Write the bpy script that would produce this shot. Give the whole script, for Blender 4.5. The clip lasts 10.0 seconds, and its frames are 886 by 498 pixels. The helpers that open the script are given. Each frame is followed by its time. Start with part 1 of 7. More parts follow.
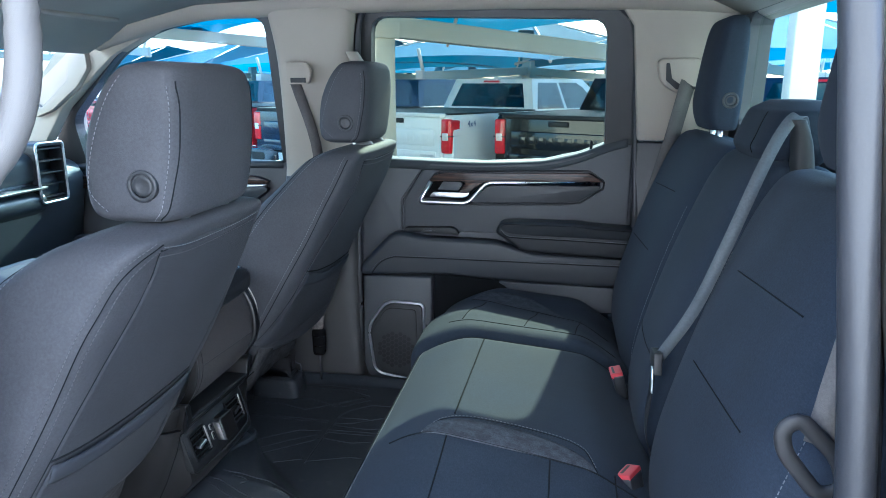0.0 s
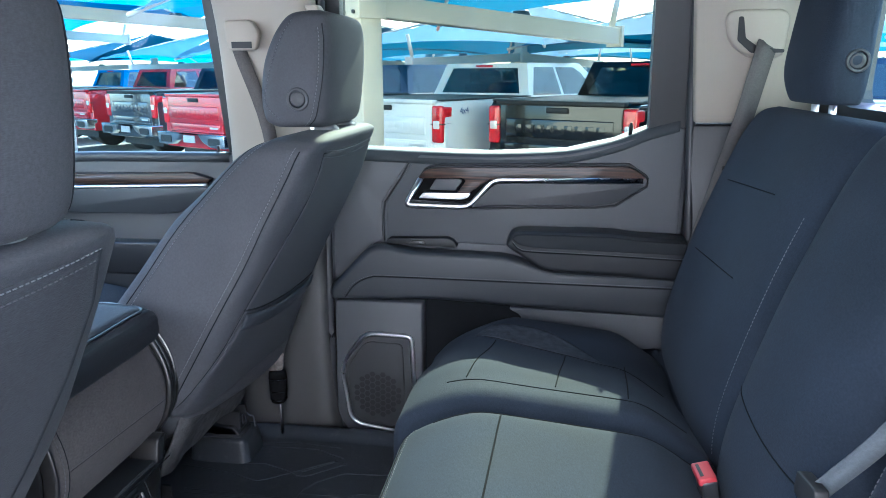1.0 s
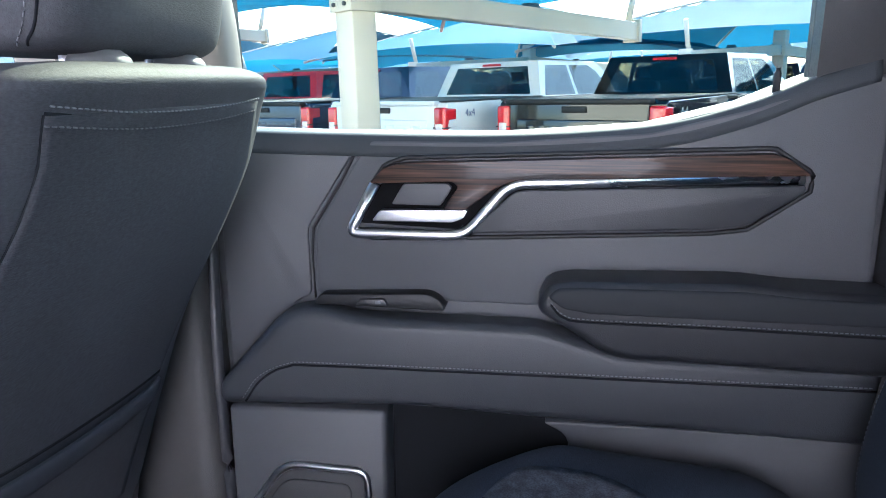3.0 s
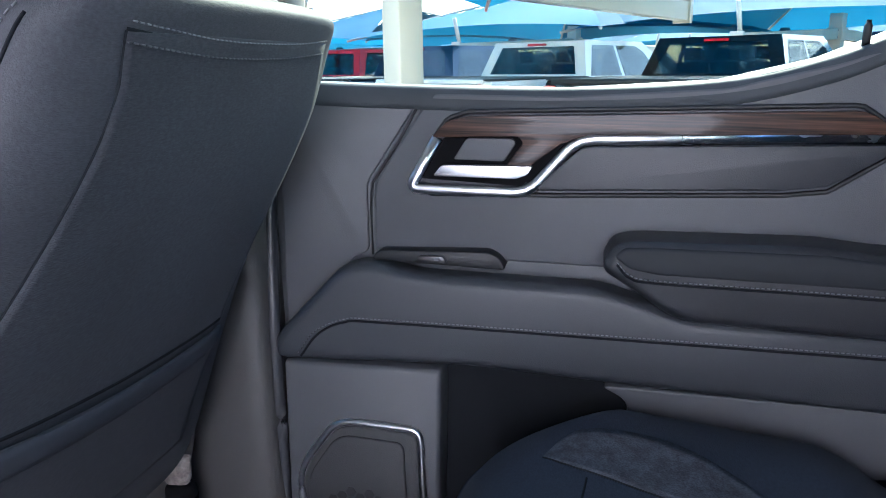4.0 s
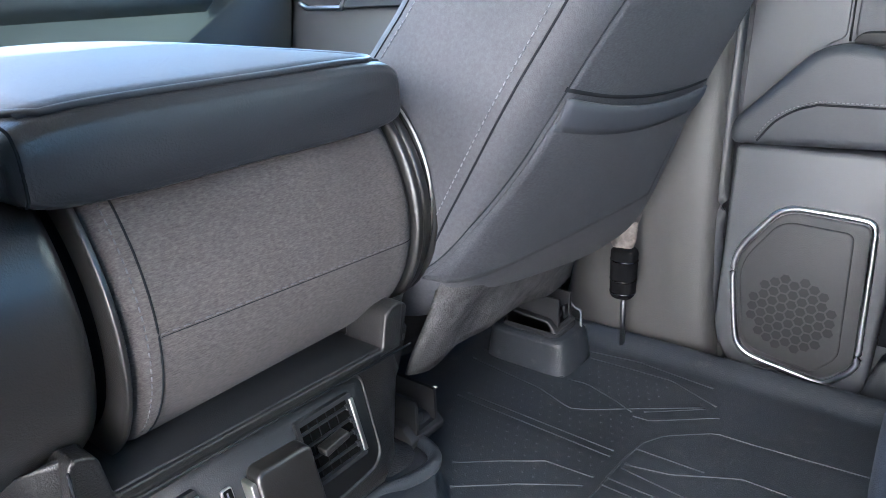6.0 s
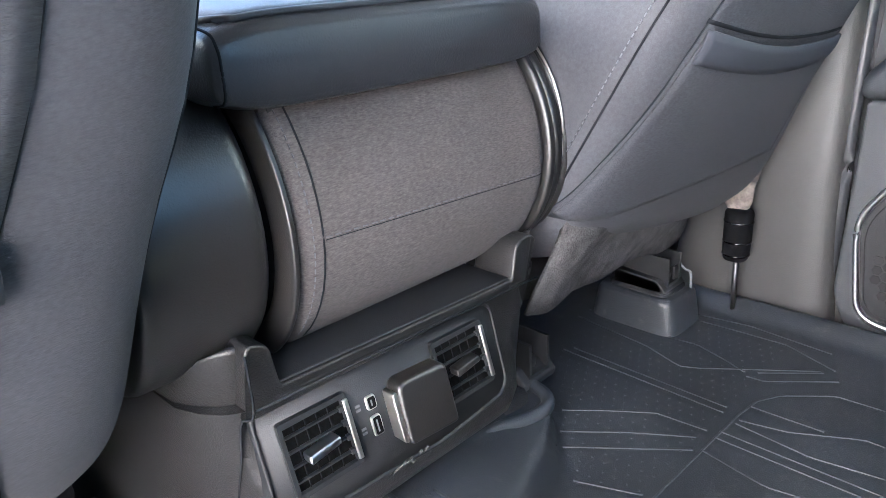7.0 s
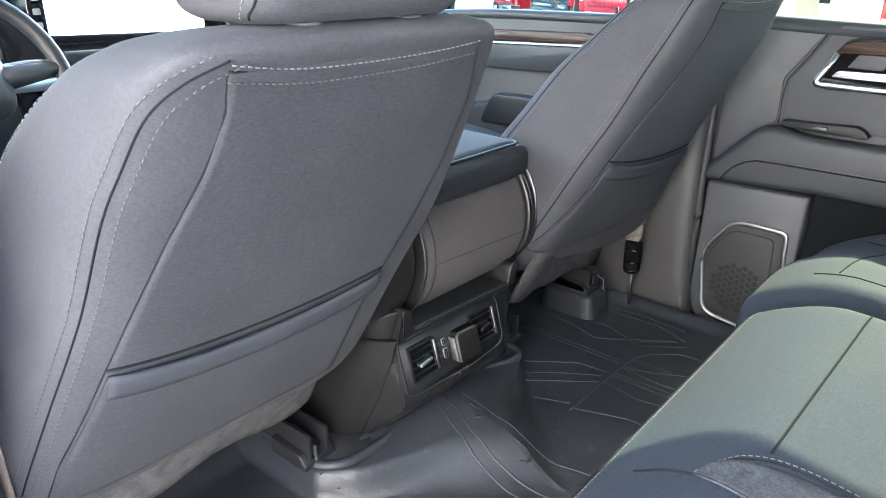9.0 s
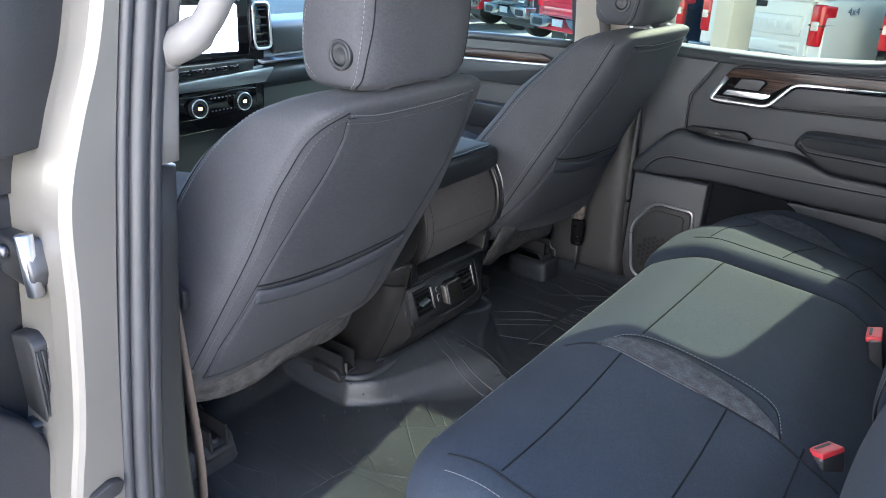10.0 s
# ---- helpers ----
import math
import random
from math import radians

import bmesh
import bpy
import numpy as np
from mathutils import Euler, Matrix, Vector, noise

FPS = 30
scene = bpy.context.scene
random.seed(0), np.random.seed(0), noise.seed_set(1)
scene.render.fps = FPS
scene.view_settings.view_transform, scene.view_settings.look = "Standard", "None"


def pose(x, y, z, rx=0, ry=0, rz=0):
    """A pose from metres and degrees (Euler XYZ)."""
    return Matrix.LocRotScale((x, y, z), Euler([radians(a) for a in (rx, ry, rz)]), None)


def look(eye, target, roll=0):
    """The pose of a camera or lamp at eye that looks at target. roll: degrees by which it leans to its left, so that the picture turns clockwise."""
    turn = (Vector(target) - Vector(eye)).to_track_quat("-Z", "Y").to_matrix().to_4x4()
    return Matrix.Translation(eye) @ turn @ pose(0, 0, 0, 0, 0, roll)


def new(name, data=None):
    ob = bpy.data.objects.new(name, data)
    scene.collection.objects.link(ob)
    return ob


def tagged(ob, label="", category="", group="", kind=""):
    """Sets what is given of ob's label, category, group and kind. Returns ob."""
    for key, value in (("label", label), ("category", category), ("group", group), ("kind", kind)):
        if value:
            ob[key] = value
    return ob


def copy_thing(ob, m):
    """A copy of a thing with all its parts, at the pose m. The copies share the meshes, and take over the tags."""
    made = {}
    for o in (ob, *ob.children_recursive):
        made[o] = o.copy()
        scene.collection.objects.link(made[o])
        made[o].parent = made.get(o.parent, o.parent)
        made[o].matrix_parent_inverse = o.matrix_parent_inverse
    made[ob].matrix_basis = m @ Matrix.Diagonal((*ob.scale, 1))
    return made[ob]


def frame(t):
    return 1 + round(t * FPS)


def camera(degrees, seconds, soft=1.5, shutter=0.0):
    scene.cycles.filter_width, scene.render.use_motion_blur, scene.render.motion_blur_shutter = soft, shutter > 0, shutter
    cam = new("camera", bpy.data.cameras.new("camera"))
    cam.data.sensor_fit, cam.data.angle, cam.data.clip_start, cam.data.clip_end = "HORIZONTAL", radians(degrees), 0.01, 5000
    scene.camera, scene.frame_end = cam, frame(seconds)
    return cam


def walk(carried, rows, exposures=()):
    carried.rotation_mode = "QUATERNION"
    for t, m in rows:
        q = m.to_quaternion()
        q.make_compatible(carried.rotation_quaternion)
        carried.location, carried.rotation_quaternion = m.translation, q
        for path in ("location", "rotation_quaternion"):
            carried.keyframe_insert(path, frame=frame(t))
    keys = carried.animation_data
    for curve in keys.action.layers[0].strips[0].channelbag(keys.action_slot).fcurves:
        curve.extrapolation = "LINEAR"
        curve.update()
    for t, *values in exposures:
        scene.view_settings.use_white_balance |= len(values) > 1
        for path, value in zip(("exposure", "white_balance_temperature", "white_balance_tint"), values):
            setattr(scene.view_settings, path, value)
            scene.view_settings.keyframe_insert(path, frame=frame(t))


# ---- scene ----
from mathutils.bvhtree import BVHTree

# Cab axes: x towards the tailgate, y towards the passenger side, z up; cab floor mat at z = 0.80.
cam = camera(64.0, 10.0, soft=0.9)
PATH = [
    (0, (-0.034, -1.504, 1.832), (-0.354, 0.417, 1.377), -0.1),
    (0.5, (-0.088, -1.239, 1.805), (-0.394, 0.68, 1.332), -0.3),
    (1, (-0.132, -0.952, 1.776), (-0.427, 0.966, 1.292), -0.4),
    (1.5, (-0.167, -0.663, 1.75), (-0.457, 1.256, 1.265), -0.6),
    (2, (-0.194, -0.425, 1.718), (-0.482, 1.494, 1.236), -0.6),
    (2.2, (-0.205, -0.338, 1.706), (-0.495, 1.582, 1.225), -0.8),
    (3.3, (-0.217, -0.075, 1.634), (-0.548, 1.845, 1.182), -1.6),
    (3.5, (-0.236, -0.073, 1.638), (-0.554, 1.845, 1.168), -1.0),
    (4, (-0.247, -0.098, 1.604), (-0.672, 1.791, 1.103), -0.8),
    (4.5, (-0.288, -0.141, 1.554), (-0.885, 1.684, 0.992), -0.8),
    (5, (-0.314, -0.205, 1.504), (-1.147, 1.507, 0.893), -1.5),
    (5.5, (-0.348, -0.276, 1.466), (-1.377, 1.305, 0.802), -2.1),
    (6, (-0.372, -0.346, 1.442), (-1.55, 1.107, 0.736), -2.6),
    (6.2, (-0.364, -0.384, 1.41), (-1.602, 1.03, 0.725), -2.5),
    (7.3, (-0.391, -0.412, 1.4), (-1.737, 0.869, 0.66), -3.7),
    (7.5, (-0.383, -0.417, 1.406), (-1.728, 0.865, 0.665), -3.6),
    (8, (-0.304, -0.532, 1.488), (-1.611, 0.79, 0.75), -2.4),
    (8.5, (-0.197, -0.733, 1.596), (-1.45, 0.645, 0.867), -1.0),
    (9, (-0.087, -0.962, 1.688), (-1.286, 0.456, 0.945), 0.2),
    (9.5, (0.045, -1.181, 1.771), (-1.105, 0.266, 1.007), 1.0),
    (10, (0.155, -1.374, 1.836), (-0.951, 0.102, 1.063), 1.2),
]
LIGHT = [
    (0.0, 3.15, 4370, 12), (0.5, 3.67, 4420, 14), (1.0, 3.68, 4510, 16), (1.5, 3.72, 4470, 17), (2.0, 3.97, 4490, 19), (3.5, 3.87, 4710, 25), (4.0, 3.82, 4610, 23), (4.5, 3.92, 4340, 15), (5.0, 4.35, 4490, 15), (5.5, 4.95, 4740, 15),
    (6.0, 5.20, 4890, 17), (6.2, 5.25, 4940, 17), (7.5, 5.45, 5040, 20), (8.0, 5.45, 5080, 18), (8.5, 5.10, 5080, 17), (9.0, 4.50, 5130, 16), (9.5, 3.95, 5030, 16), (10.0, 3.60, 4930, 16),
]
walk(cam, [(t, look(eye, aim, roll)) for t, eye, aim, roll in PATH], LIGHT)

# ---- world and sun ----
SUN_TO = Vector((0.15, 1.0, 0.705)).normalized()
world = bpy.data.worlds.new("sky")
scene.world = world
world.use_nodes = True
wn = world.node_tree.nodes
sky = wn.new("ShaderNodeTexSky")
sky.sky_type, sky.sun_disc = "NISHITA", False
sky.sun_elevation = math.asin(SUN_TO.z)
sky.sun_rotation = math.atan2(SUN_TO.x, SUN_TO.y)
sky.dust_density, sky.air_density = 2.0, 1.2
wn["Background"].inputs["Strength"].default_value = 0.12
world.node_tree.links.new(sky.outputs[0], wn["Background"].inputs[0])
sun = new("sun", bpy.data.lights.new("sun", "SUN"))
sun.data.energy, sun.data.angle, sun.data.color = 2.55, radians(0.6), (1.0, 0.86, 0.56)
sun.matrix_world = look(SUN_TO * 30, (0, 0, 0))


# ---- materials ----
def shader(name, color, rough=0.6, metal=0.0, coat=0.0, spec=0.5):
    m = bpy.data.materials.new(name)
    m.use_nodes = True
    b = m.node_tree.nodes["Principled BSDF"]
    b.inputs["Base Color"].default_value = (*color, 1)
    b.inputs["Roughness"].default_value = rough
    b.inputs["Metallic"].default_value = metal
    b.inputs["Coat Weight"].default_value = coat
    b.inputs["Coat Roughness"].default_value = 0.08
    b.inputs["Specular IOR Level"].default_value = spec
    return m


def textured(name, color, rough, bump=(300, 0.3, 0.001), vary=(6, 0.25), metal=0.0, coat=0.0, spec=0.5, kind="noise", dust=0.0):
    """A surface whose colour and gloss vary in broad stains, with a fine grain in relief."""
    m = shader(name, color, rough, metal, coat, spec)
    t = m.node_tree
    b = t.nodes["Principled BSDF"]
    co = t.nodes.new("ShaderNodeTexCoord")
    broad = t.nodes.new("ShaderNodeTexNoise")
    broad.inputs["Scale"].default_value = vary[0]
    broad.inputs["Detail"].default_value = 5
    t.links.new(co.outputs["Object"], broad.inputs["Vector"])
    ramp = t.nodes.new("ShaderNodeMapRange")
    ramp.inputs["From Min"].default_value, ramp.inputs["From Max"].default_value = 0.3, 0.7
    ramp.inputs["To Min"].default_value, ramp.inputs["To Max"].default_value = 1 - vary[1], 1 + vary[1]
    t.links.new(broad.outputs["Fac"], ramp.inputs["Value"])
    mul = t.nodes.new("ShaderNodeVectorMath")
    mul.operation = "SCALE"
    mul.inputs[0].default_value = color
    t.links.new(ramp.outputs[0], mul.inputs["Scale"])
    out = mul.outputs[0]
    if kind == "weave":
        turn = t.nodes.new("ShaderNodeMapping")
        turn.inputs["Rotation"].default_value = (0.5, 0.6, 0.7)
        turn.inputs["Scale"].default_value = (1.0, 0.22, 1.0)
        grain = t.nodes.new("ShaderNodeTexNoise")
        grain.inputs["Scale"].default_value = bump[0] * 2.2
        grain.inputs["Detail"].default_value = 3
        grain.inputs["Roughness"].default_value = 0.65
        t.links.new(co.outputs["Object"], turn.inputs["Vector"])
    else:
        grain = t.nodes.new("ShaderNodeTexNoise")
        grain.inputs["Scale"].default_value = bump[0]
        grain.inputs["Detail"].default_value = 3
    t.links.new(turn.outputs[0] if kind == "weave" else co.outputs["Object"], grain.inputs["Vector"])
    if kind == "weave":
        heather = t.nodes.new("ShaderNodeTexNoise")
        heather.inputs["Scale"].default_value = 260
        heather.inputs["Detail"].default_value = 4
        t.links.new(co.outputs["Object"], heather.inputs["Vector"])
        hr = t.nodes.new("ShaderNodeMapRange")
        hr.inputs["From Min"].default_value, hr.inputs["From Max"].default_value = 0.3, 0.7
        hr.inputs["To Min"].default_value, hr.inputs["To Max"].default_value = 0.88, 1.12
        t.links.new(heather.outputs["Fac"], hr.inputs["Value"])
        hm = t.nodes.new("ShaderNodeVectorMath")
        hm.operation = "SCALE"
        t.links.new(out, hm.inputs[0])
        t.links.new(hr.outputs[0], hm.inputs["Scale"])
        out = hm.outputs[0]
    g = t.nodes.new("ShaderNodeMapRange")
    g.inputs["To Min"].default_value, g.inputs["To Max"].default_value = 1 - bump[1], 1 + bump[1]
    t.links.new(grain.outputs["Fac"], g.inputs["Value"])
    mul2 = t.nodes.new("ShaderNodeVectorMath")
    mul2.operation = "SCALE"
    t.links.new(out, mul2.inputs[0])
    t.links.new(g.outputs[0], mul2.inputs["Scale"])
    out = mul2.outputs[0]
    if dust:
        spots = t.nodes.new("ShaderNodeTexNoise")
        spots.inputs["Scale"].default_value = 38
        spots.inputs["Detail"].default_value = 8
        spots.inputs["Roughness"].default_value = 0.75
        t.links.new(co.outputs["Object"], spots.inputs["Vector"])
        cut = t.nodes.new("ShaderNodeMapRange")
        cut.inputs["From Min"].default_value, cut.inputs["From Max"].default_value = 0.56, 0.8
        cut.inputs["To Max"].default_value = dust
        t.links.new(spots.outputs["Fac"], cut.inputs["Value"])
        mix = t.nodes.new("ShaderNodeMix")
        mix.data_type = "RGBA"
        mix.inputs["B"].default_value = (0.3, 0.28, 0.24, 1)
        t.links.new(cut.outputs[0], mix.inputs["Factor"])
        t.links.new(out, mix.inputs["A"])
        out = mix.outputs["Result"]
    t.links.new(out, b.inputs["Base Color"])
    if kind == "weave":
        b.inputs["Sheen Weight"].default_value = 0.02
        b.inputs["Sheen Roughness"].default_value = 0.4
    bp = t.nodes.new("ShaderNodeBump")
    bp.inputs["Distance"].default_value = bump[2]
    bp.inputs["Strength"].default_value = 0.6
    t.links.new(grain.outputs["Fac"], bp.inputs["Height"])
    t.links.new(bp.outputs[0], b.inputs["Normal"])
    rr = t.nodes.new("ShaderNodeMapRange")
    rr.inputs["To Min"].default_value, rr.inputs["To Max"].default_value = max(0.02, rough - 0.08), min(1, rough + 0.08)
    t.links.new(broad.outputs["Fac"], rr.inputs["Value"])
    t.links.new(rr.outputs[0], b.inputs["Roughness"])
    return m


def glass(name, tint, gloss=0.06):
    m = bpy.data.materials.new(name)
    m.use_nodes = True
    t = m.node_tree
    t.nodes.remove(t.nodes["Principled BSDF"])
    clear = t.nodes.new("ShaderNodeBsdfTransparent")
    clear.inputs[0].default_value = (*tint, 1)
    shine = t.nodes.new("ShaderNodeBsdfGlossy")
    shine.inputs["Roughness"].default_value = 0.02
    mix = t.nodes.new("ShaderNodeMixShader")
    mix.inputs[0].default_value = gloss
    t.links.new(clear.outputs[0], mix.inputs[1])
    t.links.new(shine.outputs[0], mix.inputs[2])
    t.links.new(mix.outputs[0], t.nodes["Material Output"].inputs[0])
    return m


def glow(name, color, power):
    m = shader(name, (0, 0, 0), 0.2)
    b = m.node_tree.nodes["Principled BSDF"]
    b.inputs["Emission Color"].default_value = (*color, 1)
    b.inputs["Emission Strength"].default_value = power
    return m


CLOTH = textured("charcoal_cloth", (0.038, 0.0395, 0.045), 0.85, (330, 0.5, 0.0012), (9, 0.12), kind="weave", spec=0.2)
# CLOTH made lighter and warmer: the roll's stronger light is in its colour.
CLOTH_LIT_ROLL = textured("charcoal_twill_lit", (0.064, 0.058, 0.056), 0.9, (430, 0.8, 0.0013), (9, 0.12), kind="weave", spec=0.2)
CLOTH_BENCH = textured("navy_charcoal_cloth", (0.0205, 0.0270, 0.0400), 0.85, (360, 0.45, 0.0010), (8, 0.16), kind="weave", spec=0.2)
CLOTH_BOLSTER = textured("grey_smooth_cloth", (0.046, 0.047, 0.053), 0.70, (420, 0.35, 0.0007), (7, 0.14), kind="weave", spec=0.28)
PLAIN_CLOTH = textured("plain_charcoal_cloth", (0.036, 0.039, 0.047), 0.8, (900, 0.15, 0.0003), (9, 0.1), spec=0.25)
FELT = textured("grey_felt_skirt", (0.068, 0.066, 0.066), 1.0, (420, 0.8, 0.003), (45, 0.35), spec=0.1)
TWEED = textured("grey_flecked_cloth", (0.050, 0.054, 0.064), 0.95, (420, 0.8, 0.001), (60, 0.35), spec=0.2)
THREAD = shader("light_grey_thread", (0.135, 0.14, 0.152), 0.85)
THREAD_DARK = shader("dark_grey_thread", (0.075, 0.077, 0.083), 0.8)
# Glossless black: the shade of vents, holes and gaps is put into its colour.
PIT = shader("black_gap_and_cavity_shade", (0.004, 0.004, 0.004), 1.0, spec=0.0)
# Seam black; also the painted shade inside the door pocket.
SEAM_AND_SHADE = shader("dark_seam_and_pocket_shade", (0.011, 0.012, 0.014), 1.0, spec=0.1)
PLASTIC = textured("dark_grained_plastic", (0.024, 0.024, 0.0245), 0.36, (900, 0.5, 0.0009), (4, 0.12))
CONSOLE = textured("pebbled_console_plastic", (0.0145, 0.0138, 0.0135), 0.34, (620, 0.4, 0.0009), (5, 0.14), spec=0.42)
TRIM = textured("grained_pillar_plastic", (0.052, 0.050, 0.048), 0.42, (900, 0.3, 0.0006), (4, 0.10))
COLLAR = textured("grey_collar_plastic", (0.12, 0.12, 0.122), 0.5, (900, 0.06, 0.0003), (6, 0.08))
# Darker copy of PILLAR, toned down against the strong light by the open door.
PILLAR_DIMMED = textured("pale_trim_dimmed", (0.142, 0.136, 0.130), 0.55, (900, 0.06, 0.0004), (3, 0.05))
HUB = textured("smooth_black_plastic", (0.013, 0.0122, 0.0116), 0.33, (700, 0.14, 0.0004), (5, 0.1), spec=0.6)
SILL = textured("grey_grained_sill_vinyl", (0.046, 0.051, 0.056), 0.7, (700, 0.15, 0.0006), (4, 0.12), spec=0.2)
PANEL = textured("grey_soft_door_plastic", (0.066, 0.068, 0.074), 0.55, (800, 0.08, 0.0004), (3, 0.06))
LEDGE = textured("dark_grey_vinyl", (0.031, 0.034, 0.039), 0.5, (700, 0.10, 0.0005), (3, 0.08))
VINYL = textured("black_soft_vinyl", (0.017, 0.018, 0.0205), 0.42, (600, 0.12, 0.0006), (4, 0.10))
PANEL_BLACK = textured("satin_black_plastic", (0.011, 0.0115, 0.0125), 0.5, (900, 0.2, 0.0004), (6, 0.1), spec=0.35)
BLACK = shader("matt_black", (0.012, 0.012, 0.013), 0.6)
RECESS = shader("deep_matt_black", (0.006, 0.006, 0.0065), 0.95, spec=0.08)
GLOSS = shader("gloss_black", (0.008, 0.008, 0.009), 0.08, coat=0.6)
CHROME = textured("satin_chrome", (0.66, 0.67, 0.69), 0.30, (300, 0.02, 0.0001), (5, 0.05), metal=1.0)
SATIN = textured("satin_bare_metal", (0.48, 0.46, 0.43), 0.34, (400, 0.05, 0.0002), (30, 0.15), metal=1.0)
STEEL = textured("dark_steel", (0.13, 0.13, 0.135), 0.45, (200, 0.1, 0.0003), (20, 0.2), metal=1.0)
RUBBER = textured("black_rubber_mat", (0.029, 0.032, 0.037), 0.42, (500, 0.25, 0.0008), (5, 0.25), spec=0.5, dust=0.22)
CARPET = textured("dark_carpet", (0.028, 0.028, 0.03), 1.0, (350, 0.5, 0.002), (10, 0.2), spec=0.1)
HEADLINER = textured("warm_grey_headliner", (0.42, 0.39, 0.345), 0.95, (900, 0.06, 0.0005), (3, 0.04), spec=0.1)
PILLAR = textured("pale_grey_trim", (0.325, 0.288, 0.240), 0.6, (900, 0.05, 0.0004), (3, 0.04))
PAINT = textured("silver_paint", (0.19, 0.178, 0.158), 0.42, (900, 0.06, 0.0001), (3, 0.05), metal=0.5, coat=0.08)
SEAL = textured("rubber_door_seal", (0.030, 0.031, 0.035), 0.4, (500, 0.1, 0.0003), (8, 0.1))
WEBBING = textured("grey_belt_webbing", (0.085, 0.080, 0.076), 0.75, (500, 0.25, 0.0006), (8, 0.1), kind="weave", spec=0.3)
WEBBING_LIGHT = textured("blue_grey_belt_webbing", (0.075, 0.085, 0.096), 0.7, (500, 0.25, 0.0006), (8, 0.1), kind="weave", spec=0.3)
RED = shader("red_buckle_plastic", (0.33, 0.02, 0.028), 0.5)
MESH = textured("black_speaker_mesh", (0.03, 0.03, 0.031), 0.6, (900, 0.25, 0.0006), (6, 0.1))
PANE = glass("green_tinted_glass", (0.74, 0.82, 0.77), 0.008)
# Tinted darker than PANE to dim the outside view and the sun patches.
PANE_DIMMING = glass("dimming_glass", (0.595, 0.62, 0.53), 0.008)


def wood_material():
    m = shader("dark_wood_trim", (0.1, 0.06, 0.04), 0.4, coat=0.2, spec=0.2)
    t = m.node_tree
    co = t.nodes.new("ShaderNodeTexCoord")
    mp = t.nodes.new("ShaderNodeMapping")
    mp.inputs["Scale"].default_value = (3, 10, 120)
    ns = t.nodes.new("ShaderNodeTexNoise")
    ns.inputs["Scale"].default_value = 2.2
    ns.inputs["Detail"].default_value = 6
    rp = t.nodes.new("ShaderNodeValToRGB")
    rp.color_ramp.elements[0].position, rp.color_ramp.elements[0].color = 0.42, (0.012, 0.007, 0.005, 1)
    rp.color_ramp.elements[1].position, rp.color_ramp.elements[1].color = 0.72, (0.085, 0.042, 0.024, 1)
    t.links.new(co.outputs["Object"], mp.inputs[0])
    t.links.new(mp.outputs[0], ns.inputs["Vector"])
    t.links.new(ns.outputs["Fac"], rp.inputs[0])
    t.links.new(rp.outputs[0], t.nodes["Principled BSDF"].inputs["Base Color"])
    return m


WOOD = wood_material()


# ---- mesh tools ----
def empty(name, at=(0, 0, 0), label="", category="", group="", kind=""):
    ob = new(name)
    ob.location = at
    ob.empty_display_size = 0.05
    return tagged(ob, label, category, group, kind)


def part(name, bm, material, parent=None, label="", smooth=True, bevel=0.0, seg=2):
    """One mesh object from a bmesh in cab axes, under its thing or part."""
    me = bpy.data.meshes.new(name)
    bmesh.ops.recalc_face_normals(bm, faces=bm.faces)
    for f in bm.faces:
        f.smooth = smooth
    bm.to_mesh(me)
    bm.free()
    me.materials.append(material)
    ob = new(name, me)
    if parent is not None:
        ob.parent = parent
        m, up = parent.matrix_basis.copy(), parent.parent
        while up is not None:
            m, up = up.matrix_basis @ m, up.parent
        ob.matrix_basis = m.inverted()
    if bevel:
        b = ob.modifiers.new("bevel", "BEVEL")
        b.width, b.segments, b.limit_method, b.angle_limit = bevel, seg, "ANGLE", radians(35)
        b.harden_normals = False
    if label:
        tagged(ob, label)
    return ob


def fillet(poly, r, n=4):
    """A polygon with its corners rounded to the radius r (a number, or one for each corner)."""
    out, k = [], len(poly)
    for i in range(k):
        p, a, b = Vector(poly[i]), Vector(poly[i - 1]), Vector(poly[(i + 1) % k])
        ri = r[i] if isinstance(r, (list, tuple)) else r
        u, v = (a - p), (b - p)
        d = min(ri, u.length * 0.45, v.length * 0.45)
        if d < 1e-5:
            out.append(tuple(p))
            continue
        p0, p1 = p + u.normalized() * d, p + v.normalized() * d
        for j in range(n + 1):
            s = j / n
            out.append(tuple(p0 * (1 - s) ** 2 + p * 2 * s * (1 - s) + p1 * s * s))
    return out


AXES = {"x": (1, 2, 0), "y": (0, 2, 1), "z": (0, 1, 2)}


def prism(poly, axis, a, b, bm=None, holes=()):
    """A polygon in the two other axes, extruded along an axis from a to b."""
    bm = bm or bmesh.new()
    i, j, k = AXES[axis]

    def put(p, d):
        v = [0, 0, 0]
        v[i], v[j], v[k] = p[0], p[1], d
        return v
    loops = [poly, *holes]
    rings = []
    for lp in loops:
        rings.append(([bm.verts.new(put(p, a)) for p in lp], [bm.verts.new(put(p, b)) for p in lp]))
    for lo, hi in rings:
        n = len(lo)
        for q in range(n):
            bm.faces.new((lo[q], lo[(q + 1) % n], hi[(q + 1) % n], hi[q]))
    if not holes:
        bm.faces.new(rings[0][0])
        bm.faces.new(rings[0][1])
    else:
        for side in (0, 1):
            edges = []
            for r in rings:
                vs = r[side]
                edges += [bm.edges.get((vs[q], vs[(q + 1) % len(vs)])) for q in range(len(vs))]
            bmesh.ops.triangle_fill(bm, use_beauty=True, use_dissolve=False, edges=edges)
    return bm


def box(x0, x1, y0, y1, z0, z1, bm=None):
    return prism([(x0, y0), (x1, y0), (x1, y1), (x0, y1)], "z", z0, z1, bm)


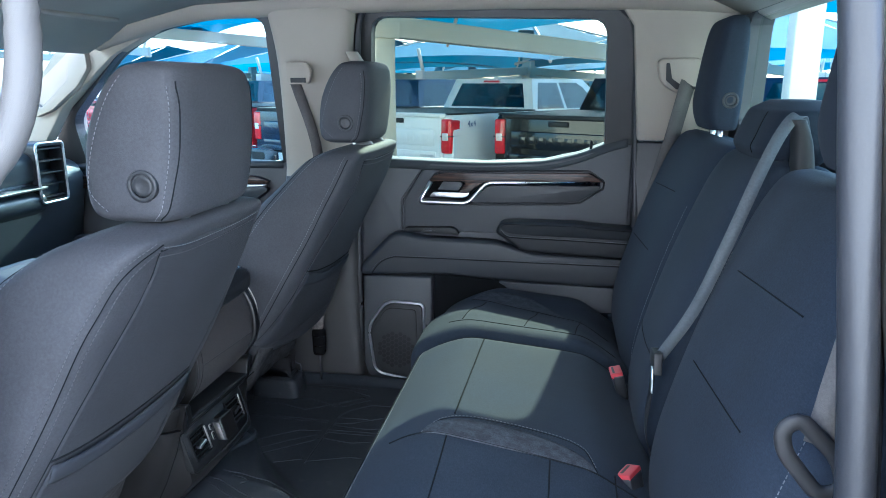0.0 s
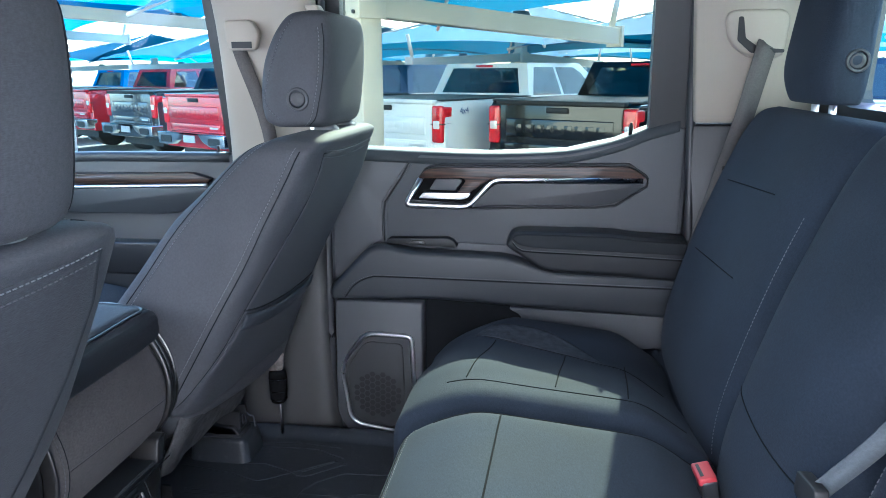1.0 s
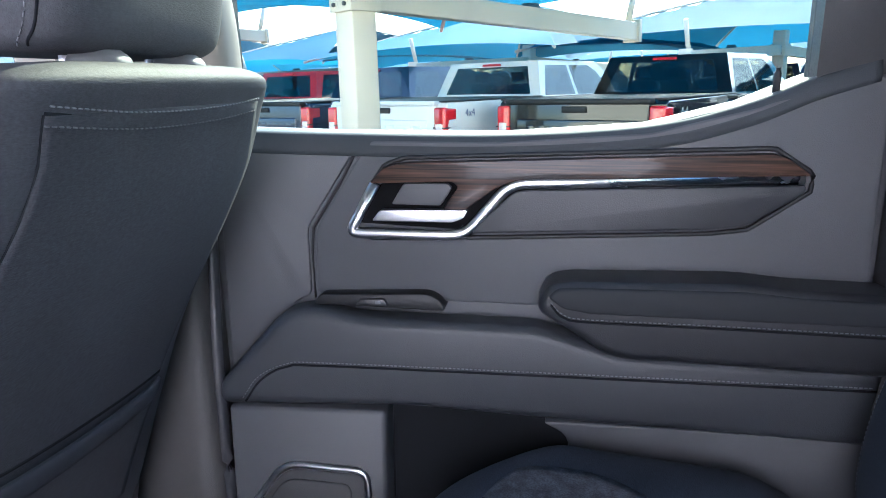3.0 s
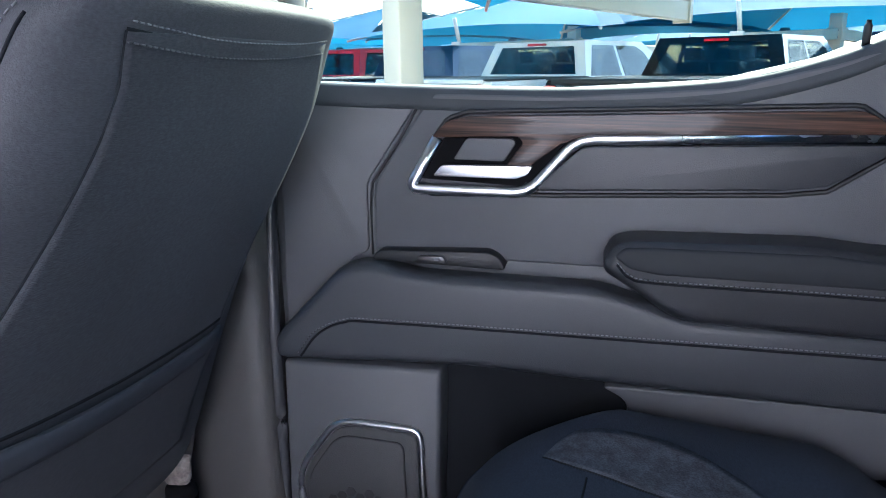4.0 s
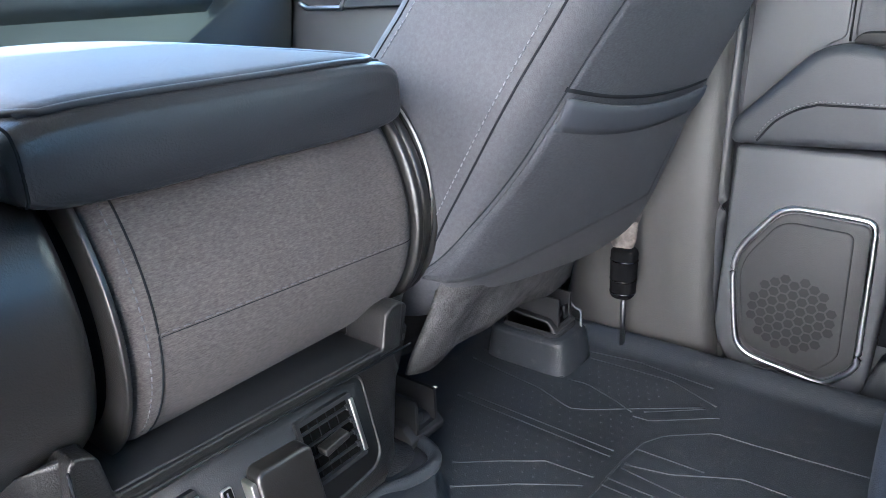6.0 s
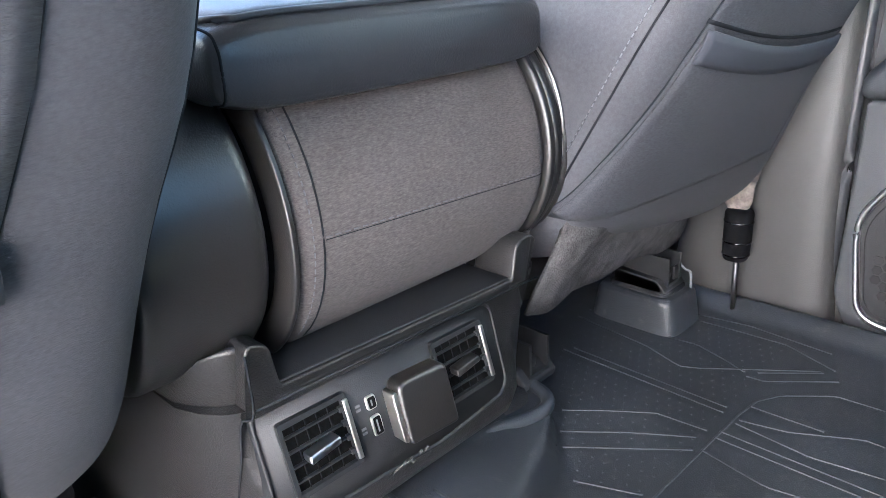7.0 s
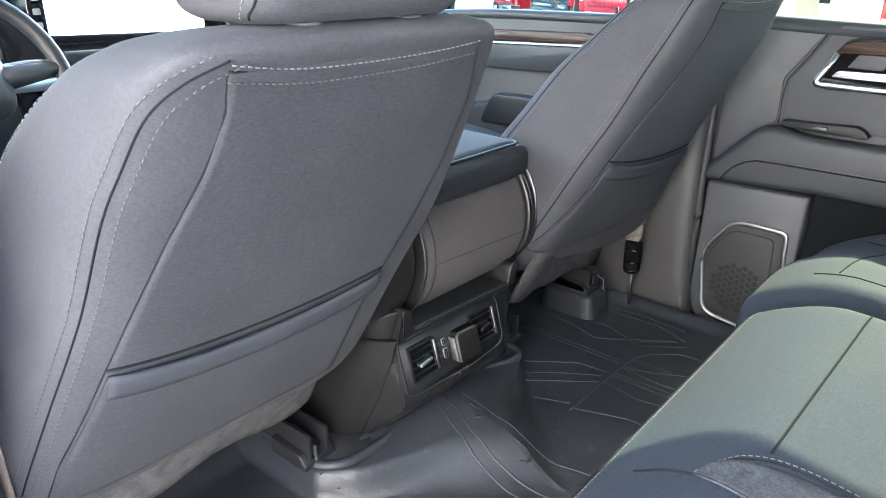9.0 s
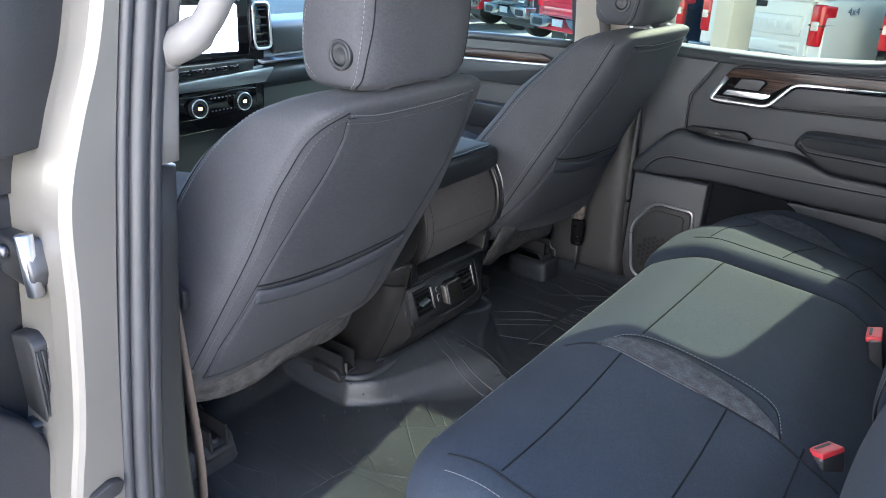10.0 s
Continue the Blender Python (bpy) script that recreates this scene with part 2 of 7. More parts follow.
def smooth_rows(rows, n):
    """Catmull-Rom through rows of numbers, n samples."""
    a = np.array(rows, float)
    k = len(a)
    out = []
    for s in np.linspace(0, k - 1, n):
        i = min(int(s), k - 2)
        f = s - i
        p1, p2 = a[i], a[i + 1]
        p0 = a[i - 1] if i else 2 * p1 - p2
        p3 = a[i + 2] if i + 2 < k else 2 * p2 - p1
        out.append(0.5 * (2 * p1 + (p2 - p0) * f + (2 * p0 - 5 * p1 + 4 * p2 - p3) * f * f + (3 * p1 - p0 - 3 * p2 + p3) * f ** 3))
    return np.array(out)


def loft(keys, ns=40, nt=48, power=3.5, warp=None):
    """Rings of a rounded box: each key is a centre, an axis A and an axis B; capped at both ends."""
    rows = smooth_rows([[*c, *a, *b] for c, a, b in keys], ns)
    e = 2 / power
    bm = bmesh.new()
    rings = []
    for r in rows:
        c, a, b = Vector(r[0:3]), Vector(r[3:6]), Vector(r[6:9])
        ring = []
        for q in range(nt):
            th = 2 * math.pi * q / nt
            ct, st = math.cos(th), math.sin(th)
            p = c + a * math.copysign(abs(ct) ** e, ct) + b * math.copysign(abs(st) ** e, st)
            if warp:
                p = warp(p)
            ring.append(bm.verts.new(p))
        rings.append(ring)
    for r0, r1 in zip(rings, rings[1:]):
        for q in range(nt):
            bm.faces.new((r0[q], r0[(q + 1) % nt], r1[(q + 1) % nt], r1[q]))
    for ring in (rings[0], rings[-1]):
        mid = bm.verts.new(sum((v.co for v in ring), Vector()) / nt)
        for q in range(nt):
            bm.faces.new((ring[q], ring[(q + 1) % nt], mid))
    bmesh.ops.recalc_face_normals(bm, faces=bm.faces)
    return bm


def tube(points, r, bm=None, sides=8, closed=False, flat=1.0, up=(0, 0, 1)):
    """A round bar along points; flat squeezes it across."""
    bm = bm or bmesh.new()
    pts = [Vector(p) for p in points]
    n = len(pts)
    rings = []
    for i, p in enumerate(pts):
        if closed:
            d = pts[(i + 1) % n] - pts[i - 1]
        else:
            d = pts[min(i + 1, n - 1)] - pts[max(i - 1, 0)]
        d.normalize()
        u = Vector(up) - d * d.dot(Vector(up))
        if u.length < 1e-3:
            u = Vector((1, 0, 0)) - d * d.x
        u.normalize()
        v = d.cross(u)
        rad = r[i] if isinstance(r, (list, tuple)) else r
        rings.append([bm.verts.new(p + (u * math.cos(t) * flat + v * math.sin(t)) * rad) for t in (2 * math.pi * k / sides for k in range(sides))])
    last = n if closed else n - 1
    for i in range(last):
        a, b = rings[i], rings[(i + 1) % n]
        for k in range(sides):
            bm.faces.new((a[k], a[(k + 1) % sides], b[(k + 1) % sides], b[k]))
    if not closed:
        bm.faces.new(rings[0])
        bm.faces.new(rings[-1])
    return bm


def ribbon(points, across, width, thick, bm=None):
    """A flat strap along points; across is its width's direction."""
    bm = bm or bmesh.new()
    pts = [Vector(p) for p in points]
    rings = []
    for i, p in enumerate(pts):
        d = (pts[min(i + 1, len(pts) - 1)] - pts[max(i - 1, 0)]).normalized()
        a = Vector(across[i] if isinstance(across, list) else across)
        a = (a - d * a.dot(d)).normalized() * width / 2
        h = d.cross(a).normalized() * thick / 2
        rings.append([bm.verts.new(p + q) for q in (a + h, a - h, -a - h, -a + h)])
    for r0, r1 in zip(rings, rings[1:]):
        for k in range(4):
            bm.faces.new((r0[k], r0[(k + 1) % 4], r1[(k + 1) % 4], r1[k]))
    bm.faces.new(rings[0])
    bm.faces.new(rings[-1])
    return bm


def spline(points, n=40):
    return [Vector(p) for p in smooth_rows([list(p) for p in points], n)]


def drape(tree, points, way, lift=0.0):
    """Points thrown along a way onto a surface; those that miss are left out."""
    way = Vector(way).normalized()
    out = []
    for p in points:
        hit, normal, _, _ = tree.ray_cast(Vector(p) - way * 0.6, way)
        if hit is not None:
            if normal.dot(way) > 0:
                normal = -normal
            out.append(hit + normal * lift)
    return out


def resample(pts, step):
    out, left = [pts[0]], step
    for a, b in zip(pts, pts[1:]):
        d = (b - a).length
        pos = 0.0
        while d - pos >= left:
            pos += left
            out.append(a + (b - a) * (pos / d))
            left = step
        left -= d - pos
    return out


def seam(tree, points, way, parent, r=0.0016, material=None, name="seam", n=50):
    pts = drape(tree, spline(points, n), way, 0.0002)
    if len(pts) > 2:
        return part(name, tube(pts, r * 0.72, sides=5), material or SEAM_AND_SHADE, parent)


def stitches(tree, points, way, parent, step=0.007, size=0.0042, r=0.0007, n=80, material=None, lift=0.0006):
    pts = drape(tree, spline(points, n), way, lift)
    if len(pts) < 3:
        return
    pts = resample(pts, step)
    bm = bmesh.new()
    for a, b in zip(pts, pts[1:]):
        d = b - a
        if d.length < step * 1.6:
            tube([a, a + d.normalized() * size], r, bm, sides=4)
    part("stitching", bm, material or THREAD, parent)


def tree_of(bm):
    return BVHTree.FromBMesh(bm)


# ---- cab shell ----
def cab_shell():
    floor = part("floor", box(-1.95, 0.42, -0.86, 0.86, 0.70, 0.755), CARPET, None, smooth=False)
    tagged(floor, "dark carpeted pickup cab floor", "floor", kind="structure")
    roof_pts = [(-1.62, 1.93), (-1.45, 2.02), (-1.2, 2.075), (-0.7, 2.095), (0.0, 2.09), (0.35, 2.07), (0.52, 2.0), (0.55, 2.03), (0.4, 2.13), (0.0, 2.15), (-0.8, 2.155), (-1.3, 2.13), (-1.6, 2.02)]
    ceiling = part("ceiling", prism(roof_pts, "y", -0.74, 0.74), HEADLINER, None)
    tagged(ceiling, "warm grey woven cab headliner", "headliner", kind="structure")
    # rear wall below and around the back window
    back = part("wall_rear", prism([(-0.86, 0.75), (0.86, 0.75), (0.86, 1.66), (0.78, 2.1), (-0.78, 2.1), (-0.86, 1.66)], "x", 0.47, 0.53,
                                   holes=[fillet([(-0.70, 1.70), (0.70, 1.70), (0.66, 2.02), (-0.66, 2.02)], 0.06)]), PANEL, None, smooth=False)
    tagged(back, "dark grey rear cab wall around the back window", "wall", kind="structure")
    glass_ob = part("window_rear", box(0.495, 0.50, -0.69, 0.69, 1.71, 2.01), PANE, None, smooth=False)
    tagged(glass_ob, "clear rear cab window glass", "window", kind="structure")
    fire = part("wall_front", box(-2.0, -1.94, -0.88, 0.88, 0.7, 1.5), BLACK, None, smooth=False)
    tagged(fire, "black firewall under the dashboard", "wall", kind="structure")


cab_shell()


# ---- passenger side: rear door, front door, pillars ----
def inward(poly, axis_y, depth, bm=None):
    """A raised pad on the passenger side: its face at axis_y, its back depth further out."""
    return prism(poly, "y", axis_y, axis_y + depth, bm)


def rear_door():
    shader_pad = textured("dark_pull_vinyl", (0.020, 0.0215, 0.025), 0.5, (700, 0.10, 0.0005), (3, 0.08))
    d = empty("door_1", (-0.25, 0.9, 0.76), "closed rear passenger door with grey trim, wood strip and armrest", "door", kind="structure")
    sill = [(-0.735, 1.578), (-0.55, 1.574), (-0.30, 1.574), (-0.10, 1.588), (0.02, 1.618), (0.10, 1.652), (0.17, 1.675), (0.195, 1.66)]
    body = [(-0.715, 0.79), (-0.66, 0.755), (0.20, 0.755), (0.20, 1.66), *reversed(sill[:-1])]
    part("inner_panel", inward(body, 0.872, 0.10), PANEL, d, "grey soft-touch door panel", bevel=0.008)
    bm = bmesh.new()
    rows = []
    for x, z in smooth_rows([list(q) for q in sill[:-1]], 40):
        rows.append([bm.verts.new(q) for q in ((x, 0.860, z - 0.022), (x, 0.865, z - 0.003), (x, 0.874, z + 0.001), (x, 0.912, z - 0.004), (x, 0.912, z - 0.03), (x, 0.862, z - 0.03))])
    for r0, r1 in zip(rows, rows[1:]):
        for k in range(6):
            bm.faces.new((r0[k], r0[(k + 1) % 6], r1[(k + 1) % 6], r1[k]))
    bm.faces.new(rows[0])
    bm.faces.new(rows[-1])
    part("sill_cap", bm, SILL, d, "sunlit grey window sill cap")
    # front cheek of the panel, set off by a slanting joint
    joint = [(-0.49, 0.870, 1.572), (-0.53, 0.870, 1.50), (-0.571, 0.870, 1.437), (-0.574, 0.870, 1.40), (-0.572, 0.870, 1.33)]
    part("panel_joint", tube(joint, 0.0022, sides=6), BLACK, d)
    cheek = [(-0.712, 1.18), (-0.60, 1.325), (-0.577, 1.335), (-0.579, 1.437), (-0.495, 1.566), (-0.712, 1.566)]
    part("panel_cheek", inward(fillet(cheek, 0.01), 0.866, 0.01), PANEL, d, bevel=0.003)
    raised = fillet([(-0.566, 1.335), (-0.566, 1.437), (-0.482, 1.566), (-0.30, 1.566), (-0.10, 1.58), (0.03, 1.613), (0.10, 1.64), (0.185, 1.655), (0.19, 1.335)], 0.012)
    part("upper_panel", inward(raised, 0.862, 0.012), PANEL, d, bevel=0.004)
    # pull bezel: chrome ring, wood strip, pad, release lever
    pad = fillet([(-0.337, 1.441), (-0.275, 1.503), (0.092, 1.517), (0.092, 1.507), (0.026, 1.463), (-0.02, 1.456)], 0.012)
    part("pull_pad", inward(pad, 0.842, 0.03), shader_pad, d, "dark grey padded door pull", bevel=0.008, seg=3)
    strip = fillet([(-0.478, 1.508), (-0.455, 1.531), (-0.43, 1.537), (0.052, 1.556), (0.068, 1.550), (0.098, 1.529), (-0.27, 1.517), (-0.30, 1.506), (-0.345, 1.472), (-0.375, 1.473), (-0.352, 1.505), (-0.36, 1.513)], 0.006)
    part("wood_strip", inward(strip, 0.842, 0.028), WOOD, d, "glossy dark brown wood-grain strip", bevel=0.0085, seg=5)
    edge = fillet([(-0.470, 1.507), (-0.509, 1.436), (-0.343, 1.437), (-0.282, 1.511), (0.090, 1.525)], [0.0, 0.014, 0.022, 0.022, 0.0])
    edge = [(x, 0.846, z) for x, z in edge]
    part("chrome_edge", tube(edge, 0.0075, sides=12, flat=0.62, up=(0, 1, 0)), CHROME, d, "satin chrome edge strip")
    # Black strip: the shade between wood and chrome is put into its colour.
    gap_shade = [(-0.374, 1.474), (-0.342, 1.448), (-0.290, 1.505), (-0.268, 1.512), (0.088, 1.526), (0.09, 1.534), (-0.27, 1.523), (-0.30, 1.513), (-0.345, 1.478)]
    part("gap_shade", inward(gap_shade, 0.850, 0.011), RECESS, d, "black strip painted as shade in the gap between wood and chrome", smooth=False)
    line = [(-0.51, 0.858, 1.444), (-0.478, 0.858, 1.505), (-0.458, 0.858, 1.533), (-0.43, 0.858, 1.543), (0.054, 0.858, 1.562), (0.104, 0.858, 1.53), (0.102, 0.858, 1.507), (0.030, 0.858, 1.455), (-0.02, 0.858, 1.448), (-0.30, 0.858, 1.434), (-0.488, 0.858, 1.427)]
    part("bezel_gap", tube(resample([Vector(p) for p in line], 0.01), 0.0032, sides=6, closed=True), BLACK, d)
    # Flat black sheet behind the lever; its colour stands for the recess's shade.
    cup = fillet([(-0.497, 1.449), (-0.463, 1.508), (-0.362, 1.511), (-0.352, 1.503), (-0.372, 1.474), (-0.338, 1.470), (-0.352, 1.444)], 0.006)
    part("handle_cup_shade", inward(cup, 0.858, 0.006), RECESS, d, "flat black sheet for the shaded recess behind the release lever", smooth=False)
    flap = fillet([(-0.448, 1.478), (-0.430, 1.508), (-0.368, 1.509), (-0.362, 1.503), (-0.378, 1.478)], 0.004)
    part("lever_backing", inward(flap, 0.850, 0.009), PANEL, d, bevel=0.002)
    lever = part("release_lever", inward(fillet([(-0.475, 1.455), (-0.463, 1.471), (-0.338, 1.474), (-0.345, 1.462), (-0.36, 1.456)], 0.004), 0.842, 0.014), CHROME, d, "satin chrome release lever", bevel=0.004, seg=3)
    # window switch island
    isl = fillet([(-0.565, 1.330), (-0.555, 1.345), (-0.395, 1.353), (-0.378, 1.345), (-0.368, 1.328)], 0.008)
    part("switch_plate", inward(isl, 0.838, 0.035), PANEL_BLACK, d, "black window switch plate", bevel=0.003)
    part("window_switch", inward(fillet([(-0.50, 1.332), (-0.492, 1.342), (-0.458, 1.344), (-0.452, 1.334)], 0.003), 0.832, 0.008), HUB, d, bevel=0.002)
    part("switch_mark", box(-0.470, -0.462, 0.8305, 0.832, 1.3375, 1.341), THREAD, d, smooth=False)
    # armrest
    arm = fillet([(-0.243, 1.352), (-0.228, 1.385), (-0.20, 1.392), (0.02, 1.398), (0.08, 1.392), (0.205, 1.390), (0.205, 1.284), (-0.145, 1.290), (-0.20, 1.328)], [0.02, 0.02, 0.02, 0.02, 0.02, 0.0, 0.0, 0.03, 0.03])
    ab = inward(arm, 0.785, 0.085)
    a = part("armrest", ab, VINYL, d, "black padded armrest with stitched edge", bevel=0.018, seg=5)
    cap = fillet([(-0.226, 1.372), (-0.214, 1.384), (-0.19, 1.386), (0.02, 1.390), (0.08, 1.385), (0.20, 1.383), (0.20, 1.352), (-0.17, 1.352), (-0.205, 1.357)], 0.006)
    part("armrest_top", inward(cap, 0.7815, 0.02), shader("dull_black_cloth", (0.021, 0.023, 0.026), 0.75, spec=0.25), a, "black upper armrest band", bevel=0.004)
    top = [(-0.222, 0.783, 1.366), (-0.205, 0.783, 1.350), (-0.17, 0.783, 1.345), (0.0, 0.783, 1.345), (0.20, 0.783, 1.343)]
    pts = resample(spline(top, 60), 0.006)
    bm = bmesh.new()
    for p, q in zip(pts, pts[1:]):
        tube([p, p + (q - p) * 0.62], 0.0008, bm, sides=4)
    part("stitching", bm, THREAD, a)
    part("seam", tube(spline([(x, y + 0.001, z - 0.004) for x, y, z in top], 50), 0.0016, sides=5), SEAM_AND_SHADE, a)
    # the proud ledge below, with its stitched line
    led = fillet([(-0.712, 1.17), (-0.712, 1.205), (-0.605, 1.322), (-0.56, 1.332), (-0.50, 1.318), (-0.24, 1.318), (-0.12, 1.285), (0.205, 1.285), (0.205, 1.176), (-0.20, 1.182), (-0.42, 1.188)], [0.0, 0.02, 0.05, 0.03, 0.03, 0.02, 0.02, 0, 0, 0.05, 0.05])
    l = part("ledge", inward(led, 0.812, 0.06), LEDGE, d, "dark grey vinyl ledge with a stitched line", bevel=0.016, seg=4)
    mid = [(-0.672, 0.811, 1.186), (-0.645, 0.811, 1.222), (-0.60, 0.811, 1.245), (-0.54, 0.811, 1.250), (-0.2, 0.811, 1.256), (0.195, 0.811, 1.262)]
    pts = resample(spline(mid, 80), 0.006)
    bm = bmesh.new()
    for p, q in zip(pts, pts[1:]):
        tube([p, p + (q - p) * 0.62], 0.0009, bm, sides=4)
    part("stitching", bm, THREAD, l)
    part("seam", tube(spline([(x + (0.004 if i < 2 else 0), y + 0.001, z - 0.005) for i, (x, y, z) in enumerate(mid)], 60), 0.0018, sides=5), SEAM_AND_SHADE, l)
    # lower part: speaker panel, pocket, rear lower panel
    spk_panel = fillet([(-0.698, 1.17), (-0.698, 0.84), (-0.675, 0.79), (-0.62, 0.757), (-0.48, 0.757), (-0.455, 0.80), (-0.455, 1.178)], [0, 0.05, 0.05, 0.04, 0.03, 0.02, 0])
    part("speaker_panel", inward(spk_panel, 0.814, 0.06), PANEL, d, "grey lower door panel around the speaker", bevel=0.007)
    # Black sheet across the pocket opening; the pocket's shade is put into its colour.
    part("pocket_shade", inward([(-0.46, 0.86), (-0.19, 0.86), (-0.19, 1.19), (-0.46, 1.19)], 0.868, 0.02), SEAM_AND_SHADE, d, smooth=False)
    lip = fillet([(-0.47, 0.757), (0.205, 0.757), (0.205, 0.88), (-0.40, 0.882), (-0.44, 0.865)], 0.02)
    part("map_pocket", inward(lip, 0.818, 0.04), LEDGE, d, "dark door pocket lip", bevel=0.008)
    low = fillet([(-0.235, 1.175), (-0.19, 1.155), (-0.19, 0.87), (0.205, 0.87), (0.205, 1.178)], 0.02)
    part("lower_panel", inward(low, 0.828, 0.05), PANEL, d, bevel=0.008)
    ring = fillet([(-0.614, 1.083), (-0.484, 1.081), (-0.471, 0.838), (-0.512, 0.793), (-0.655, 0.812), (-0.682, 0.985)], [0.03, 0.018, 0.018, 0.02, 0.035, 0.04], 6)
    r = part("speaker_ring", tube(resample([Vector((x, 0.812, z)) for x, z in ring + ring[:1]][:-1] + [Vector((ring[0][0], 0.812, ring[0][1]))], 0.008)[:-1], 0.0050, sides=8, closed=True), CHROME, d, "satin chrome speaker surround")
    cx, cz = sum(p[0] for p in ring) / len(ring), sum(p[1] for p in ring) / len(ring)
    gr = [(cx + (x - cx) * 0.95, cz + (z - cz) * 0.95) for x, z in ring]
    g = part("speaker_grille", inward(gr, 0.811, 0.008), MESH, d, "black perforated speaker grille", bevel=0.004)
    gi = [(cx - 0.008 + (x - cx) * 0.80, cz - 0.002 + (z - cz) * 0.86) for x, z in ring]
    part("grille_face", inward(gi, 0.807, 0.006), MESH, g, bevel=0.003)
    # hexagon field over the speaker cone
    bm = bmesh.new()
    hx, hz, hr = -0.578, 0.905, 0.0095
    for i in range(-9, 10):
        for j in range(-9, 10):
            ux, uz = hx + i * hr * 1.55, hz + (j + 0.5 * (i % 2)) * hr * 1.79
            if (ux - hx) ** 2 + (uz - hz) ** 2 < 0.068 ** 2:
                prism([(ux + math.cos(k * math.pi / 3) * hr * 0.86, uz + math.sin(k * math.pi / 3) * hr * 0.86) for k in range(6)], "y", 0.8066, 0.8072, bm)
    part("hexagon_field", bm, shader("dark_mesh_hexagons", (0.012, 0.012, 0.0125), 0.7), g, smooth=False)
    # window frame and glass
    frame_poly = [(-0.735, 1.57), (-0.715, 2.075), (0.17, 2.075), (0.205, 1.66)]
    hole = fillet([(-0.69, 1.56), (-0.665, 2.035), (0.075, 2.035), (0.098, 1.63), (0.0, 1.58), (-0.3, 1.55)], [0, 0.05, 0.05, 0.0, 0, 0])
    bm = prism(frame_poly + [(0.205, 1.54), (-0.735, 1.54)], "y", 0.0, 0.05, holes=[hole])
    lean = 0.10 / 0.5
    for v in bm.verts:
        v.co.y += 0.885 - (v.co.z - 1.57) * lean
    part("window_frame", bm, PLASTIC, d, "dark window frame", smooth=False)
    bm = prism([(-0.70, 1.55), (-0.67, 2.045), (0.10, 2.045), (0.11, 1.60)], "y", 0, 0.004)
    for v in bm.verts:
        v.co.y += 0.915 - (v.co.z - 1.57) * lean
    w = part("pane", bm, PANE_DIMMING, d, smooth=False)
    part("lock_pin", tube([(0.055, 0.885, 1.63), (0.055, 0.884, 1.655), (0.055, 0.884, 1.662)], [0.005, 0.005, 0.0035], sides=8), BLACK, d)
    # outer skin
    part("outer_skin", prism([(-0.73, 0.74), (0.20, 0.74), (0.20, 1.55), (-0.73, 1.54)], "y", 0.985, 1.0), PAINT, d, "silver painted door skin", bevel=0.005)


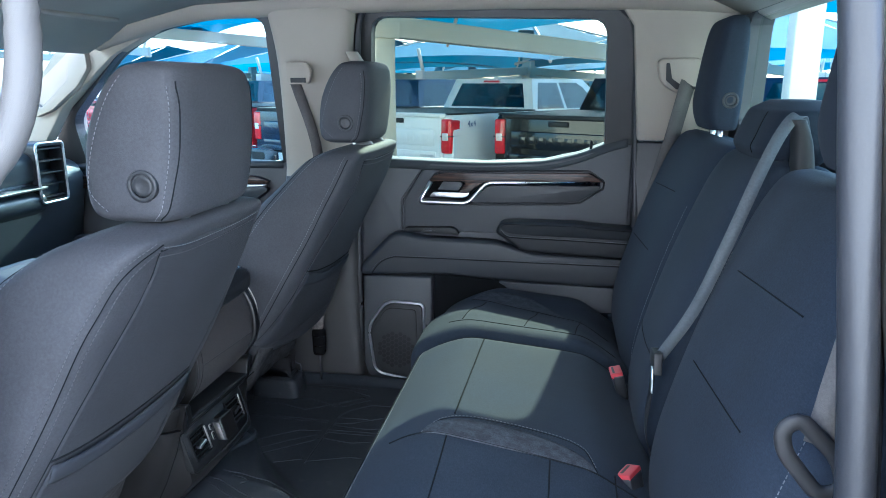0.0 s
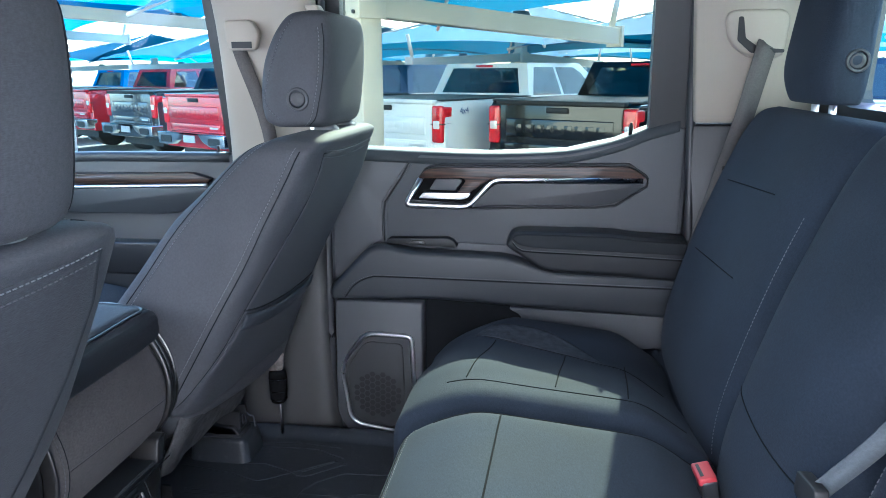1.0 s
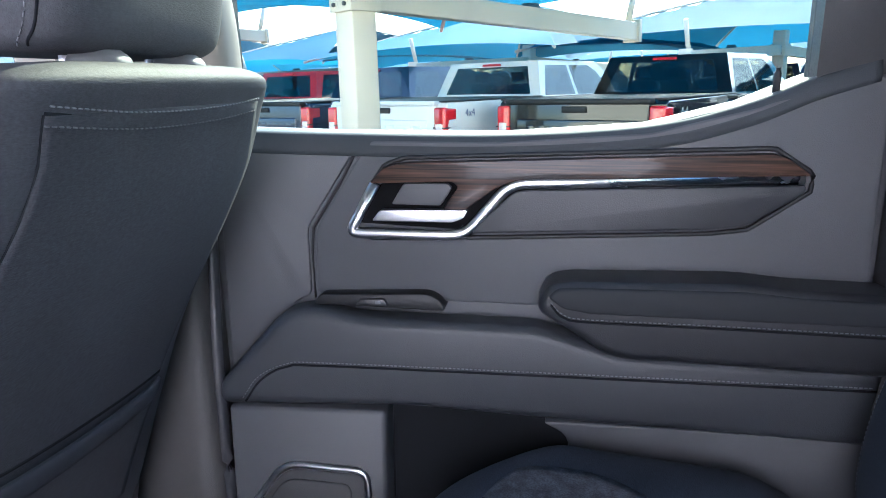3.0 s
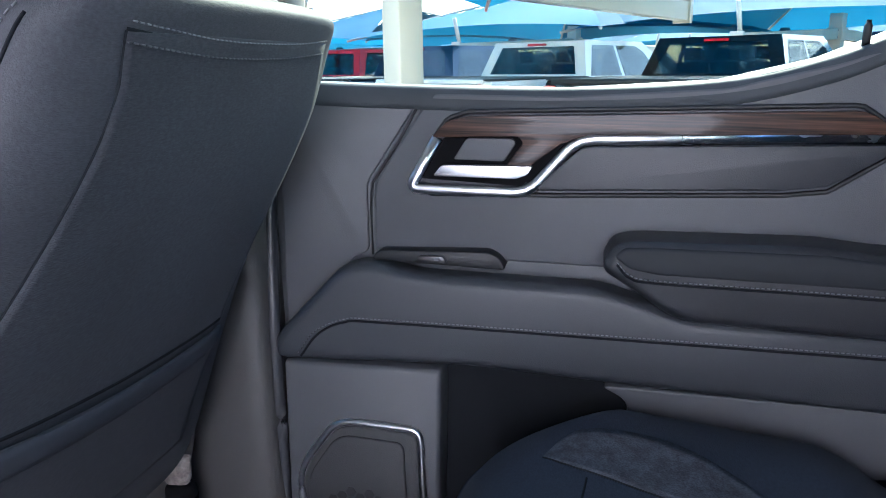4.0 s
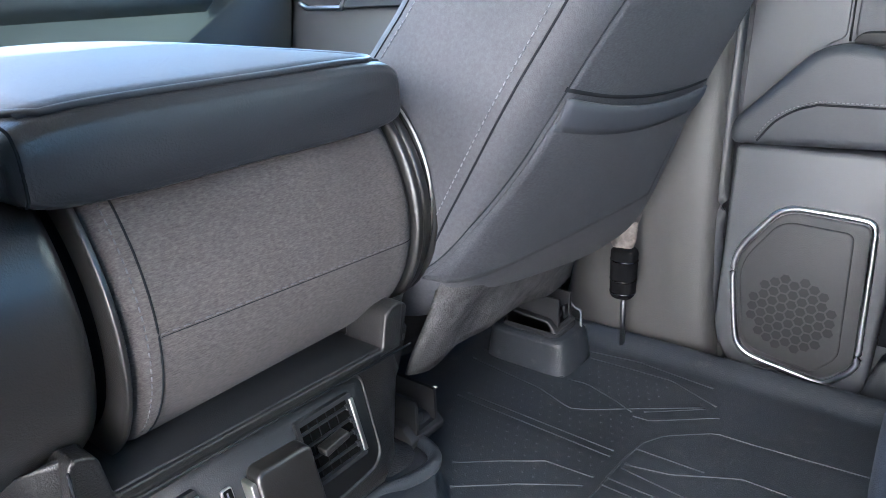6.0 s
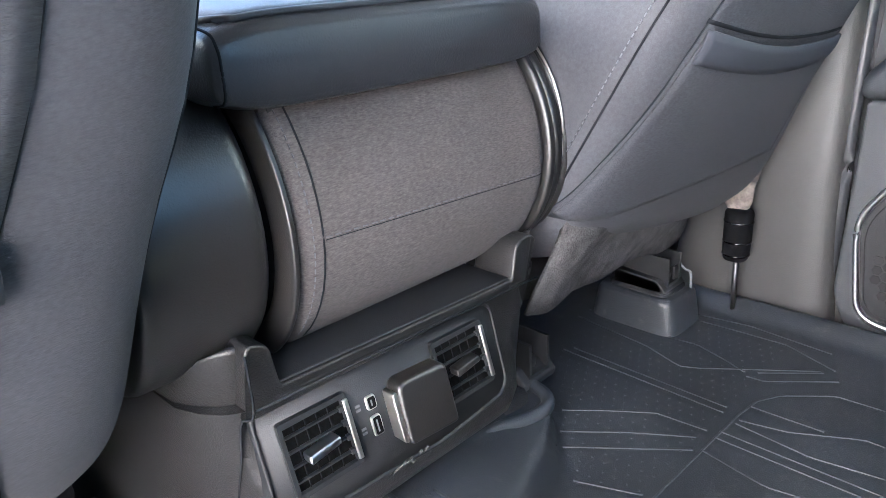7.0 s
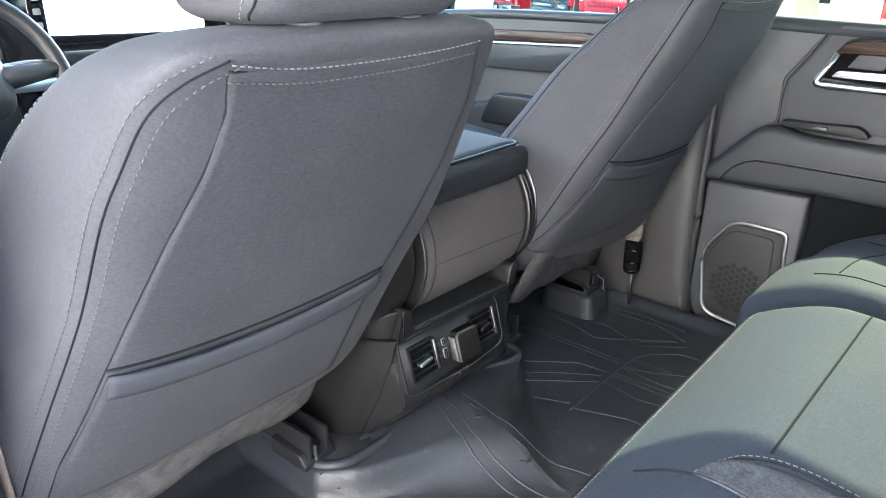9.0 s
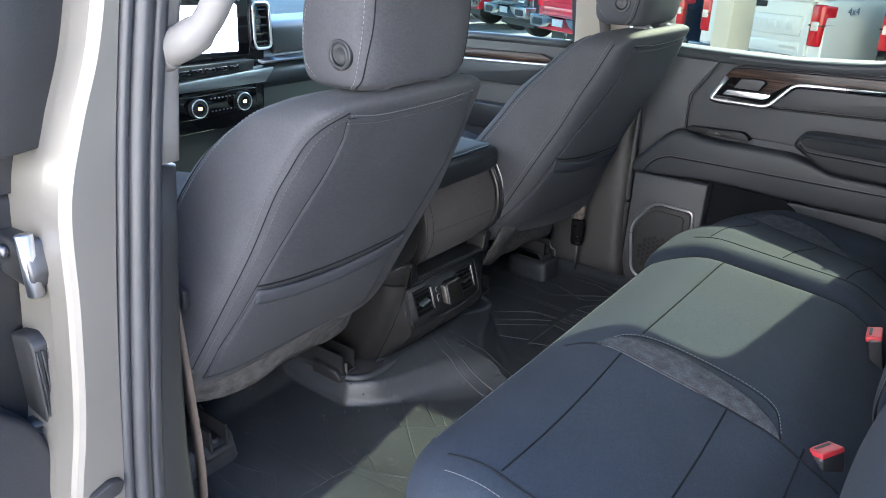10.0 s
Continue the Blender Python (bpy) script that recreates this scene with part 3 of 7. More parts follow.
def front_door():
    d = empty("door_2", (-1.4, 0.9, 0.76), "closed front passenger door with grey trim and wood strip", "door", kind="structure")
    body = [(-1.98, 0.76), (-0.985, 0.76), (-0.985, 1.56), (-1.5, 1.555), (-1.86, 1.53), (-1.98, 1.5)]
    part("inner_panel", inward(body, 0.872, 0.10), PANEL, d, "grey soft-touch door panel", bevel=0.008)
    part("sill_cap", tube(spline([(-1.95, 0.882, 1.515), (-1.5, 0.882, 1.548), (-1.0, 0.882, 1.553)], 20), 0.016, sides=10), LEDGE, d)
    strip = fillet([(-1.86, 1.47), (-1.84, 1.50), (-1.10, 1.515), (-1.045, 1.498), (-1.06, 1.485), (-1.55, 1.478), (-1.60, 1.44), (-1.66, 1.44)], 0.008)
    part("wood_strip", inward(strip, 0.845, 0.025), WOOD, d, "glossy dark brown wood-grain strip", bevel=0.004)
    pad = fillet([(-1.60, 1.395), (-1.53, 1.465), (-1.06, 1.478), (-1.05, 1.465), (-1.13, 1.41), (-1.2, 1.40)], 0.012)
    part("pull_pad", inward(pad, 0.842, 0.03), LEDGE, d, bevel=0.008)
    edge = [(-1.72, 0.846, 1.46), (-1.745, 0.846, 1.41), (-1.72, 0.846, 1.395), (-1.605, 0.846, 1.395), (-1.54, 0.846, 1.467), (-1.05, 0.846, 1.482)]
    part("chrome_edge", tube(resample([Vector(p) for p in edge], 0.01), 0.006, sides=8), CHROME, d, "satin chrome edge strip")
    part("release_lever", inward(fillet([(-1.70, 1.415), (-1.69, 1.432), (-1.60, 1.435), (-1.61, 1.417)], 0.004), 0.842, 0.014), CHROME, d, bevel=0.004)
    led = fillet([(-1.98, 1.10), (-1.98, 1.28), (-1.70, 1.285), (-1.45, 1.285), (-1.38, 1.31), (-1.02, 1.31), (-1.02, 1.10)], 0.03)
    part("armrest", inward(led, 0.80, 0.07), LEDGE, d, "dark grey vinyl armrest ledge", bevel=0.016, seg=3)
    part("armrest_pad", inward(fillet([(-1.42, 1.24), (-1.37, 1.33), (-1.02, 1.335), (-1.02, 1.24)], 0.02), 0.78, 0.05), VINYL, d, bevel=0.015, seg=3)
    part("lower_panel", inward(fillet([(-1.95, 0.77), (-1.02, 0.77), (-1.02, 1.10), (-1.95, 1.10)], 0.02), 0.83, 0.05), PANEL, d, bevel=0.006)
    out = [(-1.99, 1.47), (-1.62, 1.99), (-1.45, 2.06), (-1.2, 2.09), (-0.95, 2.09), (-0.965, 1.5)]
    hole = fillet([(-1.775, 1.53), (-1.79, 1.71), (-1.56, 1.93), (-1.40, 2.01), (-1.2, 2.045), (-1.01, 2.045), (-1.005, 1.53)], [0.02, 0.04, 0.05, 0.05, 0.05, 0.05, 0.01])
    bm = prism(out, "y", 0.0, 0.05, holes=[hole])
    for v in bm.verts:
        v.co.y += 0.885 - (v.co.z - 1.57) * 0.2
    part("window_frame", bm, PLASTIC, d, "dark window frame", smooth=False)
    bm = prism([(-1.87, 1.51), (-1.58, 1.95), (-1.4, 2.03), (-1.2, 2.055), (-1.0, 2.055), (-0.995, 1.52)], "y", 0, 0.004)
    for v in bm.verts:
        v.co.y += 0.915 - (v.co.z - 1.57) * 0.2
    w = part("pane", bm, PANE, d, smooth=False)
    part("lock_pin", tube([(-1.035, 0.885, 1.55), (-1.035, 0.884, 1.585)], 0.005, sides=8), BLACK, d)
    part("outer_skin", prism([(-1.98, 0.74), (-0.98, 0.74), (-0.98, 1.52), (-1.98, 1.47)], "y", 0.985, 1.0), PAINT, d, "silver painted door skin", bevel=0.005)
    mirror = empty("wing_mirror", (-1.78, 1.12, 1.50), "black wing mirror outside the front passenger window", "mirror")
    part("housing", loft([((-1.80, 1.12, 1.6), (0.01, 0, 0), (0, 0.06, 0.08)), ((-1.79, 1.12, 1.6), (0.015, 0, 0), (0, 0.11, 0)), ((-1.74, 1.13, 1.6), (0.0, 0, 0.10), (0, 0.12, 0)), ((-1.72, 1.13, 1.6), (0.0, 0, 0.105), (0, 0.125, 0))][2:], 6, 24, 4), GLOSS, mirror)
    part("mirror_glass", prism(fillet([(1.02, 1.51), (1.24, 1.51), (1.24, 1.69), (1.02, 1.69)], 0.03), "x", -1.716, -1.714), CHROME, mirror, "mirror glass", smooth=False)
    part("mount", box(-1.75, -1.73, 0.93, 1.05, 1.53, 1.57), GLOSS, mirror, smooth=False)


def tumble(bm, z0=1.57, y0=0.0, k=0.2):
    for v in bm.verts:
        if v.co.z > z0:
            v.co.y -= (v.co.z - z0) * k
    return bm


def pillars():
    # passenger B pillar: pale upper trim, dark lower trim with a rounded rear edge
    bm = loft([((-0.845, 0.87, 1.50), (0.135, 0, 0), (0, 0.055, 0)), ((-0.845, 0.868, 1.6), (0.13, 0, 0), (0, 0.055, 0)), ((-0.835, 0.80, 1.90), (0.125, 0, 0), (0, 0.055, 0)), ((-0.83, 0.76, 2.09), (0.15, 0, 0), (0, 0.06, 0))], 16, 32, 5)
    b = tagged(part("trim_b_pillar", bm, PILLAR), "pale grey upper centre pillar trim with belt guide slot", "pillar trim", kind="structure")
    bm = loft([((-0.86, 0.865, 0.76), (0.16, 0, 0), (0, 0.075, 0)), ((-0.85, 0.865, 1.0), (0.13, 0, 0), (0, 0.065, 0)), ((-0.85, 0.865, 1.52), (0.125, 0, 0), (0, 0.06, 0))], 16, 40, 6)
    lo = tagged(part("trim_b_pillar_lower", bm, TRIM), "dark grained lower centre pillar trim", "pillar trim", kind="structure")
    part("toe_flare", loft([((-1.02, 0.80, 0.78), (0, 0.03, 0), (0, 0, 0.02)), ((-0.80, 0.80, 0.78), (0, 0.03, 0), (0, 0, 0.025)), ((-0.72, 0.815, 0.78), (0, 0.02, 0), (0, 0, 0.02))], 12, 16, 2.5), PLASTIC, lo)
    part("adjuster_slot", box(-0.90, -0.86, 0.765, 0.80, 1.83, 1.87), BLACK, b, smooth=False)
    bm = loft([((-0.665, 0.83, 1.62), (0.022, 0, 0), (0, 0.03, 0)), ((-0.662, 0.80, 1.75), (0.025, 0, 0), (0, 0.035, 0)), ((-0.672, 0.765, 1.86), (0.025, 0, 0), (0, 0.03, 0)), ((-0.70, 0.745, 1.93), (0.018, 0, 0), (0, 0.02, 0))], 20, 24, 3)
    part("grab_handle", bm, PILLAR, b, "pale grey pillar grab handle")
    # seal along the rear door's opening
    seal = [(-0.722, 0.835, 0.80), (-0.722, 0.835, 1.2), (-0.722, 0.862, 1.57), (-0.70, 0.80, 1.88), (-0.68, 0.775, 2.03), (-0.62, 0.765, 2.07), (-0.3, 0.765, 2.078), (0.05, 0.765, 2.07), (0.14, 0.77, 2.04), (0.175, 0.785, 1.97), (0.195, 0.845, 1.68), (0.21, 0.845, 1.4), (0.225, 0.835, 1.0), (0.225, 0.835, 0.8)]
    tagged(part("seal_rear_door", tube(resample(spline(seal, 120), 0.02), 0.011, sides=10), SEAL), "black rubber seal around the rear door opening", "door seal", kind="structure")
    # C pillar: pale above, dark below
    bm = tumble(prism([(0.20, 1.655), (0.52, 1.655), (0.52, 2.09), (0.10, 2.09), (0.165, 2.0)], "y", 0.835, 0.95))
    c = tagged(part("trim_c_pillar", bm, PILLAR, bevel=0.006), "pale grey rear pillar trim", "pillar trim", kind="structure")
    tagged(part("trim_c_pillar_lower", prism([(0.205, 0.75), (0.52, 0.75), (0.52, 1.65), (0.20, 1.65)], "y", 0.838, 0.95), PLASTIC, bevel=0.006), "dark rear pillar lower trim", "pillar trim", kind="structure")
    # shoulder belt guide in the C pillar
    g = empty("belt_guide", (0.30, 0.80, 1.80), "pale grey shoulder belt guide in the rear pillar", "belt guide")
    rim = fillet([(0.235, 1.905), (0.375, 1.905), (0.375, 1.80), (0.30, 1.80), (0.25, 1.835)], 0.03)
    part("bezel", tumble(prism(rim, "y", 0.822, 0.86)), PILLAR, g, bevel=0.008, seg=3)
    part("slot", tumble(prism(fillet([(0.265, 1.89), (0.275, 1.89), (0.285, 1.845), (0.315, 1.825), (0.37, 1.82), (0.37, 1.813), (0.30, 1.813), (0.268, 1.84)], 0.004), "y", 0.8195, 0.83)), BLACK, g, smooth=False)
    # A pillar, windscreen surround
    rail = tube(spline([(-1.62, 0.79, 1.99), (-1.42, 0.76, 2.04), (-1.2, 0.75, 2.08), (-0.9, 0.745, 2.09), (-0.3, 0.745, 2.10), (0.3, 0.75, 2.085), (0.56, 0.75, 2.06)], 46), 0.05, sides=14)
    ap = tagged(part("trim_a_pillar", rail, PILLAR), "pale grey windscreen pillar and roof rail trim", "pillar trim", kind="structure")
    band = [(-2.02, 1.54), (-1.945, 1.757), (-1.865, 1.845), (-1.69, 2.04), (-1.60, 2.10), (-1.30, 2.10), (-1.381, 2.015), (-1.559, 1.930), (-1.777, 1.750), (-1.80, 1.715), (-1.88, 1.60), (-1.90, 1.54)]
    part("flat_cover", prism(fillet(band, 0.02), "y", 0.79, 0.845), PILLAR, ap, "broad pale grey pillar cover", bevel=0.014, seg=3)
    grip = fillet([(-1.652, 1.968), (-1.714, 1.925), (-1.728, 1.845), (-1.845, 1.747), (-1.872, 1.775), (-1.872, 1.715), (-1.80, 1.742), (-1.69, 1.825), (-1.645, 1.885)], 0.014)
    tagged(part("assist_handle", prism(grip, "y", 0.765, 0.792), PILLAR, bevel=0.012, seg=4), "pale grey moulded assist grip on the windscreen pillar", "grab handle")
    # windscreen
    bm = bmesh.new()
    for a, b in (((-2.35, 1.45), (-1.56, 2.03)),):
        vs = [bm.verts.new(p) for p in ((a[0], -0.8, a[1]), (a[0], 0.8, a[1]), (b[0], 0.72, b[1]), (b[0], -0.72, b[1]))]
        bm.faces.new(vs)
        bmesh.ops.solidify(bm, geom=bm.faces[:], thickness=0.005)
    w = tagged(part("window_front", bm, PANE, smooth=False), "clear windscreen glass", "window", kind="structure")
    # sun visor folded up over the passenger seat
    v = empty("sun_visor", (-1.45, 0.4, 2.0), "warm grey sun visor folded against the headliner", "sun visor")
    part("flap", prism(fillet([(-1.60, 0.12), (-1.42, 0.12), (-1.40, 0.62), (-1.56, 0.62)], 0.03), "z", 2.02, 2.04), HEADLINER, v, bevel=0.006)
    # sill plate and rocker along the passenger side
    tagged(part("sill_plate", box(-0.84, 0.22, 0.775, 0.90, 0.745, 0.785), PLASTIC, bevel=0.008), "black plastic door sill plate", "sill plate", kind="structure")


tagged(part("trim_pillar_foot", box(-0.79, -0.69, 0.838, 0.97, 0.74, 0.93), TRIM, bevel=0.006), "dark pillar foot trim behind the door edge", "pillar trim", kind="structure")
rear_door()
rear = bpy.data.objects["door_1"]
rear.matrix_basis = Matrix.Translation((-0.490, 0.852, 1.449)) @ pose(0, 0, 0, 0, 1.4, 0) @ Matrix.Translation((0.492, -0.847, -1.447)) @ rear.matrix_basis
front_door()
pillars()


# ---- front seats ----
def ease(a, b, x):
    t = min(1.0, max(0.0, (x - a) / (b - a)))
    return t * t * (3 - 2 * t)


def patch(tree, fn, nu, nv, way, lift, thick=0.003):
    """A cloth panel laid on a surface: fn(u, v) gives the points, lift(u, v) the height above it."""
    way = Vector(way).normalized()
    bm = bmesh.new()
    top, low = {}, {}
    for i in range(nu + 1):
        for j in range(nv + 1):
            u, v = i / nu, j / nv
            p = Vector(fn(u, v))
            hit, nor, _, _ = tree.ray_cast(p - way * 0.6, way)
            if hit is None:
                continue
            if nor.dot(way) > 0:
                nor = -nor
            h = lift(u, v)
            top[i, j] = bm.verts.new(hit + nor * h)
            low[i, j] = bm.verts.new(hit + nor * (h - thick))
    for i in range(nu):
        for j in range(nv):
            k = [(i, j), (i + 1, j), (i + 1, j + 1), (i, j + 1)]
            if all(q in top for q in k):
                bm.faces.new([top[q] for q in k])
                bm.faces.new([low[q] for q in reversed(k)])
    rim = [e for e in bm.edges if len(e.link_faces) == 1]
    half = {}
    for key in top:
        half[top[key]] = low[key]
    for e in rim:
        a, b = e.verts
        if a in half and b in half:
            bm.faces.new((a, b, half[b], half[a]))
    return bm


def head_button(parent, x, y, z, side=-1, r=0.022, tilt=(0, 1, 0)):
    """A round release button with a raised ring, on the side of a headrest."""
    def disc(r0, r1, h0, h1, n=28):
        bm = bmesh.new()
        rings = []
        for rr, h in ((r0, h0), (r0, h1), (r1, h1), (r1, h0)):
            rings.append([bm.verts.new((x + math.cos(a) * rr, y + side * h, z + math.sin(a) * rr)) for a in (2 * math.pi * k / n for k in range(n))])
        for a, b in zip(rings, rings[1:] + rings[:1]):
            for k in range(n):
                bm.faces.new((a[k], a[(k + 1) % n], b[(k + 1) % n], b[k]))
        return bm
    ring = part("release_button", disc(r, r * 0.72, -0.012, 0.005), VINYL, parent, "dark round release button", bevel=0.0015)
    part("button_gap", disc(r * 0.74, r * 0.66, -0.011, 0.0012), PIT, ring)
    bm = bmesh.new()
    n = 24
    prof = [(0.70, -0.01), (0.70, 0.001), (0.58, 0.004), (0.40, 0.0025), (0.0001, 0.002)]
    rings = [[bm.verts.new((x + math.cos(2 * math.pi * k / n) * r * q, y + side * h, z + math.sin(2 * math.pi * k / n) * r * q)) for k in range(n)] for q, h in prof]
    for a, b in zip(rings, rings[1:]):
        for k in range(n):
            bm.faces.new((a[k], a[(k + 1) % n], b[(k + 1) % n], b[k]))
    part("button_cap", bm, VINYL, ring)


def back_keys(rows, yc):
    return [(((xr + xf) / 2, yc, (zr + zf) / 2), ((xr - xf) / 2, 0, (zr - zf) / 2), (0, w, 0)) for xr, zr, xf, zf, w in rows]


def rear_x(z):
    return float(np.interp(z, (1.06, 1.075, 1.14, 1.32, 1.48, 1.59, 1.622, 1.645), (-0.885, -0.86, -0.80, -0.708, -0.628, -0.572, -0.554, -0.555)))


def front_seat(yc, lean, head, skirt, hem, right_edge, left_edge, flare=0.0, sway=0.0, rise=0.0):
    shift = lambda z: sway * ease(1.30, 1.60, z)
    seat = empty("bucket_seat", (-0.95, yc, 0.86), "charcoal cloth front bucket seat with headrest and rear map pocket", "car seat", "front seats")
    rows = [(-0.885, 1.06, -1.14, 1.09, 0.235), (-0.86, 1.075, -1.15, 1.11, 0.262), (-0.80, 1.14, -1.12, 1.17, 0.274), (-0.708, 1.32, -0.985, 1.335, 0.268),
            (-0.628, 1.48, -0.85, 1.510, 0.252), (-0.572, 1.59, -0.738, 1.598, 0.224), (-0.553, 1.622, -0.678, 1.628, 0.200), (-0.555, 1.634, -0.648, 1.637, 0.176), (-0.566, 1.641, -0.63, 1.641, 0.138), (-0.58, 1.643, -0.62, 1.642, 0.07)]
    bm = loft(back_keys(rows, yc), 64, 80, 5.6, lambda p: Vector((p.x, yc + (p.y - yc) * (1 - 1.6 * lean * ease(1.36, 1.10, p.z)) - lean * ease(1.42, 1.10, p.z) + flare * ease(1.42, 1.22, p.z) * ease(0.0, 0.2, p.y - yc) + shift(p.z) + (0.036 if lean else 0.0) * ease(1.32, 1.12, p.z) * ease(0.0, 0.2, p.y - yc) - (0.030 if flare else 0.0) * ease(0.0, -0.2, p.y - yc) * ease(1.40, 1.54, p.z), p.z + rise * ease(1.54, 1.62, p.z) - (0.055 if flare else 0.0) * ease(-0.2, 0.25, p.y - yc) * ease(1.26, 1.08, p.z))))
    tree = tree_of(bm)
    back = part("backrest", bm, CLOTH_BOLSTER, seat, "dark grey stitched cloth backrest")
    rear = (-1, 0, 0.25)
    # rear panel between its two long seams, dark cloth
    zs = lambda v: 1.612 + 0.6 * rise - (0.482 + 0.6 * rise) * v
    def left(v):
        return yc + shift(zs(v)) + float(np.interp(v, (0, 0.07, 0.18, 0.31, 0.47, 0.61, 0.71, 0.86, 1.0), left_edge))
    def right(v):
        return yc + shift(zs(v)) + float(np.interp(v, (0.0, 0.13, 0.31, 0.5, 0.72, 1.0), right_edge))
    on = lambda y, z: (rear_x(z), y, z)
    panel = patch(tree, lambda u, v: on(left(v) + (right(v) - left(v)) * u, zs(v)), 36, 44, rear, lambda u, v: 0.0018, 0.0035)
    part("rear_panel", panel, CLOTH, back, "charcoal woven rear panel")
    pv = (1.62 - sum(hem) / 2) / 0.49
    pl, pr = left(pv) + 0.004, right(pv) - 0.004
    pz = lambda u: hem[0] + (hem[1] - hem[0]) * u - 0.012 * math.sin(math.pi * u)
    vz = lambda z: (1.62 - z) / 0.49
    across = lambda u, z: on(left(vz(z)) + 0.003 + (right(vz(z)) - left(vz(z)) - 0.006) * u, z)
    pocket = patch(tree, lambda u, v: across(u, pz(u) - (pz(u) - 1.13) * v), 36, 24, rear, lambda u, v: 0.0085 * (1 - ease(0.0, 1.0, v)) * math.sin(math.pi * (0.04 + 0.92 * u)) ** 0.35 + 0.0022, 0.0028)
    part("map_pocket", pocket, CLOTH, back, "slack cloth map pocket with dark opening")
    band = patch(tree, lambda u, v: on(pl + (pr - pl) * u, pz(u) - 0.030 * v), 36, 4, rear, lambda u, v: 0.0092 * math.sin(math.pi * (0.04 + 0.92 * u)) ** 0.35 + 0.0026 + 0.002 * math.sin(math.pi * v), 0.002)
    part("pocket_hem", band, PLAIN_CLOTH, back)
    seam(tree, [on(pl + (pr - pl) * u, pz(u) + 0.006) for u in (0, 0.25, 0.5, 0.75, 1)], rear, back, 0.0042)
    for side in (left, right):
        seam(tree, [on(side(v), zs(v)) for v in np.linspace(0.0, 1.0, 14)], rear, back, 0.0018)
    up = 0.6 * rise
    top = [on(left(0) - 0.0, 1.613 + up), on(yc + sway - 0.07, 1.604 + up), on(yc + sway + 0.05, 1.604 + up), on(right(0), 1.610 + up)]
    seam(tree, top, rear, back, 0.0022)
    stitches(tree, [(x, y, z + 0.007) for x, y, z in top], rear, back, lift=0.003)
    stitches(tree, [(x, y, z - 0.008) for x, y, z in top], rear, back, material=THREAD_DARK, lift=0.003)
    # side facets: a stitched line near the rear edge and one near the front edge, on both sides
    for sg in (-1, 1):
        way = (0, -sg, 0)
        yy = yc + sg * 0.4
        if lean and sg < 0:
            line = [(-0.56, -0.148, 1.622), (-0.566, -0.19, 1.606), (-0.578, -0.219, 1.582), (-0.600, -0.236, 1.539), (-0.624, -0.249, 1.493), (-0.674, -0.262, 1.393), (-0.733, -0.266, 1.275), (-0.80, -0.262, 1.15)]
            line = [(x, yc + y - lean * ease(1.42, 1.10, z), z) for x, y, z in line]
            seam(tree, line, (-0.7, 0.7, 0), back, 0.0015, n=70)
            stitches(tree, [(x - 0.006, y - 0.008, z + 0.004) for x, y, z in line], (-0.7, 0.7, 0), back, n=110, material=THREAD_DARK)
            stitches(tree, [(x + 0.006, y + 0.008, z - 0.004) for x, y, z in line], (-0.7, 0.7, 0), back, n=110, material=THREAD_DARK)
        edge = [(-0.578, yy, 1.638), (-0.606, yy, 1.575), (-0.662, yy, 1.46), (-0.737, yy, 1.32), (-0.815, yy, 1.185), (-0.83, yy, 1.155)]
        if not lean or sg > 0:
            edge = [(x - 0.016, y, z) for x, y, z in edge]
            seam(tree, edge, way, back, 0.0018, n=70)
            stitches(tree, [(x - 0.009, y, z + 0.006) for x, y, z in edge], way, back, n=110)
        front = [(-0.655, yy, 1.66), (-0.72, yy, 1.60), (-0.83, yy, 1.47), (-0.93, yy, 1.33), (-1.03, yy, 1.20)]
        stitches(tree, front, way, back, n=100)
        seam(tree, [(x - 0.008, y, z + 0.006) for x, y, z in front], way, back, 0.0014, n=60)
    # felt skirt hanging from the rear edge
    bm = bmesh.new()
    n, mm = 40, 8
    grid = []
    for i in range(n + 1):
        u = i / n
        y = skirt[0][0] + (skirt[-1][0] - skirt[0][0]) * u
        top = float(np.interp(y, [q[0] for q in skirt], [q[1] for q in skirt])) + 0.028
        bot = float(np.interp(y, [q[0] for q in skirt], [q[2] for q in skirt])) + 0.004 * math.sin(14 * u)
        bend = 0.03 * (2 * u - 1) ** 6
        col = []
        for j in range(mm + 1):
            v = j / mm
            z = top - (top - bot) * v
            x = rear_x(top) - 0.007 - (rear_x(top) - rear_x(top - 0.06) + 0.012) * v - bend + 0.004 * math.sin(9 * u + 5 * v)
            col.append((bm.verts.new((x, y, z)), bm.verts.new((x - 0.006, y, z))))
        grid.append(col)
    for i in range(n):
        for j in range(mm):
            for k in (0, 1):
                bm.faces.new((grid[i][j][k], grid[i + 1][j][k], grid[i + 1][j + 1][k], grid[i][j + 1][k]))
        bm.faces.new((grid[i][mm][0], grid[i + 1][mm][0], grid[i + 1][mm][1], grid[i][mm][1]))
        bm.faces.new((grid[i][0][0], grid[i + 1][0][0], grid[i + 1][0][1], grid[i][0][1]))
    for i in (0, n):
        for j in range(mm):
            bm.faces.new((grid[i][j][0], grid[i][j + 1][0], grid[i][j + 1][1], grid[i][j][1]))
    part("felt_skirt", bm, FELT, seat, "fuzzy grey felt skirt under the backrest")
    # headrest
    yh, hx, hz = yc + sway + head[1], head[0], head[2]
    hb = 0.0 if lean else -0.013
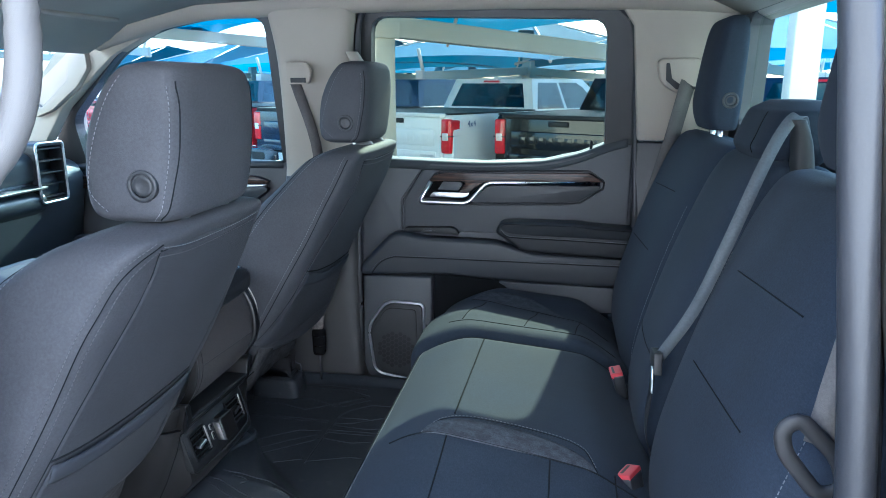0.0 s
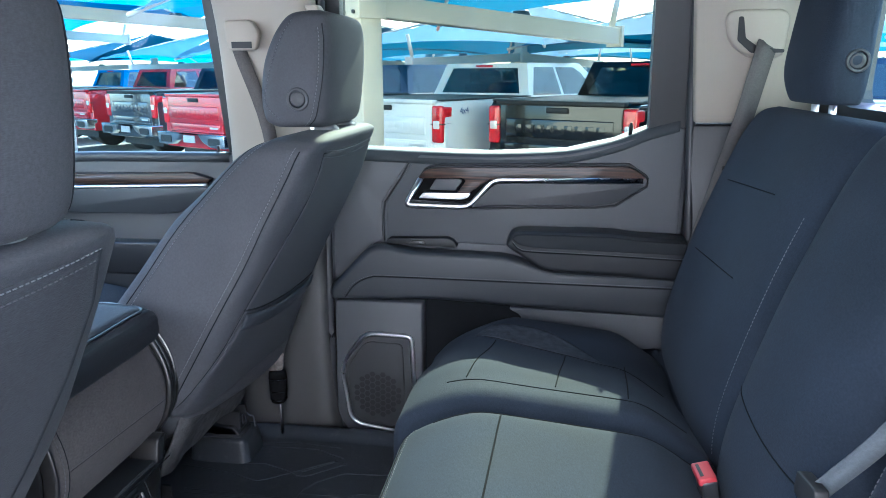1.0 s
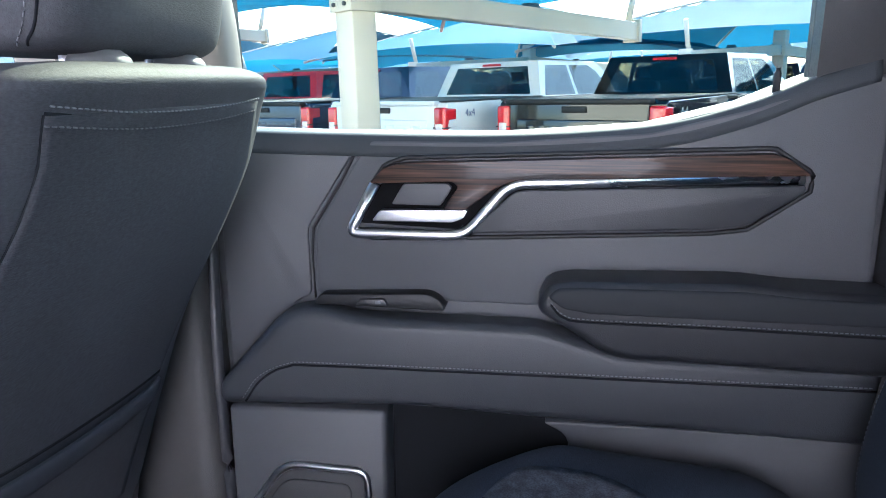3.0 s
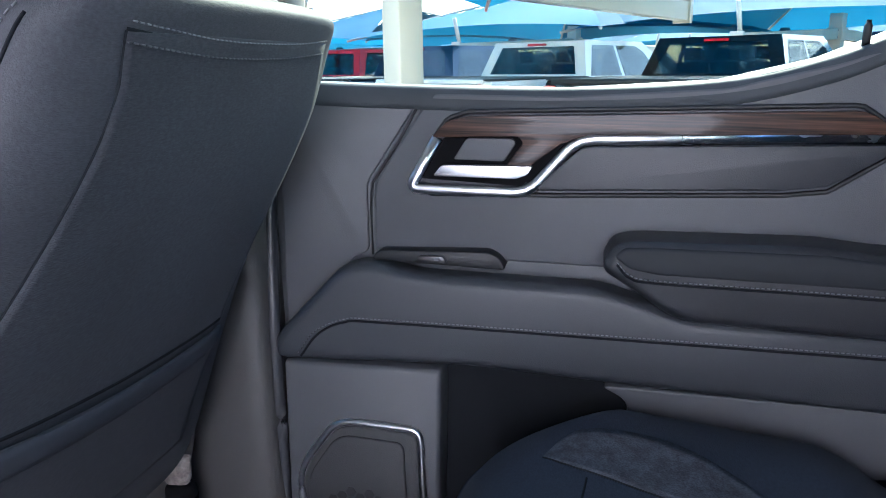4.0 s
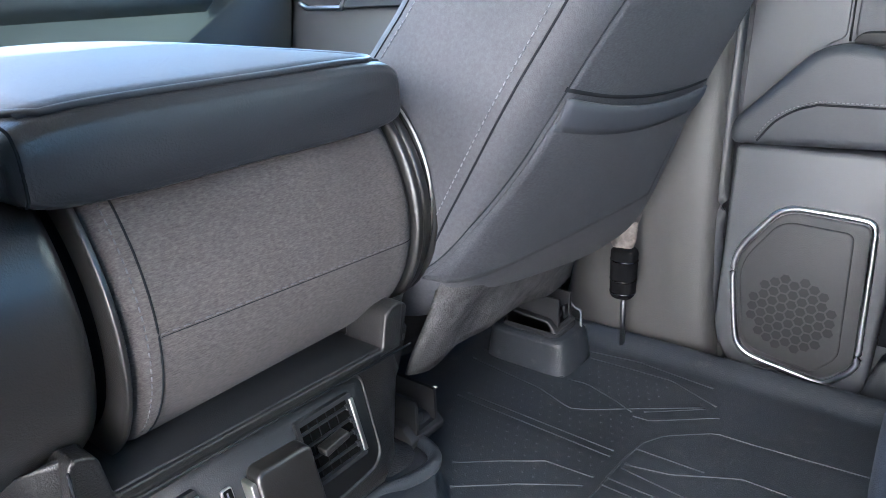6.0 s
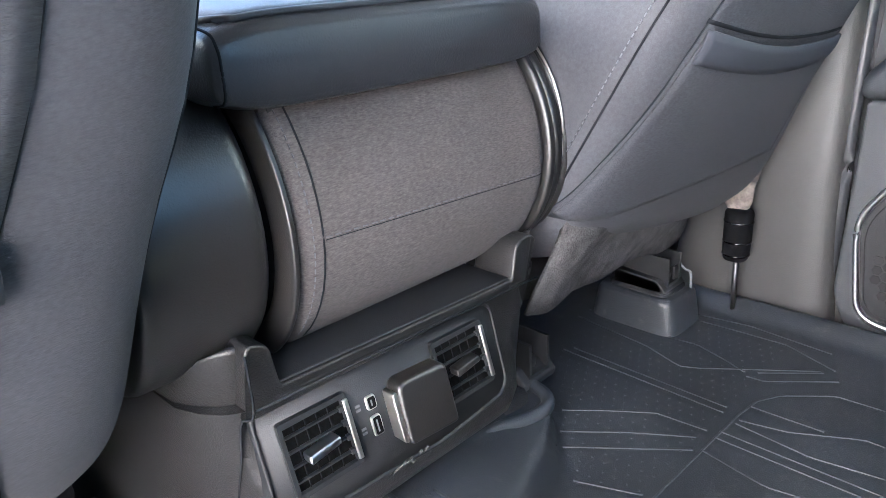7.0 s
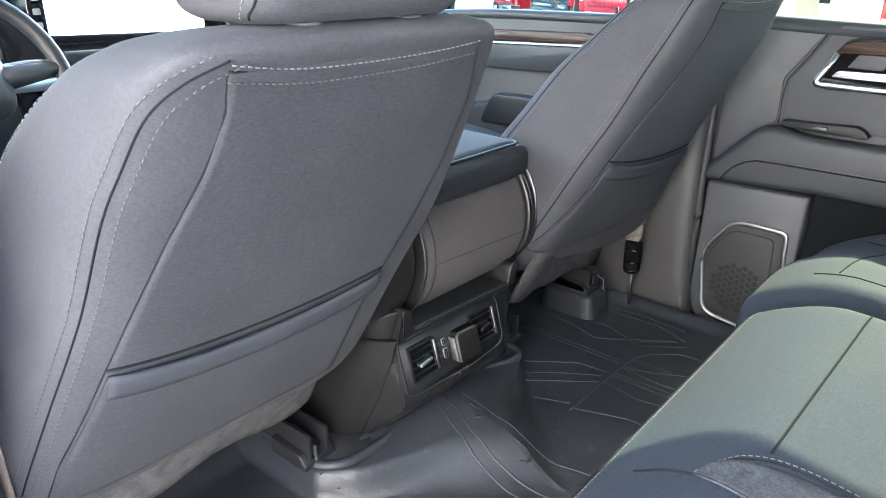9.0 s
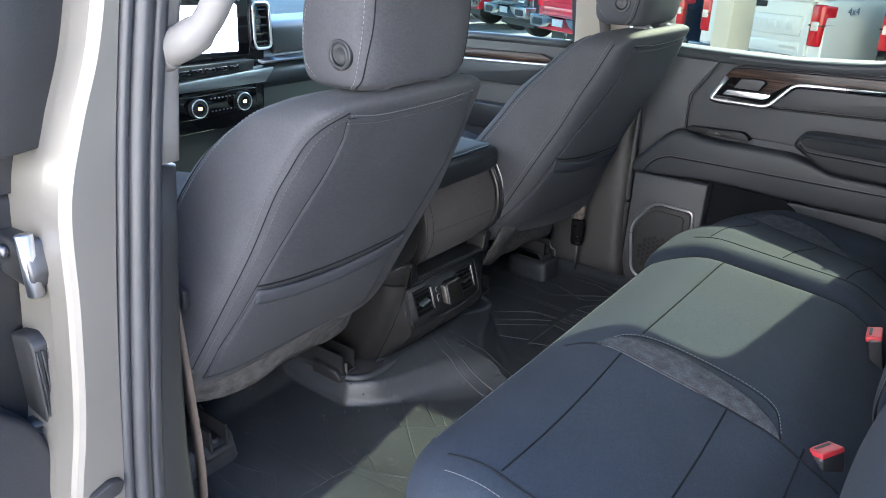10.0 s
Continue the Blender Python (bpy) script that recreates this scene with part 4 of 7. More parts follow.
    hr = [(1.643, -0.655, -0.572, 0.10), (1.646, -0.672, -0.560, 0.118), (1.66, -0.688, -0.548, 0.131), (1.70, -0.692, -0.540, 0.136), (1.76, -0.684, -0.533, 0.137), (1.81, -0.664, -0.531, 0.133), (1.842, -0.642, -0.535, 0.126), (1.856, -0.625, -0.545, 0.114), (1.862, -0.60, -0.565, 0.085)]
    bm = loft([(((a + b) / 2 + hx, yh, z + hz), ((b - a) / 2, 0, 0), (0, w, 0)) for z, a, b, w in hr], 44, 64, 5.0)
    tree = tree_of(bm)
    head = part("headrest", bm, CLOTH_BOLSTER, seat, "dark grey cloth headrest with stitched edges")
    for sg in (-1, 1):
        yy = yh + sg * 0.4
        rail = [(-0.576, yy, 1.648), (-0.561, yy, 1.663), (-0.551, yy, 1.697), (-0.542, yy, 1.744), (-0.538, yy, 1.80), (-0.541, yy, 1.835)]
        rail = [(x + hx + hb, y, z + hz) for x, y, z in rail]
        seam(tree, rail, (0, -sg, 0), head, 0.0016)
        stitches(tree, [(x - 0.008, y, z) for x, y, z in rail], (0, -sg, 0), head)
        front = [(-0.646, yy, 1.661), (-0.671, yy, 1.688), (-0.668, yy, 1.716), (-0.650, yy, 1.77), (-0.63, yy, 1.816), (-0.607, yy, 1.850)]
        stitches(tree, [(x + hx, y, z + hz) for x, y, z in front], (0, -sg, 0), head)
    head_button(head, -0.588 + hx + hb * 1.3, yh - 0.134, 1.698 + hz)
    for dy in (-0.062, 0.062):
        part("post", tube([(-0.60 + hx, yh + dy, 1.60), (-0.605 + hx, yh + dy, 1.70 + hz)], 0.006, sides=12), CHROME, head, "chrome headrest post")
        part("post_collar", loft([((-0.592, yh + dy, 1.628 + rise), (0.026, 0, 0), (0, 0.024, 0)), ((-0.592, yh + dy, 1.644 + rise), (0.024, 0, 0), (0, 0.022, 0)), ((-0.594, yh + dy, 1.652 + rise), (0.018, 0, 0), (0, 0.016, 0))], 8, 20, 2.5), COLLAR, seat, "grey plastic post collar")
    # seat cushion and its plastic side shield
    bm = loft([((-1.08, yc, 1.11), (0, 0.24, 0), (0, 0, 0.08)), ((-1.2, yc, 1.14), (0, 0.26, 0), (0, 0, 0.105)), ((-1.45, yc, 1.16), (0, 0.265, 0), (0, 0, 0.115)), ((-1.6, yc, 1.165), (0, 0.25, 0), (0, 0, 0.10)), ((-1.64, yc, 1.16), (0, 0.22, 0), (0, 0, 0.06))], 20, 40, 4)
    part("seat_cushion", bm, CLOTH, seat, "charcoal cloth seat cushion")
    part("seat_base", loft([((-0.98, yc, 1.0), (0, 0.2, 0), (0, 0, 0.05)), ((-1.5, yc, 1.0), (0, 0.22, 0), (0, 0, 0.06))], 6, 24, 4), BLACK, seat)
    for dy in (-0.19, 0.19):
        channel = [(-0.022, 0.872), (0.022, 0.872), (0.022, 0.925), (0.017, 0.925), (0.017, 0.878), (-0.017, 0.878), (-0.017, 0.925), (-0.022, 0.925)]
        rail = part("seat_rail", prism([(yc + dy + a, b) for a, b in channel], "x", -1.55, -0.925), BLACK, seat, "black steel seat rail channel", smooth=False)
        part("rail_bracket", prism([(-1.02, 0.856), (-0.925, 0.856), (-0.922, 0.868), (-0.94, 0.886), (-1.02, 0.89)], "y", yc + dy - 0.035, yc + dy + 0.035), BLACK, rail, "black steel rail bracket", bevel=0.003)
        part("rail_bolt", loft([((-0.945, yc + dy, 0.876), (0.011, 0, 0), (0, 0.011, 0)), ((-0.945, yc + dy, 0.893), (0.010, 0, 0), (0, 0.010, 0))], 3, 12, 2), BLACK, rail)
    return seat


front_seat(-0.50, 0.06, (0.0, 0.0, 0.0), ((-0.80, 1.13, 1.055), (-0.72, 1.138, 1.046), (-0.56, 1.132, 1.048), (-0.44, 1.127, 1.042), (-0.355, 1.122, 1.040), (-0.328, 1.122, 1.075)), (1.320, 1.309), (0.157, 0.187, 0.189, 0.171, 0.136, 0.13), (-0.152, -0.146, -0.156, -0.180, -0.204, -0.224, -0.238, -0.262, -0.272))
passenger_seat = front_seat(0.46, 0.0, (-0.018, -0.019, 0.03), ((0.205, 1.128, 0.998), (0.24, 1.11, 0.985), (0.30, 1.098, 0.995), (0.41, 1.082, 0.985), (0.56, 1.062, 0.966), (0.64, 1.06, 0.972), (0.69, 1.062, 1.02)), (1.336, 1.294), (0.157, 0.187, 0.206, 0.205, 0.205, 0.20), (-0.188, -0.184, -0.193, -0.201, -0.212, -0.222, -0.232, -0.255, -0.270), 0.032, 0.058, 0.024)
passenger_seat.location.x += 0.012


# ---- rear bench ----
def rear_bench():
    bench = empty("rear_bench", (-0.05, 0, 0.80), "charcoal cloth rear bench seat split in two sections", "car seat")

    def cushion(name, y0, y1, dips, label, start, turn, drop=0.0, reach=0.0):
        yc, hw = (y0 + y1) / 2, (y1 - y0) / 2

        def warp(p):
            k = ease(1.08, 1.2, p.z)
            sag = 0.0
            for a, b, depth in dips:
                m, h = (a + b) / 2, (b - a) / 2
                q = max(0.0, 1 - ((p.y - m) / h) ** 2) ** 1.3
                sag += depth * q * ease(-0.34, -0.14, p.x)
            tilt = 0.10 * (p.x + 0.30)
            nose = 0.03 * ease(-0.22, -0.36, p.x)
            fall = drop * ease(0.30, 0.66, p.y) + 0.03 * ease(0.02, 0.13, p.x)
            q = min(0.98, max(0.0, (p.y - start) / turn))
            fwd = ease(-0.12, -0.34, p.x)
            back = abs(turn) * (1 - math.sqrt(1 - q * q)) * fwd - reach * fwd
            return Vector((p.x + back, p.y, p.z - k * (sag + nose + fall) - tilt * k))
        ks = []
        for s, f, g in ((0.0, 0.90, 0.72), (0.012, 0.96, 0.86), (0.035, 1.0, 0.96), (0.08, 1.0, 1.0), (0.5, 1.0, 1.0), (0.92, 1.0, 1.0), (0.965, 1.0, 0.96), (0.988, 0.96, 0.86), (1.0, 0.90, 0.72)):
            ks.append(((-0.105, y0 + (y1 - y0) * s, 1.105), (0.272 * f, 0, 0), (0, 0, 0.138 * g)))
        rows = ks[:4] + [((-0.105, y0 + (y1 - y0) * q, 1.105), (0.272, 0, 0), (0, 0, 0.138)) for q in (0.2, 0.35, 0.5, 0.65, 0.8)] + ks[5:]
        bm = loft(rows, 90, 88, 4.2, warp)
        tree = tree_of(bm)
        ob = part(name, bm, CLOTH_BENCH, bench, label)
        return ob, tree
    down = (0, 0, -1)
    big, tree = cushion("wide_cushion", -0.815, 0.152, ((-0.82, -0.36, 0.022), (-0.40, 0.15, 0.004)), "charcoal cloth cushion of the wide section", -0.695, -0.13)
    for x in (-0.215, -0.035, 0.075):
        seam(tree, [(x, y, 1.3) for y in np.linspace(-0.745, -0.385, 8)], down, big, 0.0021)
    for x in (-0.205,):
        seam(tree, [(x + 0.01 * math.sin(3 * y), y, 1.3) for y in np.linspace(-0.30, 0.115, 6)], down, big, 0.0022)
    seam(tree, [(-0.318, -0.385, 1.3), (-0.26, -0.377, 1.3), (-0.10, -0.392, 1.3), (0.05, -0.41, 1.3), (0.13, -0.40, 1.3)], down, big, 0.0026)
    arc = [(-0.262, -0.372, 1.3), (-0.235, -0.325, 1.3), (-0.19, -0.302, 1.3), (-0.12, -0.302, 1.3), (-0.03, -0.318, 1.3), (0.02, -0.345, 1.3), (0.045, -0.40, 1.3)]
    crescent = patch(tree, lambda u, v: (-0.262 + 0.305 * u, -0.378 - 0.03 * u + (0.075 * math.sin(math.pi * u ** 0.8) ** 0.6) * v, 1.3), 40, 8, down, lambda u, v: 0.0016, 0.003)
    part("side_insert", crescent, TWEED, big, "grey flecked cloth insert")
    stitches(tree, arc, down, big)
    seam(tree, [(x, y - 0.006, z) for x, y, z in arc], down, big, 0.0014)
    stitches(tree, [(-0.285, -0.772, 1.3), (-0.2, -0.783, 1.3), (-0.05, -0.78, 1.3), (0.1, -0.78, 1.3)], down, big)
    for y in (-0.745,):
        seam(tree, [(-0.30, y, 1.3), (-0.15, y - 0.012, 1.3), (0.0, y - 0.012, 1.3), (0.12, y, 1.3)], down, big, 0.0026)
    fwd = (1, 0, 0)
    seam(tree, [(-0.6, y, 1.175) for y in np.linspace(-0.70, 0.14, 14)], fwd, big, 0.0018)
    stitches(tree, [(-0.6, y, 1.183) for y in np.linspace(-0.70, 0.14, 14)], fwd, big, n=160)
    seam(tree, [(-0.315, 0.118, 1.3), (-0.15, 0.124, 1.3), (0.12, 0.124, 1.3)], down, big, 0.002)
    small, tree = cushion("narrow_cushion", 0.165, 0.80, ((0.20, 0.70, 0.02),), "charcoal cloth cushion of the narrow section", 0.64, 0.165, 0.064, 0.024)
    for x in (-0.248, -0.085, 0.045):
        seam(tree, [(x + 0.08 * (y - 0.60), y, 1.3) for y in np.linspace(0.255, 0.60 if x < -0.2 else 0.555, 6)], down, small, 0.0019)
    for a, b in ((0.245, 0.235),):
        seam(tree, [(-0.31, a, 1.3), (-0.15, b, 1.3), (0.12, a, 1.3)], down, small, 0.0019)
    arc = [(-0.299, 0.650, 1.3), (-0.275, 0.690, 1.3), (-0.245, 0.708, 1.3), (-0.155, 0.703, 1.3), (-0.082, 0.655, 1.3), (-0.029, 0.585, 1.3), (0.0, 0.525, 1.3)]
    low = [(-0.299, 0.650, 1.3), (-0.252, 0.618, 1.3), (-0.16, 0.588, 1.3), (-0.074, 0.560, 1.3), (0.0, 0.525, 1.3)]
    up, lo = spline(arc, 41), spline(low, 41)
    insert = patch(tree, lambda u, v: tuple(lo[round(u * 40)].lerp(up[round(u * 40)], v)), 40, 8, down, lambda u, v: 0.0016, 0.003)
    part("side_insert", insert, TWEED, small, "grey flecked cloth insert")
    stitches(tree, arc, down, small)
    seam(tree, low + [(0.12, 0.50, 1.3)], down, small, 0.0019)
    part("base_panel", box(-0.22, 0.42, -0.78, 0.78, 0.757, 0.975), PLASTIC, bench, "dark plastic storage base under the cushions", bevel=0.01)

    # backrests: narrow passenger one, centre one with low headrest, driver one
    def back(name, y0, y1, label, panels=True):
        yc, w = (y0 + y1) / 2, (y1 - y0) / 2
        rows = [(0.36, 1.06, 0.155, 1.09, w * 0.95), (0.37, 1.10, 0.135, 1.14, w * 0.99), (0.385, 1.2, 0.145, 1.25, w), (0.42, 1.4, 0.20, 1.44, w), (0.45, 1.56, 0.262, 1.60, w * 0.995), (0.455, 1.63, 0.295, 1.665, w * 0.975), (0.45, 1.668, 0.32, 1.692, w * 0.94), (0.43, 1.684, 0.35, 1.700, w * 0.86)]
        bm = loft(back_keys(rows, yc), 56, 72, 4.5)
        tree = tree_of(bm)
        ob = part(name, bm, CLOTH_BENCH, bench, label)
        fw = (1, 0, -0.25)
        if panels:
            iw = w * 0.62
            for sg in (-1, 1):
                stitches(tree, [(0.1, yc + sg * w * 0.88, z) for z in (1.15, 1.3, 1.45, 1.6)], fw, ob)
            for z in (1.43, 1.595):
                seam(tree, [(0.1, yc - iw * 0.8, z + 0.01), (0.1, yc, z), (0.1, yc + iw * 0.75, z - 0.01)], fw, ob, 0.0017)
        else:
            seam(tree, [(0.1, yc - w * 0.8, 1.32), (0.1, yc, 1.31), (0.1, yc + w * 0.8, 1.32)], fw, ob, 0.0017)
        return ob
    back("narrow_backrest", 0.165, 0.795, "charcoal cloth backrest of the narrow section")
    back("centre_backrest", -0.22, 0.155, "charcoal cloth centre backrest", False)
    back("wide_backrest", -0.81, -0.23, "charcoal cloth backrest of the wide section")

    def headrest(yc, z0, z1, w, label, button=True):
        h = z1 - z0
        thin = 1.0 if button else 0.0
        rows = [(z0, 0.345, 0.42 - 0.025 * thin, w * 0.75), (z0 + 0.006, 0.328, 0.435 - 0.03 * thin, w * 0.9), (z0 + 0.05 * h / 0.3 + 0.01, 0.315, 0.447 - 0.037 * thin, w), (z0 + 0.45 * h, 0.322, 0.455 - 0.042 * thin, w), (z0 + 0.8 * h, 0.338, 0.462 - 0.045 * thin, w * 0.96), (z1 - 0.012, 0.352, 0.462 - 0.05 * thin, w * 0.88), (z1, 0.372, 0.45 - 0.05 * thin, w * 0.65)]
        bm = loft([(((a + b) / 2, yc, z), ((b - a) / 2, 0, 0), (0, ww, 0)) for z, a, b, ww in rows], 34, 56, 3.6)
        tree = tree_of(bm)
        ob = part("headrest", bm, CLOTH_BENCH, bench, label)
        if button:
            head_button(ob, 0.372, yc - w * 0.985, z0 + 0.075, r=0.02)
        else:
            seam(tree, [(0.1, yc - w * 0.4, z) for z in (z0 + 0.02, z0 + h * 0.5, z1 - 0.02)], (1, 0, 0), ob, 0.0018)
        for dy in (-0.045, 0.045):
            part("post", tube([(0.37, yc + dy, 1.64), (0.37, yc + dy, z0 + 0.03)], 0.007, sides=12), CHROME, ob, "chrome headrest post")
    headrest(0.495, 1.715, 1.995, 0.125, "tall charcoal rear headrest with a round button")
    headrest(-0.515, 1.715, 1.995, 0.125, "tall charcoal rear headrest with a round button")
    headrest(-0.03, 1.685, 1.80, 0.15, "low charcoal centre headrest", False)
    return bench


rear_bench()


# ---- belts and buckles ----
def belts():
    c = empty("centre_seat_belt", (0.2, -0.1, 1.2), "grey centre seat belt with latch hanging across the bench", "seat belt")
    run = spline([(0.372, -0.205, 1.745), (0.36, -0.210, 1.777), (0.335, -0.228, 1.762), (0.295, -0.268, 1.700), (0.238, -0.310, 1.570), (0.20, -0.285, 1.45), (0.155, -0.236, 1.34)], 44)
    part("webbing", ribbon(run, [(0.87, -0.30, -0.38)] * 44, 0.0200, 0.0018), WEBBING_LIGHT, c)
    part("belt_horn", loft([((0.375, -0.205, 1.66), (0.02, 0, 0), (0, 0.024, 0)), ((0.368, -0.208, 1.73), (0.016, 0, 0), (0, 0.022, 0)), ((0.355, -0.211, 1.772), (0.012, 0, 0), (0, 0.024, 0))], 10, 20, 3), BLACK, c, "black belt guide on the seat top")
    tongue = part("latch_plate", prism(fillet([(-0.270, 1.318), (-0.205, 1.325), (-0.208, 1.352), (-0.262, 1.36)], 0.006), "x", 0.143, 0.158), BLACK, c, "black and chrome latch plate", bevel=0.004)
    part("latch_tongue", prism(fillet([(-0.272, 1.285), (-0.256, 1.287), (-0.246, 1.33), (-0.262, 1.33)], 0.003), "x", 0.141, 0.144), CHROME, tongue)
    tail = spline([(0.150, -0.232, 1.335), (0.147, -0.225, 1.28), (0.142, -0.222, 1.19), (0.16, -0.22, 1.12)], 16)
    part("webbing", ribbon(tail, (0, 1, 0), 0.036, 0.0018), BLACK, c)
    p = empty("passenger_seat_belt", (0.28, 0.78, 1.2), "grey shoulder belt hanging beside the narrow backrest", "seat belt", "outer rear belts")
    run = spline([(0.335, 0.772, 1.835), (0.325, 0.765, 1.80), (0.295, 0.768, 1.66), (0.265, 0.785, 1.53), (0.225, 0.80, 1.36), (0.205, 0.81, 1.22)], 40)
    part("webbing", ribbon(run, (0.95, 0.3, 0), 0.048, 0.0018), WEBBING, p)
    part("belt_stop", box(0.262, 0.284, 0.775, 0.785, 1.545, 1.56), BLACK, p, bevel=0.003)
    d = empty("driver_side_seat_belt", (0.28, -0.8, 1.2), "grey shoulder belt with latch beside the wide backrest", "seat belt", "outer rear belts")
    run = spline([(0.36, -0.80, 1.85), (0.292, -0.81, 1.76), (0.260, -0.825, 1.68), (0.240, -0.828, 1.60), (0.222, -0.828, 1.49)], 30)
    part("webbing", ribbon(run, (0.95, -0.3, 0), 0.028, 0.0018), WEBBING, d)
    ring = resample([Vector((x, -0.835, z)) for x, z in fillet([(0.184, 1.508), (0.200, 1.520), (0.238, 1.482), (0.248, 1.450), (0.224, 1.440), (0.188, 1.485)], 0.012)], 0.006)
    part("latch_plate", tube(ring, 0.0085, sides=10, closed=True, flat=0.55, up=(0, 1, 0)), BLACK, d, "black latch plate loop")
    for y, x, z, turn in ((0.030, 0.108, 1.200, 4), (-0.362, 0.104, 1.176, -28)):
        b = empty("belt_buckle", (0, 0, 0), "red-topped seat belt buckle in the bench gap", "buckle", "rear belt buckles")
        part("stalk", prism(fillet([(-0.022, -0.075), (0.022, -0.075), (0.025, 0.0), (-0.025, 0.0)], 0.005), "x", -0.014, 0.010), VINYL, b, bevel=0.004)
        part("red_button", prism(fillet([(-0.024, -0.006), (0.024, -0.006), (0.023, 0.006), (-0.023, 0.006)], 0.003), "x", -0.017, 0.009), RED, b, "red release button", bevel=0.003)
        part("button_slot", box(-0.012, -0.007, -0.016, 0.016, 0.0055, 0.0065), BLACK, b, smooth=False)
        b.matrix_basis = pose(x, y, z, 0, -14, turn)
    # front passenger's lower belt anchor: rod, sleeve and webbing at the pillar foot
    f = empty("front_belt_anchor", (-0.82, 0.745, 0.8), "front belt lower anchor with black sleeve and steel rod", "belt anchor")
    part("rod", tube([(-0.818, 0.745, 0.79), (-0.82, 0.745, 0.93)], 0.0048, sides=10), STEEL, f)
    part("sleeve", loft([((-0.822, 0.745, 0.902), (0.012, 0, 0), (0, 0.012, 0)), ((-0.822, 0.745, 0.912), (0.021, 0, 0), (0, 0.02, 0)), ((-0.822, 0.745, 0.975), (0.023, 0, 0), (0, 0.02, 0)), ((-0.822, 0.745, 0.992), (0.022, 0, 0), (0, 0.018, 0)), ((-0.822, 0.745, 0.998), (0.012, 0, 0), (0, 0.01, 0))], 24, 20, 2.6), RECESS, f, "black plastic sleeve")
    for z, w in ((0.914, 0.0225), (0.938, 0.0232), (0.974, 0.0240)):
        part("sleeve_ring", tube([(-0.822 + w * math.cos(a), 0.745 + 0.021 * math.sin(a), z) for a in np.linspace(0, 2 * math.pi, 24, endpoint=False)], 0.0016, sides=6, closed=True), GLOSS, f)
    run = spline([(-0.824, 0.745, 0.985), (-0.823, 0.745, 1.02), (-0.806, 0.748, 1.10), (-0.795, 0.76, 1.25), (-0.81, 0.78, 1.6), (-0.87, 0.755, 1.84)], 30)
    part("webbing", ribbon(run, (1, 0.2, 0), 0.034, 0.002), textured("warm_grey_belt_webbing", (0.10, 0.09, 0.086), 0.8, (500, 0.25, 0.0006), (8, 0.15), kind="weave", spec=0.2), f)
    part("frayed_fold", loft([((-0.826, 0.744, 0.994), (0.016, 0, 0), (0, 0.008, 0)), ((-0.826, 0.744, 1.008), (0.023, 0, 0), (0, 0.011, 0)), ((-0.822, 0.744, 1.028), (0.021, 0, 0), (0, 0.009, 0)), ((-0.817, 0.745, 1.045), (0.017, 0, 0), (0, 0.004, 0))], 16, 20, 2.4), textured("frayed_pale_webbing", (0.16, 0.138, 0.125), 0.95, (160, 0.5, 0.004), (60, 0.3), spec=0.1), f, "pale frayed webbing fold")
    f.location.x -= 0.028
    g = empty("front_belt_guide", (-0.875, 0.75, 1.85), "belt guide on the centre pillar with grey webbing", "belt guide")
    part("anchor", prism(fillet([(-0.915, 1.83), (-0.84, 1.83), (-0.83, 1.87), (-0.85, 1.90), (-0.92, 1.90)], 0.012), "y", 0.725, 0.745), PILLAR, g, bevel=0.005)
    part("slot", box(-0.90, -0.85, 0.722, 0.726, 1.835, 1.85), BLACK, g, smooth=False)
    # driver's front belt behind the pillar
    h = empty("driver_seat_belt", (-0.80, -0.80, 1.3), "brown-grey front belt webbing beside the driver seat", "seat belt")
    run = spline([(-0.80, -0.775, 1.86), (-0.772, -0.795, 1.69), (-0.79, -0.80, 1.585), (-0.835, -0.80, 1.49), (-0.86, -0.80, 1.41), (-0.835, -0.80, 1.30), (-0.82, -0.80, 1.0), (-0.83, -0.80, 0.86)], 50)
    part("webbing", ribbon(run, (1, 0.15, 0), 0.024, 0.002), textured("brown_grey_webbing", (0.15, 0.122, 0.10), 0.8, (300, 0.4, 0.001), (8, 0.1), kind="weave", spec=0.2), h)
    part("latch_plate", prism(fillet([(-0.85, 1.29), (-0.79, 1.29), (-0.785, 1.325), (-0.845, 1.335)], 0.006), "y", -0.81, -0.797), BLACK, h, bevel=0.003)


belts()


